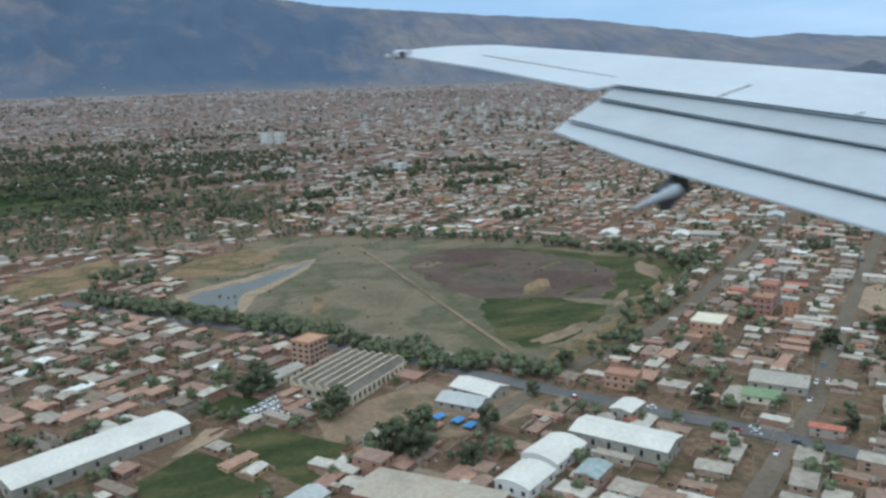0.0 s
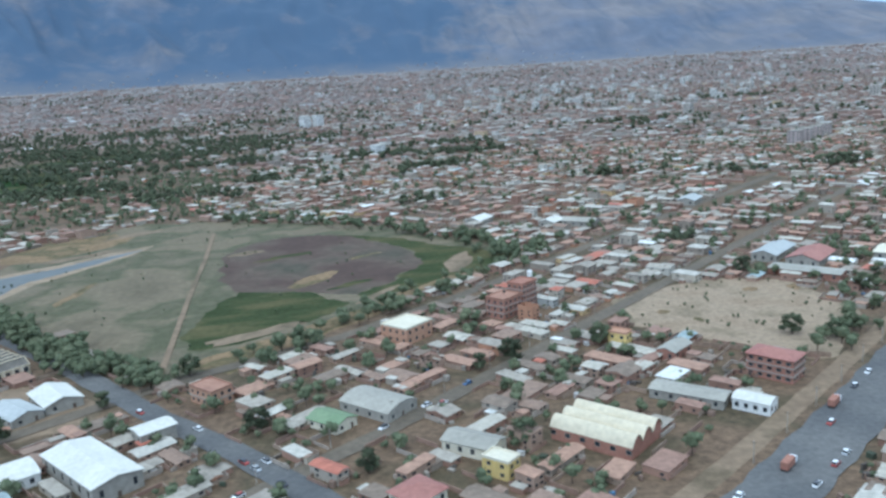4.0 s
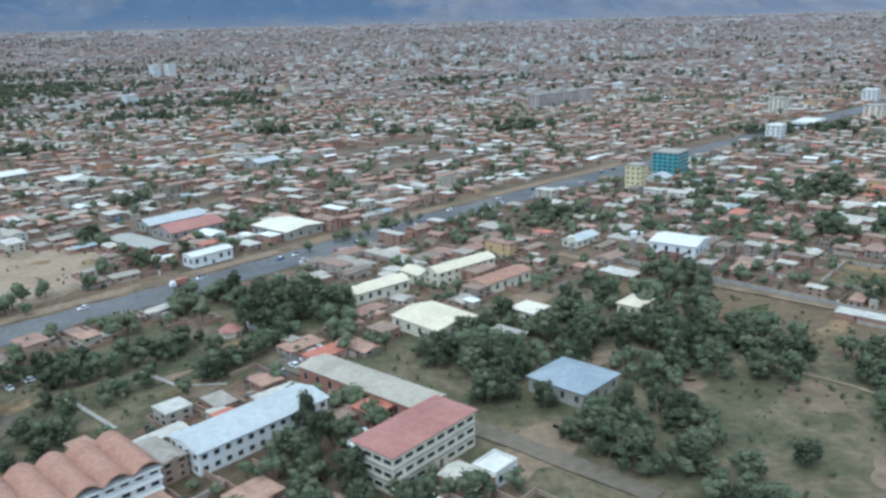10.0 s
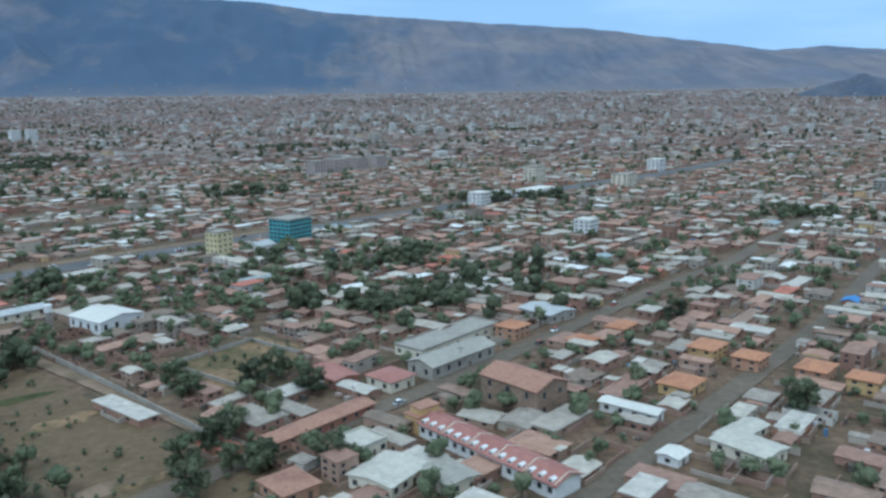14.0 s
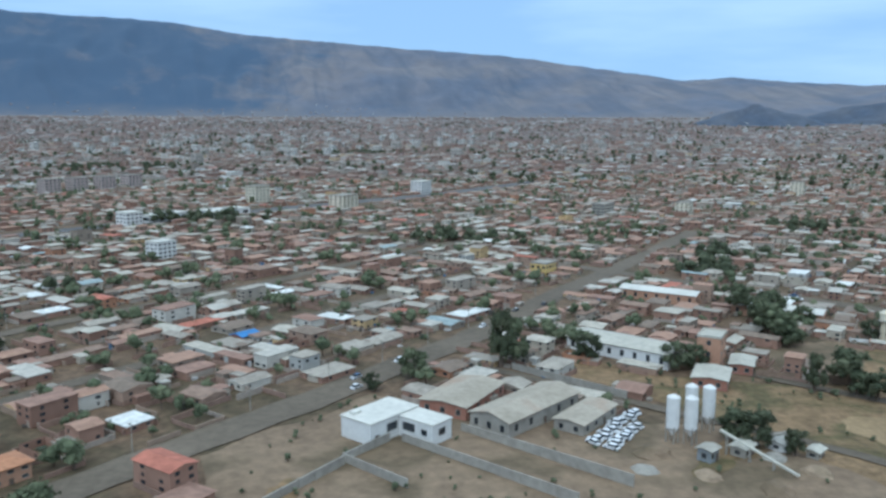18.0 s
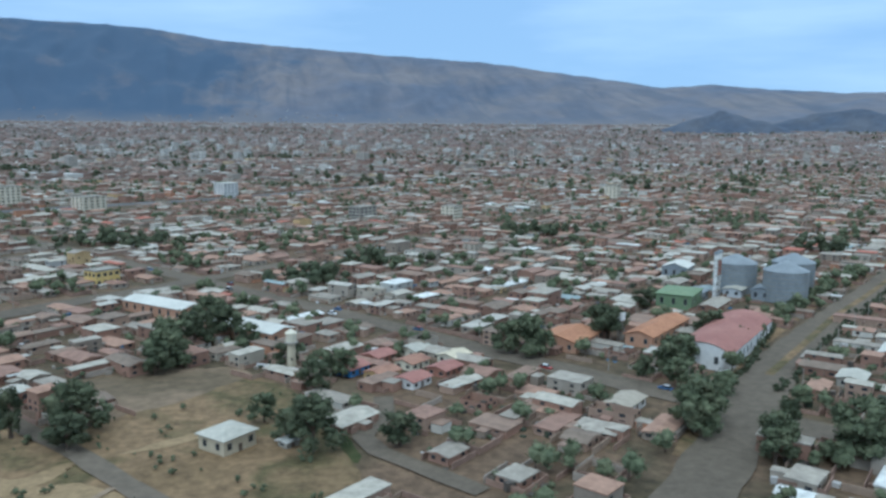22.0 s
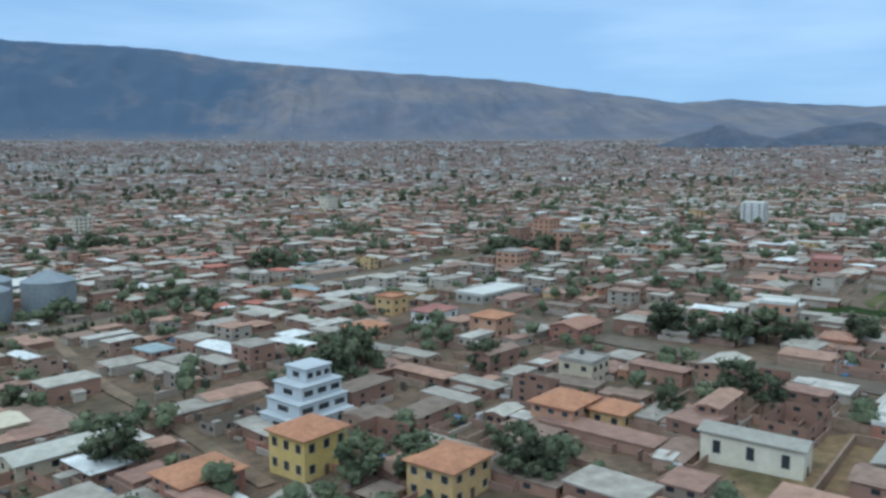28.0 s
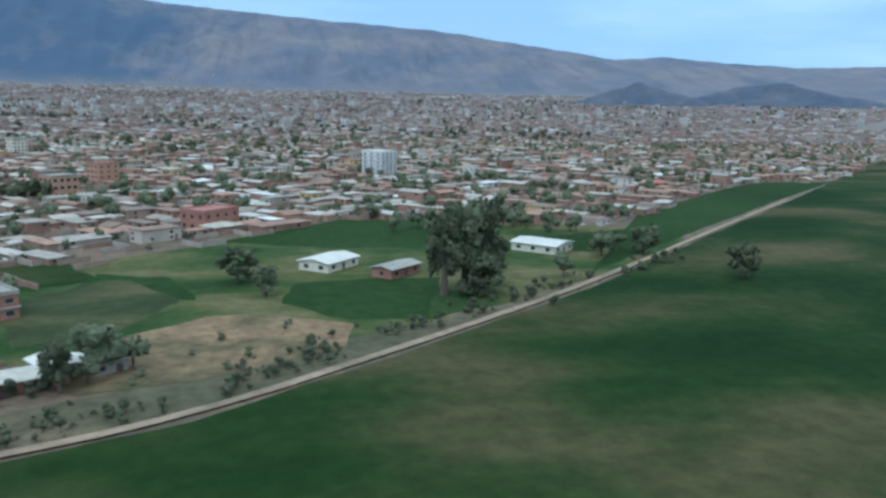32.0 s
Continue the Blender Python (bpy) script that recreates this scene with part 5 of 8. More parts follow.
building("wall_house", "long pale flat building with inner yards", "house", 535.8, 175.4, 28, 8, 2.0, "flat", "cream", "concrete", 40, 1, 8, 3)
building("white_roof_store", "low white roof store in a yard", "store", 558.8, 125.9, 3, 10.8, 1.8, "gable", "white", "white_roof", 40, 1, 1, 4, rise=0.3)
building("brick_hall", "tall brick hall with a white end wall", "hall", 541.8, 135, 8.5, 13.5, 5.2, "gable", "adobe", "tile", 32, 2, 2, 3, rise=1.4)
building("grey_hall", "wide workshop with a pale zinc roof", "shed", 513.9, 109.8, 9, 7.8, 2.0, "gable", "cream", "zinc_pale", 46, 1, 4, 3, rise=0.5)
building("grey_hall", "smaller workshop with a grey roof", "shed", 522.4, 107.2, 5.6, 7, 1.9, "gable", "cream", "zinc", 28, 1, 2, 3, rise=0.4)
building("flat_house", "cream house with a pale flat roof", "house", 510.9, 120.9, 5.6, 6, 2.1, "flat", "cream", "zinc_pale", 37, 1, 3, 2)
building("red_roof_house", "low house with a faded red roof", "house", 508.4, 155.4, 5.6, 9.6, 1.8, "gable", "brick", "red_roof", 29, 1, 2, 3, rise=0.5)
building("red_roof_house", "square house with a faded red roof", "house", 519.2, 150, 6.4, 6.8, 2.2, "hip", "cream", "red_roof", 36, 1, 2, 2, rise=0.8)
building("row_house", "long low row of huts with rusty red roofs", "house", 504.4, 131.3, 23, 4, 1.7, "gable", "brick", "tile", 39, 1, 8, 2, rise=0.4)
building("zinc_shed", "broad zinc-roofed shed by the street", "shed", 570, 107, 6, 9.4, 1.9, "gable", "cream", "zinc_pale", 28, 1, 2, 3, rise=0.4)
building("tile_house", "house with an orange hipped tile roof", "house", 499.6, 108.8, 5.8, 6.4, 2, "hip", "orange", "tile", 32, 1, 2, 2, rise=0.9)
building("blue_grey_shed", "shed with a dull blue-grey sheet roof", "shed", 564.3, 191.2, 9, 11, 2.2, "gable", "concrete", "blue_roof", 29, 1, 3, 3, rise=0.6)
# orange tile roofs in the quarter beyond the terrace
building("tile_house", "two-storey house with an orange hipped tile roof", "house", 551.5, 177.5, 6, 5.6, 2.6, "hip", "orange", "orange_tile", 38, 2, 3, 2, rise=1.0, group="orange tile houses")
building("tile_house", "low house with an orange hipped tile roof", "house", 564.5, 165.5, 5.4, 5, 1.8, "hip", "ochre", "orange_tile", 38, 1, 3, 2, rise=1.0, group="orange tile houses")
building("tile_house", "low house with an orange hipped tile roof", "house", 573, 135, 7.4, 6, 2.0, "hip", "ochre", "orange_tile", 38, 1, 3, 2, rise=1.0, group="orange tile houses")
building("tile_house", "two-storey house with an orange hipped tile roof", "house", 588, 153, 7.6, 5.6, 2.6, "hip", "ochre", "orange_tile", 38, 2, 3, 2, rise=1.0, group="orange tile houses")
building("tile_house", "two-storey house with an orange hipped tile roof", "house", 593, 144.5, 6, 5.4, 2.6, "hip", "orange", "orange_tile", 38, 2, 3, 2, rise=1.0, group="orange tile houses")
building("tile_house", "two-storey house with an orange hipped tile roof", "house", 602, 136, 7.2, 5.6, 2.4, "hip", "orange", "orange_tile", 38, 2, 3, 2, rise=1.0, group="orange tile houses")
building("tile_house", "two-storey house with an orange hipped tile roof", "house", 606.5, 127.5, 5.4, 5.4, 2.8, "hip", "ochre", "orange_tile", 38, 2, 3, 2, rise=1.0, group="orange tile houses")
building("tile_house", "two-storey house with an orange hipped tile roof", "house", 613.5, 117, 5.6, 5, 2.4, "hip", "orange", "orange_tile", 38, 2, 3, 2, rise=1.0, group="orange tile houses")
building("tile_house", "low house with an orange hipped tile roof", "house", 605, 112.5, 5.2, 4.8, 1.8, "hip", "orange", "orange_tile", 38, 1, 3, 2, rise=1.0, group="orange tile houses")
building("tile_house", "low house with an orange hipped tile roof", "house", 577.5, 174.5, 7, 4.6, 1.7, "hip", "orange", "orange_tile", 38, 1, 3, 2, rise=1.0, group="orange tile houses")
building("zinc_shed", "long shed with a pale sheet roof by the street", "shed", 572, 112.4, 9.5, 4, 1.8, "gable", "cream", "zinc_pale", 30, 1, 3, 2, rise=0.4)
building("white_roof_store", "small white-roofed store by the street", "store", 557.5, 107.2, 3.6, 3.4, 1.5, "gable", "white", "white_roof", 36, 1, 1, 1, rise=0.3)
building("road_house", "unfinished red brick house by the railway road", "house", 896, 95.5, 6, 5.6, 2.8, "flat", "brick", "concrete", 40, 2, 3, 2, rise=0.5)
building("road_house", "low house with a faded red roof", "house", 902, 97, 7, 5, 1.7, "gable", "brick", "red_roof", 40, 1, 3, 2, rise=0.5)
building("road_house", "low house with a faded red roof", "house", 904.5, 91, 6.4, 5, 1.6, "gable", "brick", "red_roof", 40, 1, 3, 2, rise=0.5)
building("road_house", "long low house with a bright roof", "house", 921, 127, 10, 3.6, 1.5, "gable", "brick", "white_roof", 40, 1, 3, 2, rise=0.5)
building("road_house", "grey shed beside the railway road", "house", 899, 113.2, 6.4, 4.6, 1.8, "gable", "concrete", "zinc_pale", 40, 1, 3, 2, rise=0.5)
building("road_house", "low house with a pale roof", "house", 920.5, 107.4, 7.4, 5, 1.6, "gable", "cream", "zinc_pale", 40, 1, 3, 2, rise=0.5)
building("road_house", "long house with a dusty roof and white end wall", "house", 851, 111.4, 7.6, 4.6, 1.6, "gable", "white", "tan_sheet", 40, 1, 3, 2, rise=0.5)
# third quarter: works yard, halls and the grain silos
root = thing("white_depot", "white L-shaped depot with a bright flat roof", "depot", 669.6, 127.5, 36)
claim(667, 122, 13, 14, 36)
part("wall", boxes((-11, 0, -6.5, 0, 0, 3.5), (-4.6, 0, -13.6, -6.5, 0, 3.2)), M["white"], root)
part("roof", boxes((-11.15, 0.15, -6.65, 0.15, 3.5, 3.72), (-4.75, 0.15, -13.75, -6.66, 3.2, 3.42), (-10, -8.4, -1.9, -0.7, 3.72, 4.2)), M["white_roof"], root)
child("window", window_mesh(2.4, 1.4), root, (-6.2, -6.5, 1.3))
child("window", window_mesh(2.6, 1.4), root, (-4.6, -8.6, 1.2), -90)
child("window", window_mesh(1.2, 1.0), root, (-4.6, -11.8, 1.2), -90)
child("door", door_mesh(0.9, 1.5), root, (-9.6, -6.5, 0))
child("window", window_mesh(1.6, 1.2), root, (-2.4, -13.6, 1.2))
building("tan_works", "workshop with a patched brown brick-dust roof", "warehouse", 683.7, 131.2, 15.5, 9, 2.4, "gable", "brick", "tan_sheet", 47, 1, 5, 3, rise=0.5)
building("gable_works", "broad works hall with a dull tan-grey roof", "warehouse", 692.4, 122.2, 20.5, 8, 2.8, "gable", "concrete", "tan_sheet", 34, 1, 5, 3, rise=1.0)
building("open_shed", "lower open shed beside the works hall", "shed", 701.5, 117.4, 12.5, 5.4, 2.0, "gable", "concrete", "tan_sheet", 39, 1, 4, 2, rise=0.4)
building("factory_hall", "long factory hall with a pale sheet roof and white walls", "factory", 727.8, 152.2, 9.6, 24.5, 3.2, "gable", "white", "zinc_pale", 36, 1, 4, 8, rise=0.9)
building("factory_wing", "low brick wing with a pale sheet roof", "factory", 735.6, 130.4, 9.2, 6.6, 2.2, "gable", "brick", "zinc_pale", 52, 1, 4, 2, rise=0.4)
building("factory_wing", "small lean-to wing with a pale roof", "factory", 747.6, 136.4, 8, 4.6, 2.1, "gable", "brick", "zinc_pale", 52, 1, 3, 2, rise=0.3)
building("brick_block", "square brick tower of the factory", "factory", 742, 139.8, 6.6, 4.8, 7.2, "flat", "orange", "zinc_pale", 46, 3, 2, 1, door=False)
building("market_hall", "long brick hall with a pale zinc roof", "warehouse", 766, 199.6, 7.5, 23, 3.0, "gable", "orange", "white_roof", 43, 1, 3, 7, rise=0.8)
building("market_hall", "second long brick hall with a pale zinc roof", "warehouse", 787, 172.6, 7.2, 23.5, 3.0, "gable", "orange", "white_roof", 41, 1, 3, 7, rise=0.8)
building("village_house", "low red-roofed house in the village row", "house", 807, 141, 5.6, 4.6, 1.5, "gable", "blue", "red_roof", 40, 1, 3, 2, rise=0.6, group="village houses")
building("village_house", "low orange tile-roofed house in the village row", "house", 812.5, 136.5, 5.6, 4.6, 1.5, "gable", "ochre", "tile", 40, 1, 3, 2, rise=0.6, group="village houses")
building("village_house", "low red-roofed house in the village row", "house", 817.5, 131.5, 5.6, 4.6, 1.5, "gable", "white", "red_roof", 40, 1, 3, 2, rise=0.6, group="village houses")
building("village_house", "low red-roofed house in the village row", "house", 813.5, 147.5, 5.6, 4.6, 1.5, "gable", "brick", "red_roof", 40, 1, 3, 2, rise=0.6, group="village houses")
building("village_house", "low orange tile-roofed house in the village row", "house", 819.5, 142, 5.6, 4.6, 1.5, "gable", "cream", "tile", 40, 1, 3, 2, rise=0.6, group="village houses")
building("village_house", "low red-roofed house in the village row", "house", 825, 136.5, 5.6, 4.6, 1.5, "gable", "brick", "red_roof", 40, 1, 3, 2, rise=0.6, group="village houses")
building("village_house", "low pale-roofed house in the village row", "house", 822, 150.5, 5.6, 4.6, 1.5, "gable", "cream", "zinc_pale", 40, 1, 3, 2, rise=0.6, group="village houses")
building("village_house", "low pale-roofed house in the village row", "house", 829, 144, 5.6, 4.6, 1.5, "gable", "cream", "cream_roof", 40, 1, 3, 2, rise=0.6, group="village houses")
building("garden_shed", "small pale shed at the field's edge", "shed", 793.5, 109, 2.6, 2.0, 1.0, "gable", "concrete", "white_roof", 40, 1, 1, 1, rise=0.2)
building("cream_hut", "tan hut with a pale hipped sheet roof", "house", 784.6, 110.5, 6.2, 5.6, 2.4, "hip", "tan_plaster", "zinc_pale", 42, 1, 3, 2, rise=0.8)
building("red_barn", "long red-roofed barn with white walls", "barn", 890, 139.4, 36, 11.5, 3.4, "arch", "white", "red_roof", 42, 1, 12, 2, rise=1.9)
building("tile_hall", "low hall with an orange tile roof", "hall", 857, 149.5, 12.5, 10, 2.4, "gable", "orange", "orange_tile", 42, 1, 4, 3, rise=1.2)
building("tile_hall", "long narrow orange tile roof beside the barn", "hall", 880.4, 151.2, 23, 6.4, 2.6, "gable", "orange", "orange_tile", 40, 1, 6, 2, rise=1.0)
building("green_store", "green store with a low hipped roof", "store", 903, 179.4, 13, 9.5, 3.8, "hip", "green", "green", 46, 1, 4, 3, rise=0.7)
building("silo_shed", "white-roofed shed behind the silos", "shed", 924.4, 216, 10, 8, 3.6, "gable", "steel", "white_roof", 46, 1, 3, 3)
building("silo_shed", "low steel shed at the foot of the silos", "shed", 930, 181, 9, 5, 3.0, "gable", "steel", "steel", 42, 1, 3, 2)
# last quarter: white house, yards and farm buildings
building("yellow_villa", "bright yellow villa with orange roofs", "house", 1007.6, 90.5, 6.6, 6, 4.8, "hip", "yellow", "orange_tile", 41, 2, 3, 3, rise=1.4)
building("orange_villa", "brick house with an orange hipped roof", "house", 1022.4, 81.2, 6.8, 6, 3.8, "hip", "ochre", "orange_tile", 42, 2, 3, 3, rise=1.3)
building("orange_villa", "two-storey house with an orange hipped tile roof", "house", 1041.5, 100.5, 7, 6, 3.0, "hip", "orange", "orange_tile", 41, 2, 3, 3, rise=1.3)
building("orange_villa", "low wing with an orange hipped tile roof", "house", 1047.5, 98.5, 5, 4.6, 2.2, "hip", "ochre", "orange_tile", 41, 1, 2, 2, rise=1.0)
building("orange_villa", "two-storey brick house with an orange tile roof", "house", 995.6, 85, 7.5, 6, 2.8, "hip", "brick", "orange_tile", 38, 2, 3, 3, rise=1.2)
building("orange_villa", "orange-fronted house with a clay roof", "house", 1020, 155, 7, 6, 2.4, "hip", "orange", "orange_tile", 40, 2, 3, 2, rise=1.0)
building("orange_villa", "tall orange house among low roofs", "house", 1044.6, 153.2, 6, 6, 3.8, "hip", "orange", "orange_tile", 42, 2, 2, 2, rise=1.0)
building("orange_villa", "narrow orange house with a flat clay roof", "house", 1028, 178.5, 5, 5, 3.6, "flat", "ochre", "orange_tile", 42, 2, 2, 2)
building("long_wall_house", "long cream hall wall with a grey roof", "house", 1057, 82, 3.4, 11, 3.4, "gable", "cream", "zinc", 42, 1, 1, 3, rise=0.5)
building("tile_house", "long low house with an orange tile roof by the road", "house", 1094.9, 82.2, 8.4, 5, 1.7, "gable", "orange", "tile", 41, 1, 3, 2, rise=0.7)
building("yard_house", "low houses with pale flat roofs round a yard", "house", 1110.0, 115.5, 15, 6.6, 1.35, "flat", "brick", "zinc_pale", 50, 1, 6, 2, rise=0.35)
building("yard_house", "low zinc-roofed house beside the flat roofs", "house", 1114.6, 109.6, 10.4, 4.6, 1.35, "gable", "concrete", "white_roof", 38, 1, 4, 2, rise=0.35)
building("yard_house", "narrow zinc-roofed shed in the yard", "house", 1120.5, 99.3, 4, 6, 1.35, "gable", "concrete", "white_roof", 30, 1, 2, 2, rise=0.35)
building("yard_house", "long narrow house with a pale tan roof", "house", 1129.0, 93.9, 14.4, 3.8, 1.35, "gable", "brick", "zinc_pale", 27, 1, 6, 2, rise=0.35)
building("yard_house", "square house with a pale flat roof by the wall", "house", 1121.4, 87.6, 7.4, 5, 1.35, "flat", "concrete", "zinc_pale", 36, 1, 3, 2, rise=0.35)
building("yard_house", "small white-roofed house by the meadow", "house", 1134.5, 100.2, 3.9, 4.9, 1.35, "gable", "brick", "white_roof", 34, 1, 2, 2, rise=0.35)
building("yard_house", "white-roofed shed at the meadow's edge", "house", 1138.9, 101.2, 3.8, 4.6, 1.35, "gable", "concrete", "white_roof", 32, 1, 2, 2, rise=0.35)
building("unfinished_house", "unfinished red brick two-storey house", "house", 1120.6, 127.2, 7, 6, 3.4, "flat", "brick", "concrete", 36, 2, 3, 4, bands=True, ww=1.1)
building("yellow_tower_house", "tall yellow house with open floors", "house", 1097, 145.6, 5.2, 6, 5.6, "flat", "orange", "white_roof", 48, 3, 2, 3, bands=True)
building("tile_house", "small orange tile-roofed house", "house", 1099.4, 131, 5.5, 5, 2.0, "hip", "orange", "tile", 45, 1, 2, 2, rise=0.9)
building("grey_hall", "broad hall with a dull grey-green sheet roof", "shed", 1071.2, 74.7, 10, 7, 2.6, "gable", "concrete", "zinc", 40, 1, 4, 2, rise=0.5)
building("yard_house", "low house with a bright white flat roof", "house", 1081, 91.8, 5.4, 3.4, 1.6, "flat", "brick", "white_roof", 40, 1, 2, 1)
building("yard_house", "narrow white-roofed lean-to house", "house", 1077.5, 88.2, 3.4, 3.0, 1.5, "flat", "brick", "white_roof", 40, 1, 1, 1)
building("yard_house", "low house with a dusty pale roof", "house", 1083.5, 81.5, 7.5, 4.6, 1.7, "gable", "adobe", "zinc_pale", 38, 1, 3, 2, rise=0.4)
building("salmon_hall", "long low hall with a faded salmon roof", "hall", 1090, 73.2, 9.5, 4.4, 1.9, "gable", "orange", "salmon", 38, 1, 4, 1, rise=0.5)
building("yard_house", "square house with a pale sheet roof", "house", 1101, 76.8, 5.6, 5, 1.7, "hip", "brick", "zinc_pale", 36, 1, 2, 2, rise=0.6)
building("beige_house", "beige two-storey house with a flat roof", "house", 1050.7, 119, 5.6, 5.6, 3.4, "flat", "tan_plaster", "concrete", 42, 2, 3, 2, tank=True)
building("brick_house", "broad red brick house with a clay roof", "house", 1059.5, 148, 9, 6, 2.6, "gable", "brick", "tile", 40, 2, 4, 2, rise=0.8)
building("brick_house", "red-roofed house with a white front", "house", 1036, 168.6, 8, 6, 2.4, "hip", "white", "red_roof", 42, 1, 3, 2, rise=1.0)
building("orange_house", "tall orange house above its neighbours", "house", 1109, 328, 8, 7, 7.0, "flat", "orange", "tile", 42, 4, 3, 3)
building("pale_complex", "long pale concrete building with inner yards", "hall", 1054.2, 193, 17, 8, 1.9, "flat", "concrete", "white_roof", 40, 1, 6, 3)
building("cream_hall", "cream hall with a pale sheet roof", "hall", 964.2, 106.5, 8, 6, 2.4, "gable", "tan_plaster", "cream_roof", 40, 1, 3, 2, rise=0.5)
building("cream_hall", "long cream hall with a dusty pale roof", "hall", 978, 98.4, 15, 5, 1.9, "gable", "tan_plaster", "zinc_pale", 38, 1, 5, 2, rise=0.5)
building("white_block", "white six-storey block above the roofs", "apartment block", 1212, 366, 11, 9, 9.4, "flat", "white", "white_roof", 48, 6, 4, 3, bands=True)
building("red_block", "red-painted house on the meadow's edge", "house", 1148.9, 214, 11, 7, 4.2, "flat", "brick", "red_roof", 50, 2, 4, 3)
building("farm_house", "low farm house with a pale roof in the meadow", "house", 1169.7, 160, 9, 6, 1.6, "gable", "cream", "white_roof", 50, 1, 3, 2, rise=0.5)
building("farm_house", "low pale-roofed farm shed beside the great tree", "house", 1213.8, 176, 8, 9.5, 1.6, "gable", "cream", "white_roof", 44, 1, 3, 3, rise=0.5)
building("farm_house", "small brick farm shed in the meadow", "house", 1180, 152, 8, 4, 1.6, "gable", "brick", "zinc", 44, 1, 3, 1, rise=0.4)
# blocks that stand out of the middle distance
for x, y, w, d, h, wall, n, text in ((187, 752, 11, 9, 11, "white", 5, "white apartment tower above the far houses"), (108, 1277, 13, 12, 17, "white", 7, "white twin tower far across town"), (128, 1285, 13, 12, 17, "white", 7, "white twin tower far across town"),
                                     (619, 309, 8, 7, 6, "white", 4, "white four-storey house with a flat roof"), (597, 406, 9, 8, 7, "white", 4, "white office block among low houses"), (659, 510, 12, 9, 11, "cream", 6, "cream apartment tower above the roofs"),
                                     (774, 560, 13, 10, 9, "white", 5, "white block above the roofs"), (745, 243, 8, 6, 4.5, "yellow", 2, "yellow two-storey house on a corner"), (893, 388, 9, 8, 7, "cream", 4, "cream block above the houses"),
                                     (1027, 488, 8, 8, 9, "cream", 5, "pale tower above the houses"), (1102, 282, 8, 7, 6.5, "orange", 3, "orange brick block above the houses"), (706, 470, 14, 11, 8, "cream", 5, "cream apartment block with balconies"),
                                     (845, 395, 14, 8, 7, "concrete", 4, "grey unfinished block above the houses"), (553, 640, 12, 10, 10, "pink", 5, "pinkish brick apartment block in a row"), (536, 628, 12, 10, 10, "pink", 5, "pinkish brick apartment block in a row"),
                                     (520, 616, 12, 10, 10, "pink", 5, "pinkish brick apartment block in a row"), (570, 655, 12, 10, 10, "pink", 5, "pinkish brick apartment block in a row"), (1073, 242, 8, 7, 5, "orange", 3, "orange house above its neighbours"),
                                     (610, 430, 24, 10, 3.5, "white", 1, "long white hall among brick houses"), (640, 445, 26, 12, 3.5, "white", 1, "long white-roofed hall beside trees")):
    building("far_block", text, "apartment block", x, y, w, d, h, "flat", wall, "concrete" if wall != "white" else "white_roof", 42, n, 4, 3, ww=w / 7, door=False)

# factory with a saw-tooth roof
root = thing("sawtooth_factory", "cream factory with a weathered saw-tooth roof", "factory", 37.8, 223.2, 45)
claim(37.8, 223.2, 30, 22, 45)
part("wall", boxes((-14.6, 14.6, -10.5, 10.5, 0, 2.8)), M["tan_plaster"], root)
tooth = stock(("roof_tooth",), lambda: prism([(-1.45, 0), (1.45, 0), (1.45, 1.75), (1.2, 1.75)], -14.6, 14.6), M["weathered"])
rim = stock(("roof_rim",), lambda: boxes((-14.8, 14.8, 1.05, 1.6, 1.76, 1.98), (-14.8, 14.8, -1.62, -1.32, 0.02, 0.2)), M["tan_plaster"])
cheek = stock(("tooth_end",), lambda: prism([(-1.45, 0), (1.45, 0), (1.5, 1.85), (1.15, 1.85)], -0.12, 0.12), M["tan_plaster"])
for i in range(7):
    t = child("roof_tooth", tooth, root, (0, -9 + i * 3.0, 2.82))
    child("roof_rim", rim, t)
    for sx in (-14.74, 14.74):
        child("tooth_end", cheek, t, (sx, 0, 0))
for i in range(12):
    child("window", window_mesh(1.3, 1.5), root, (-13.4 + i * 2.44, -10.5, 0.9))
    child("pilaster", stock(("pilaster",), lambda: boxes((-0.18, 0.18, -0.3, 0, 0, 2.8)), M["cream"]), root, (-14.4 + i * 2.44, -10.5, 0))
for i in range(6):
    child("window", window_mesh(1.5, 1.3), root, (-14.6, -8.8 + i * 3.2, 0.9), -90)

# hall under three cream vaults
root = thing("vaulted_hall", "brick hall under three cream vaulted roofs", "hall", 194, 147.5, 42)
claim(194, 147.5, 14, 22, 42)
part("wall", boxes((-6.6, 6.6, -9, 9, 0, 2.6)), M["brick"], root)
vault = stock(("vault",), lambda: arch_roof(18.4, 4.1, 2.0, over=0.15, t=0.2, n=12), M["cream_roof"])
fill = stock(("vault_end",), lambda: arch_walls(18, 4.0, 0.02, 1.95), M["brick"])
for i in range(3):
    v = child("vault", vault, root, (-4.4 + i * 4.4, 0, 2.6), 90)
    child("gable_end", fill, v, (0, 0, 0))
for i in range(6):
    child("window", window_mesh(1.2, 1.0), root, (-6.6, -8.5 + i * 3.4, 1.2), -90)

# college wing with a scalloped red roof
root = thing("scalloped_college", "white three-storey college wing with a scalloped terracotta roof", "school", 317.6, 100.2, 37)
claim(317.6, 100.2, 30, 12, 37)
part("wall", boxes((-14.4, 14.4, -5.6, 5.6, 0, 5.4)), M["white"], root)
scallop = stock(("roof_scallop",), lambda: arch_roof(13, 4.15, 1.2, over=0.02, t=0.2, n=8), M["tile"])
for i in range(7):
    child("roof_scallop", scallop, root, (-12.3 + i * 4.1, 0, 5.4), 90)
facade(root, 28.8, 11.2, 5.4, 3, 14, 5, 1.2, 0.45)
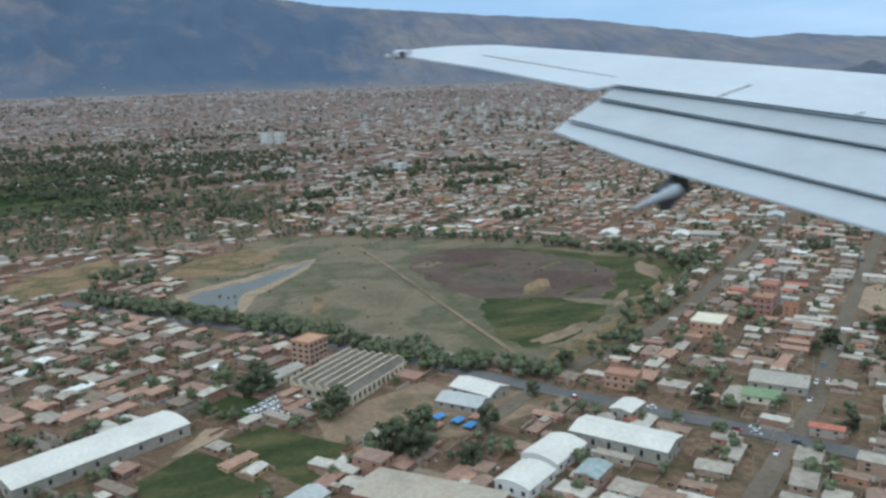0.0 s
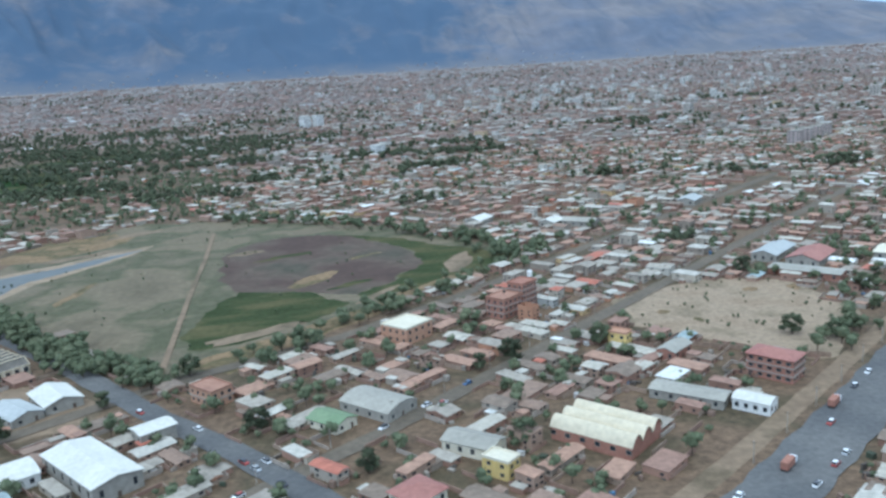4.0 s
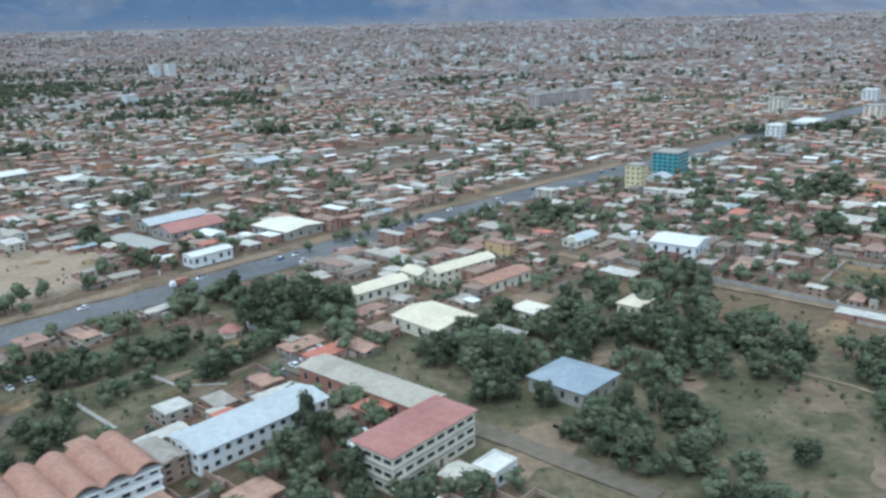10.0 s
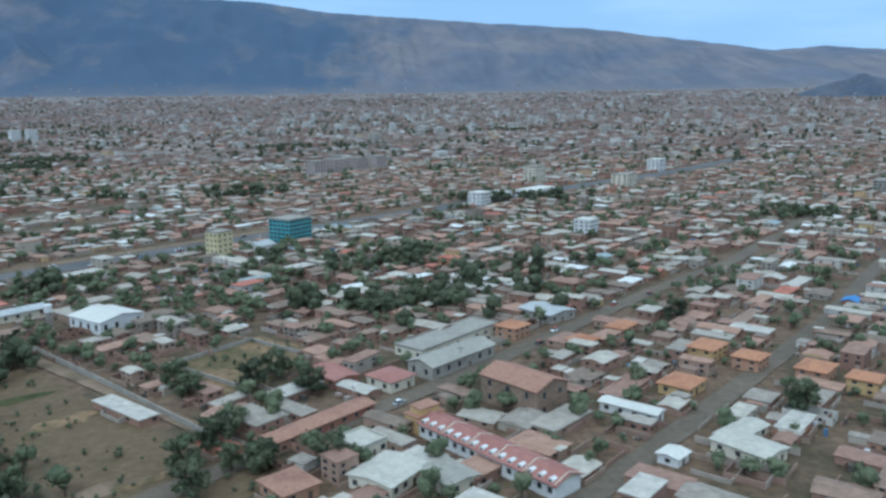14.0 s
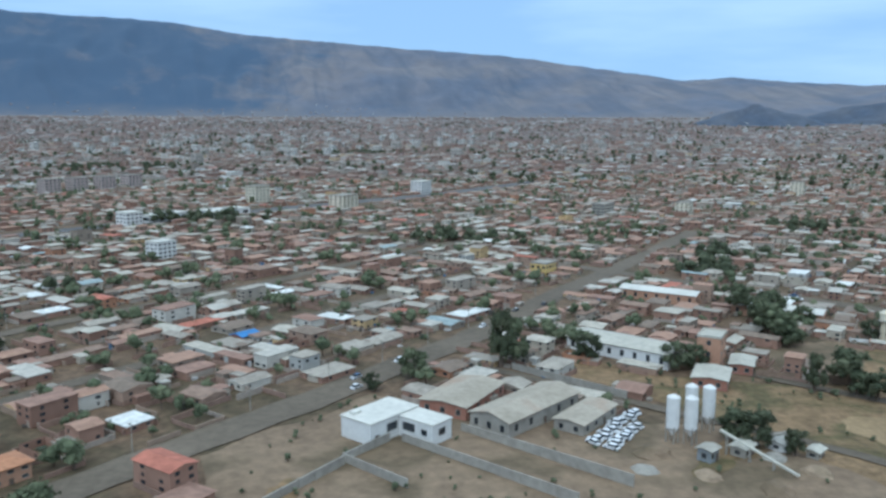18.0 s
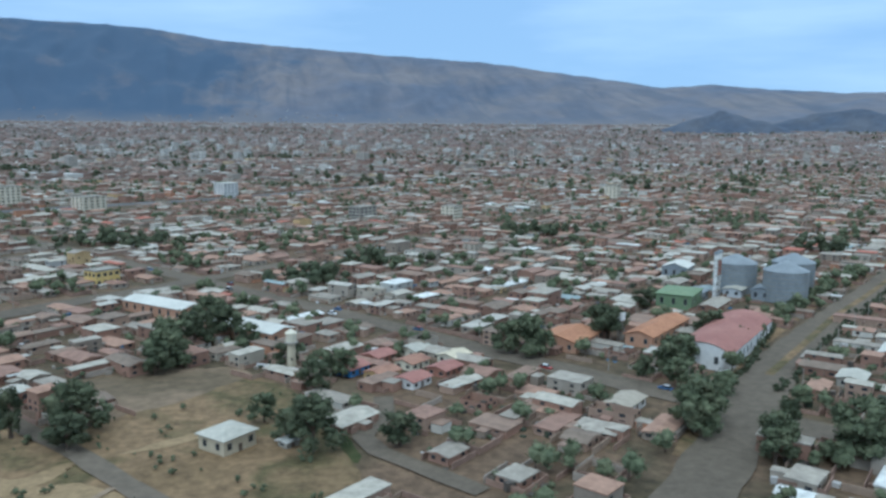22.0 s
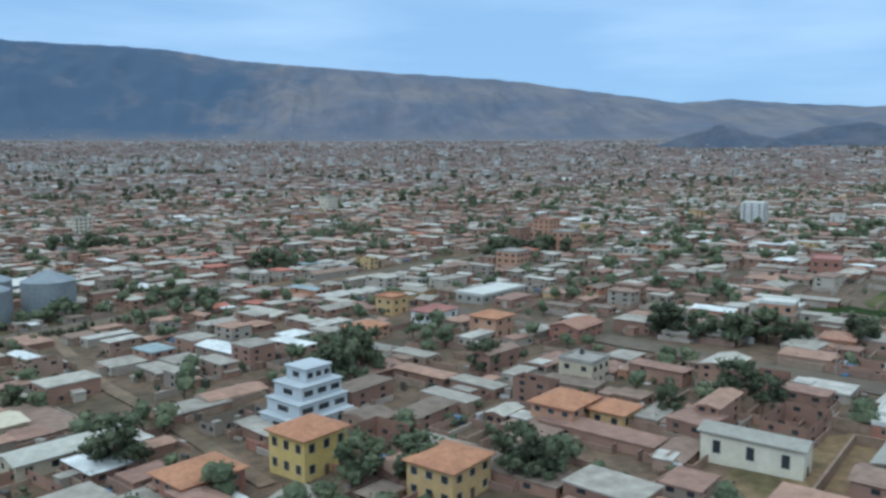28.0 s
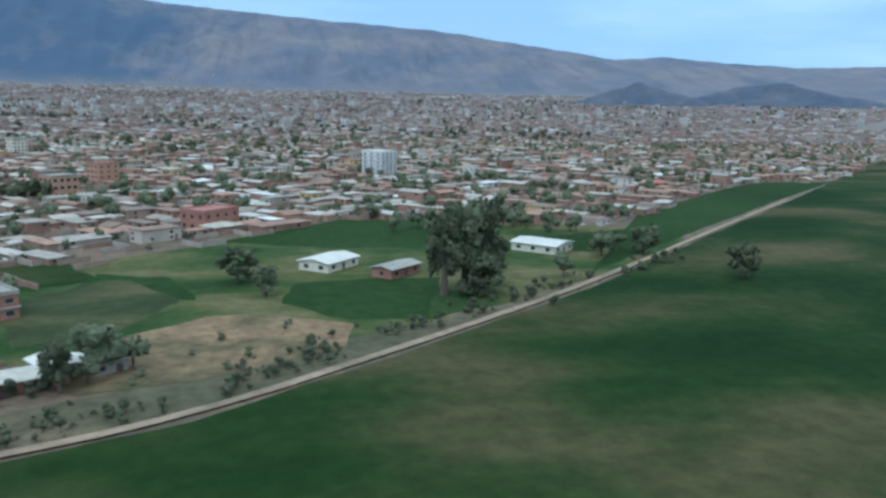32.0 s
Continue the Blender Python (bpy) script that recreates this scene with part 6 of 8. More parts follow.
child("gallery", stock(("gallery",), lambda: boxes(*[(-14.4, 14.4, -6.3, -5.62, z, z + 0.35) for z in (1.65, 3.45, 5.0)], bevel=0.03), M["white"]), root)

# terrace with white dormers
root = thing("red_terrace", "long terrace with a red roof and white dormers", "terrace house", 530.2, 114.2, 30)
claim(530.2, 114.2, 7, 38, 30)
part("wall", boxes((-2.7, 2.7, -16, 14, 0, 2.4)), M["white"], root)
rf = part("roof", gable_roof(30.2, 5.6, 1.0), M["red_roof"], root)
rf.matrix_basis = pose(0, -1, 2.42, 0, 0, 90)
dorm = stock(("dormer",), lambda: gable_walls(1.1, 0.9, 0.5, 0.25), M["white"])
for i in range(15):
    dd = child("dormer", dorm, root, (-2.1, -15 + i * 2.0, 2.5))
    child("window", window_mesh(0.5, 0.35), dd, (-0.56, 0, 0.1), -90)
    child("window", window_mesh(0.9, 0.9), root, (-2.7, -15 + i * 2.0, 0.9), -90)
    child("party_wall", stock(("party_wall",), lambda: prism([(-2.85, 0), (2.85, 0), (2.85, 0.22), (0, 1.24), (-2.85, 0.22)], -0.07, 0.07), M["cream"]), root, (0, -16 + i * 2.0, 2.42), 90) if i % 3 == 0 else None
eh = child("end_house", stock(("end_house",), lambda: boxes((-2.9, 2.9, 14.02, 17.6, 0, 3.0), (-2.0, 2.0, 14.4, 17.2, 3.2, 4.3)), M["ochre"]), root)
child("roof", stock(("end_roof",), lambda: boxes((-3.1, 3.1, 13.95, 17.8, 3.0, 3.2), (-2.2, 2.2, 14.2, 17.4, 4.3, 4.45)), M["tile"]), eh)

# stepped white house
root = thing("stepped_house", "white-blue four-storey house with stepped terraces", "house", 1007.6, 106.5, 40)
claim(1007.6, 106.5, 10, 8, 40)
for i, (w, d) in enumerate(((9.6, 7.6), (8.4, 6.6), (7.0, 5.6), (4.4, 4.0))):
    s = child("storey", stock(("storey", i), lambda: boxes((-w / 2, w / 2, -d / 2, d / 2, 0, 1.75), (-w / 2 - 0.2, w / 2 + 0.2, -d / 2 - 0.2, d / 2 + 0.2, 1.75, 1.95), bevel=0.04), M["blue_plaster"]), root, (0.4 * i, 0.3 * i, i * 1.95))
    for k in range(3):
        child("window", window_mesh(w / 4.5, 0.8), s, (-w / 2 + (k + 0.5) * w / 3, -d / 2, 0.5))
    child("window", window_mesh(d / 3, 0.8), s, (-w / 2, 0, 0.5), -90)


def cylinder(r, z0, z1, n=20, r2=None, x=0, y=0, bm=None):
    bm = bm or bmesh.new()
    bmesh.ops.create_cone(bm, cap_ends=True, segments=n, radius1=r, radius2=r if r2 is None else r2, depth=z1 - z0, matrix=Matrix.Translation((x, y, (z0 + z1) / 2)))
    return bm


# grain silos
silo_m = stock(("silo_drum",), lambda: cylinder(6, 0, 8.6, 36), M["steel"])
cone_m = stock(("silo_roof",), lambda: cylinder(6.15, 8.6, 11.0, 36, 0.7), M["steel"])
hoop_m = stock(("hoop",), lambda: cylinder(6.06, -0.06, 0.06, 36), M["concrete"])
for x, y in ((933.8, 177.5), (945, 189.4), (928.5, 192)):
    root = thing("grain_silo", "corrugated steel grain silo with a conical roof", "silo", x, y, 0, "grain silos")
    claim(x, y, 12, 12, 0)
    child("drum", silo_m, root)
    child("conical_roof", cone_m, root)
    for i in range(7):
        child("hoop", hoop_m, root, (0, 0, 1.1 + i * 1.15))
root = thing("silo_tower", "twin white elevator shafts with a dark bin between them", "tower", 918, 185, 42)
claim(918, 185, 7, 5, 42)
for sx in (-1.9, 1.9):
    shaft = child("shaft", stock(("elevator_shaft",), lambda: boxes((-0.45, 0.45, -0.45, 0.45, 0, 12.6)), M["white"]), root, (sx, 0, 0))
    child("head", stock(("elevator_head",), lambda: boxes((-0.6, 0.6, -0.55, 0.55, 12.6, 13.5), bevel=0.08), M["steel"]), shaft)
for i in range(5):
    child("platform", stock(("tower_deck",), lambda: boxes((-2.6, 2.6, -0.75, 0.75, -0.07, 0.07)), M["concrete"]), root, (0, 0, 2.2 * (i + 1)))
child("bin", stock(("elevator_bin",), lambda: boxes((-1.4, 1.4, -0.7, 0.7, 6.7, 10.9)), M["brick"]), root)
child("chute", stock(("chute",), lambda: prism([(-0.2, 0.0), (0.2, 0.0), (0.2, 0.35), (-0.2, 0.35)], 0, 9), M["steel"]), root).matrix_basis = pose(2.0, 0, 11.6, 0, 22, 18)
building("silo_shed", "low steel intake shed beside the elevator", "shed", 910, 184, 9, 6, 2.4, "gable", "steel", "steel", 42, 1, 3, 2, rise=0.6)
building("silo_shed", "pale sheet-roofed store of the grain works", "shed", 925, 186.5, 8, 5, 2.2, "gable", "blue_plaster", "zinc_pale", 42, 1, 3, 2, rise=0.5)
# cement silos on legs
for x, y in ((711.6, 106.4), (714.2, 105.2), (717.6, 110.4), (720.2, 109.2)):
    root = thing("cement_silo", "white cement silo on steel legs", "silo", x, y, 30, "cement silos")
    claim(x, y, 3, 3, 30)
    child("drum", stock(("cement_drum",), lambda: cylinder(1.05, 2.6, 7.6, 18), M["white"]), root)
    child("hopper", stock(("cement_hopper",), lambda: cylinder(0.3, 1.3, 2.6, 18, 1.05), M["white"]), root)
    child("cap", stock(("cement_cap",), lambda: cylinder(1.05, 7.6, 8.0, 18, 0.4), M["white"]), root)
    for sx in (-0.7, 0.7):
        for sy in (-0.7, 0.7):
            child("leg", stock(("silo_leg",), lambda: boxes((-0.08, 0.08, -0.08, 0.08, 0, 2.9)), M["concrete"]), root, (sx, sy, 0))
root = thing("conveyor", "slanted conveyor belt at the cement works", "conveyor", 722, 103.5, -35)
child("belt", stock(("belt",), lambda: prism([(-0.5, 0.0), (0.5, 0.0), (0.5, 0.3), (-0.5, 0.3)], 0, 9), M["zinc"]), root).matrix_basis = pose(0, 0, 0.3, 0, -18, 0)
for i in range(3):
    child("trestle", stock(("trestle", i), lambda: boxes((-0.1, 0.1, -0.45, -0.3, 0, 0.7 + i * 0.97), (-0.1, 0.1, 0.3, 0.45, 0, 0.7 + i * 0.97)), M["concrete"]), root, (1.5 + i * 3, 0, 0))
root = thing("conveyor", "long thin conveyor leading down from the silos", "conveyor", 716.8, 101, -62)
child("belt", stock(("long_belt",), lambda: prism([(-0.28, 0.0), (0.28, 0.0), (0.28, 0.25), (-0.28, 0.25)], 0, 13), M["zinc_pale"]), root).matrix_basis = pose(0, 0, 3.6, 0, 15, 0)
for i in range(3):
    child("trestle", stock(("long_trestle", i), lambda: boxes((-0.08, 0.08, -0.3, -0.2, 0, 3.2 - i * 1.0), (-0.08, 0.08, 0.2, 0.3, 0, 3.2 - i * 1.0)), M["concrete"]), root, (1.2 + i * 3.8, 0, 0))


def heap_mesh(seed, r, h):
    bm = bmesh.new()
    bmesh.ops.create_uvsphere(bm, u_segments=18, v_segments=8, radius=1)
    for v in bm.verts:
        k = 1 + 0.25 * noise.noise(v.co * 1.7 + Vector((seed, 0, 0)))
        rad = math.hypot(v.co.x, v.co.y)
        v.co = Vector((v.co.x * r * k, v.co.y * r * k * 0.8, max(-0.1, h * (1 - rad * rad * 0.95) * k) if v.co.z > 0 else -0.1))
    return bm


for i, (x, y, r, mt) in enumerate(((706.3, 103.1, 3.4, "dirt"), (724.1, 96.9, 2.2, "concrete"), (717.1, 87.5, 3.0, "dirt"), (710, 94, 2.4, "drylot"), (727, 91, 2.6, "drylot"), (702, 98, 2.2, "concrete"))):
    root = thing("gravel_heap", "heap of " + {"dirt": "brown earth", "concrete": "grey gravel", "drylot": "pale sand"}[mt] + " at the cement works", "heap", x, y, 30 * i, "gravel heaps")
    child("mound", stock(("heap", i), lambda: heap_mesh(i * 3.1, r, r * 0.42), M[mt]), root)
for x, y, w, d, h, wl_, tp in ((720, 99.5, 3.4, 2.4, 1.6, "concrete", "zinc_pale"), (727.5, 100, 3, 2.6, 1.4, "white", "white_roof"), (713.4, 99, 2.6, 2.2, 2.0, "steel", "zinc"), (731, 96, 2.6, 1.8, 1.3, "concrete", "zinc_pale")):
    building("works_cabin", "small cabin among the cement works' machines", "cabin", x, y, w, d, h, "gable", wl_, tp, 30, 1, 2, 1, rise=0.25)
building("blue_tent", "bright blue tarpaulin roof over a yard", "shed", 647, 184.7, 5, 3.6, 1.3, "gable", "brick", "blue", 40, 1, 2, 1, rise=0.5)
# water towers
for x, y, hgt, mt, text in ((870.5, 150.5, 6.4, "white", "white water tank on a lattice stand"), (441, 208.5, 6.2, "white", "white concrete pillar sign"), (207, 262, 6.5, "white", "white ball-topped water tower by the field"), (424, 212, 5, "cream", "slim cream brick chimney stack")):
    root = thing("water_tower", text, "tower", x, y, 40)
    claim(x, y, 2, 2, 40)
    for sx in (-0.5, 0.5):
        for sy in (-0.5, 0.5):
            child("leg", stock(("wt_leg", hgt), lambda: boxes((-0.12, 0.12, -0.12, 0.12, 0, hgt - 1.8)), M["concrete"]), root, (sx, sy, 0))
    child("tank", stock(("wt_tank", hgt, mt), lambda: cylinder(0.95, hgt - 1.8, hgt, 14), M[mt]), root)
    child("cap", stock(("wt_cap", hgt, mt), lambda: cylinder(1.05, hgt, hgt + 0.3, 14, 0.3), M[mt]), root)

# old water tower on a round brick shaft
root = thing("water_tower", "tall cream water tower on a round brick shaft", "tower", 795.6, 145.4, 0)
claim(795.6, 145.4, 3, 3, 0)
child("shaft", stock(("tall_shaft",), lambda: cylinder(1.0, 0, 5.6, 18, 0.78), M["tan_plaster"]), root, label="weathered tan brick shaft")
child("gallery", stock(("tall_gallery",), lambda: cylinder(1.35, 5.6, 5.85, 18), M["concrete"]), root)
child("tank", stock(("tall_tank",), lambda: cylinder(1.05, 5.85, 7.7, 18, 1.15), M["cream"]), root, label="cream plastered tank")
child("cap", stock(("tall_cap",), lambda: cylinder(1.3, 7.7, 8.4, 18, 0.25), M["cream"]), root)
for i in range(4):
    child("window", stock(("tall_window",), lambda: boxes((-0.18, 0.18, -0.05, 0.05, 0, 0.6)), M["window"]), root, (0.97 * math.cos(i * math.pi / 2), 0.97 * math.sin(i * math.pi / 2), 2.2), 90 + 90 * i)

# walls round yards and lots
def yard_wall(x, y, w, d, ang, mt, text, h=1.3):
    root = thing("yard_wall", text, "wall", x, y, ang)
    for a, b, c, e in ((-w / 2, w / 2, -d / 2, -d / 2 + 0.18), (-w / 2, w / 2, d / 2 - 0.18, d / 2), (-w / 2, -w / 2 + 0.18, -d / 2 + 0.18, d / 2 - 0.18), (w / 2 - 0.18, w / 2, -d / 2 + 0.18, d / 2 - 0.18)):
        bm = boxes((a, b, c, e, -0.6, h), (a - 0.05, b + 0.05, c - 0.05, e + 0.05, h, h + 0.1))
        part("wall_side", bm, M[mt], root)


yard_wall(490, 171, 22, 22, 42, "concrete", "pale wall round a dry lot", 0.8)
claim(1115.6, 90, 14.2, 21.6, 34)
yard_wall(1115.6, 90, 14.2, 21.6, 34, "adobe", "tan adobe wall round a farmyard")
yard_wall(1068, 74, 20, 12, 42, "adobe", "tan brick wall round an empty yard")


def long_wall(x0, y0, x1, y1, mt, text, h=1.2):
    root = thing("boundary_wall", text, "wall", x0, y0, math.degrees(math.atan2(y1 - y0, x1 - x0)))
    n = max(1, round(math.hypot(x1 - x0, y1 - y0) / 3.2))
    st = math.hypot(x1 - x0, y1 - y0) / n
    for i in range(n):
        child("wall_panel", stock(("wall_panel", round(st, 2), h, mt), lambda: boxes((0.1, st - 0.1, -0.07, 0.07, -0.8, h), (0.1, st - 0.1, -0.11, 0.11, h, h + 0.08)), M[mt]), root, (i * st, 0, 0))
        child("pier", stock(("pier", h, mt), lambda: boxes((-0.1, 0.1, -0.14, 0.14, -0.8, h + 0.15)), M[mt]), root, (i * st, 0, 0))


long_wall(699.3, 148.4, 714.1, 126.4, "concrete", "pale concrete wall beside the dry field")
long_wall(669.8, 117, 688.2, 91, "concrete", "grey wall between two works yards")
long_wall(680, 119, 698, 94.3, "concrete", "grey wall along the works yard")
long_wall(659.8, 111.6, 667.2, 100.7, "concrete", "low grey yard wall by the road")
long_wall(659.8, 111.6, 668, 118, "concrete", "low grey yard wall by the depot")
long_wall(648, 100, 660, 111, "concrete", "low grey wall along an open yard")
long_wall(789, 149, 803, 139, "white", "whitewashed low wall beside the lot", 0.7)
long_wall(748, 132, 764, 124, "adobe", "tan wall at the field's edge")
long_wall(461.2, 165.5, 434, 201, "concrete", "pale retaining wall along the dry river")
long_wall(461.2, 165.5, 486, 132, "concrete", "pale retaining wall along the dry river")
long_wall(222, 200, 262, 175, "adobe", "tan wall along the dry lot")
long_wall(338, 170.5, 357, 151, "white", "white wall beside the college road")
long_wall(262, 133, 290, 157, "concrete", "low wall between avenue and park")
long_wall(1078, 84, 1064, 106, "adobe", "tan adobe wall along the edge road")
long_wall(-22, 206, 10, 236, "concrete", "grey wall behind the works")
long_wall(1000, 98, 1014, 84, "brick", "brick wall round the villas")

# utility poles along the streets
pole_m = stock(("post",), lambda: cylinder(0.09, 0, 4.6, 8, 0.06), M["concrete"])
arm_m = stock(("crossarm",), lambda: boxes((-0.6, 0.6, -0.05, 0.05, 4.2, 4.32)), M["bark"])
for line, off, step in (([(104, 127), (147, 160), (215, 221), (300, 296)], 3.2, 16), ([(495, 123), (531, 150), (600, 209)], 3.2, 15), ([(624, 112), (659, 140), (696, 172), (741, 217)], 5, 16), ([(787, 221), (811, 188), (839, 147), (868, 108)], 5, 14),
                        ([(872, 106), (892, 126), (930, 155), (1000, 213)], -6.5, 15), ([(1080, 120), (1100, 90)], 4, 14), ([(215, 119), (253, 149), (291, 180), (332, 212), (394, 265)], 7.6, 15)):
    for (x0, y0), (x1, y1) in zip(line, line[1:]):
        d = math.hypot(x1 - x0, y1 - y0)
        for i in range(max(1, int(d / step))):
            k = (i + 0.5) / max(1, int(d / step))
            x, y = x0 + (x1 - x0) * k - (y1 - y0) / d * off, y0 + (y1 - y0) * k + (x1 - x0) / d * off
            root = thing("utility_pole", "grey concrete utility pole with a crossarm", "pole", x, y, math.degrees(math.atan2(y1 - y0, x1 - x0)) + 90, "utility poles")
            child("post", pole_m, root)
            child("crossarm", arm_m, root)

# ---- trees ----
def crown_arrays(seed, lobes, cards, size=0.2, sub=1, spread=0.36):
    """A crown of unit height and width: noisy lobes with loose leaf sprays round them."""
    r = np.random.default_rng(seed)
    bm = bmesh.new()
    bmesh.ops.create_icosphere(bm, subdivisions=sub, radius=1)
    ico = np.array([v.co for v in bm.verts])
    tri = np.array([[v.index for v in f.verts] for f in bm.faces])
    bm.free()
    vs, ts, n = [], [], 0
    mids = []
    for k in range(lobes):
        a, rad = r.uniform(0, 6.28), r.uniform(0.0, spread) if k else 0
        mid = np.array([rad * math.cos(a), rad * math.sin(a), r.uniform(0.24, 0.72)])
        big = (r.uniform(0.2, 0.32) if lobes < 12 else r.uniform(0.13, 0.23)) if lobes > 1 else 0.45
        mids.append((mid, big))
        rough = 1 + 0.34 * (r.random(len(ico)) - 0.5)
        vs.append(ico * big * rough[:, None] * (1, 1, 0.85) + mid)
        ts.append(tri + n)
        n += len(ico)
    for k in range(cards):
        mid, big = mids[r.integers(len(mids))]
        d = r.normal(size=3)
        d /= np.linalg.norm(d)
        c = mid + d * big * r.uniform(0.85, 1.3) * (1, 1, 0.85)
        p, q = np.cross(d, r.normal(size=3)), r.normal(size=3)
        p /= np.linalg.norm(p)
        q /= np.linalg.norm(q)
        s = size * r.uniform(0.5, 1.1) * 0.5
        vs.append(np.array([c + p * s, c + q * s, c - p * s * 0.9 + d * s * 0.5]))
        ts.append(np.array([[n, n + 1, n + 2]]))
        n += 3
    return np.concatenate(vs), np.concatenate(ts)


def leaf_mesh(seed, w, h, lobes, cards):
    """A crown of unit size filled out by leaf sprays: small dark cores inside, an uneven open outline outside."""
    r = np.random.default_rng(seed)
    mids = []
    for k in range(lobes):
        a, up = r.uniform(0, 6.28), r.uniform(0.16, 0.84)
        wide = 0.40 * math.sin(math.pi * min(1, 0.25 + 0.72 * up)) ** 0.7
        rad = wide * math.sqrt(r.random())
        mids.append((np.array([rad * math.cos(a), rad * math.sin(a), up]), r.uniform(0.09, 0.19)))
    bm = bmesh.new()
    bmesh.ops.create_icosphere(bm, subdivisions=1, radius=1)
    ico, tri = np.array([v.co for v in bm.verts]), np.array([[v.index for v in f.verts] for f in bm.faces])
    bm.free()
    vs, ts, n = [], [], 0
    for mid, big in mids:
        vs.append(ico * big * 0.72 * (1 + 0.4 * (r.random(len(ico)) - 0.5))[:, None] + mid)
        ts.append(tri + n)
        n += len(ico)
    d = r.normal(size=(cards, 3))
    d /= np.linalg.norm(d, axis=1)[:, None]
    pick = r.integers(0, len(mids), cards)
    c = np.array([m[0] for m in mids])[pick] + d * (np.array([m[1] for m in mids])[pick] * r.uniform(0.6, 1.2, cards))[:, None] * (1, 1, 0.85)
    p, q = r.normal(size=(cards, 3)), r.normal(size=(cards, 3))
    size = 0.056 * r.uniform(0.5, 1.2, cards)[:, None]
    p, q = p / np.linalg.norm(p, axis=1)[:, None] * size, q / np.linalg.norm(q, axis=1)[:, None] * size
    vs.append(np.stack([c + p, c + q, c - p * 0.8 - q * 0.5], 1).reshape(-1, 3))
    ts.append(n + np.arange(cards * 3).reshape(-1, 3))
    return mesh_from("crown", np.concatenate(vs) * (w, w, h), [(np.concatenate(ts), 0)], [M["foliage"]])


def trunk_mesh(h, r0):
    bm = cylinder(r0, 0, h, 7, r0 * 0.5)
    for a in range(3):
        m = Matrix.Translation((0, 0, h * 0.75)) @ Euler((radians(38), 0, radians(120 * a + 20))).to_matrix().to_4x4() @ Matrix.Translation((0, 0, h * 0.3))
        bmesh.ops.create_cone(bm, cap_ends=True, segments=5, radius1=r0 * 0.45, radius2=r0 * 0.15, depth=h * 0.6, matrix=m)
    me = bpy.data.meshes.new("trunk")
    bm.to_mesh(me)
    bm.free()
    me.materials.append(M["bark"])
    return me


TREE_KINDS = [(5.2, 4.4, 1.4), (4.2, 4.2, 1.2), (6.4, 5.2, 1.6), (3.4, 3.2, 0.9), (4.6, 7.4, 1.8), (7.6, 6.6, 1.9), (2.6, 5.8, 1.0)]
tree_meshes = [(leaf_mesh(11 + k, w, h, 20 if h < 6 else 26, 1300), trunk_mesh(t * 0.5 + h * 0.35, 0.05 * h), t) for k, (w, h, t) in enumerate(TREE_KINDS)]


def tree(x, y, k, group="trees between the houses", s=1.0):
    root = thing("tree", ("spreading dusty green tree", "round dark green tree", "broad leafy dark green tree", "small dusty shrub tree", "tall dark eucalyptus tree", "great spreading dark tree", "slim upright green tree")[k], "tree", x, y, rng.uniform(0, 360), group)
    child("trunk", tree_meshes[k][1], root)
    child("crown", tree_meshes[k][0], root, (0, 0, tree_meshes[k][2] * 0.22))
    root.scale = (s, s, s * rng.uniform(0.9, 1.1))
    return root


# lone trees that stand out: kind, x, y
LONE = [(2, 678, 147), (3, 669, 142), (2, 722, 104), (4, 753, 121), (2, 770, 148), (5, 776, 166), (5, 772, 158), (2, 787, 163), (2, 737, 139), (1, 728, 97), (2, 717, 149), (1, 760, 117),
        (2, 866, 119), (2, 857, 98), (5, 868, 152), (2, 848, 143), (1, 862, 124), (1, 878, 131), (5, 948, 114), (1, 935, 109), (2, 939, 112), (1, 964, 117), (2, 920, 111), (5, 943, 104), (2, 890, 176)]
LONE2 = [(2, 1103, 131), (1, 1158, 137), (2, 1232, 168), (2, 1238, 141), (1, 1136, 93), (2, 1084, 136), (2, 1080, 141), (2, 1076, 145), (5, 1012, 120), (2, 1037, 127), (1, 1055, 99),
         (2, 1019, 84), (2, 177, 148), (2, 122, 171), (1, 145, 145), (2, 185, 196), (1, 176, 192), (2, 211, 201), (2, 263, 194), (2, 272, 188), (1, 279, 191), (2, 305, 224), (1, 315, 233), (2, 283, 258)]
LONE3 = [(5, 38, 174), (5, 46, 178), (2, 53, 160), (5, 42, 168), (5, 11.5, 221), (2, 8, 226), (5, 29, 200), (2, 101, 211), (1, 83, 194), (2, 64, 178), (5, 344, 178), (4, 349, 172), (5, 354, 174), (4, 340, 182), (4, 360, 174), (4, 334, 187), (4, 338, 168), (4, 342, 170), (4, 346, 171), (4, 349, 175), (4, 353, 177), (4, 341, 174), (4, 345, 177),
         (5, 782, 171), (2, 772, 153), (2, 795, 148), (2, 799, 131), (5, 797, 106), (2, 810, 105), (2, 1154, 148), (2, 588, 120), (5, 621, 94), (2, 595, 181), (2, 984, 189), (5, 762, 121), (2, 762, 114), (5, 772, 151), (5, 779, 178), (2, 724, 101), (2, 733, 140), (2, 801, 140), (2, 805, 138.5), (2, 485.9, 111), (2, 487.8, 125.9), (2, 506.1, 115.8), (2, 481.1, 150), (2, 492.8, 153.5), (2, 490, 132.2), (2, 503.6, 148),
         (1, 491, 118), (2, 484, 119), (2, 478, 157), (2, 497, 160)]
for k, x, y in LONE + LONE2 + LONE3:
    tree(x, y, k, "lone trees", 1.3 if k == 5 else 1.1)
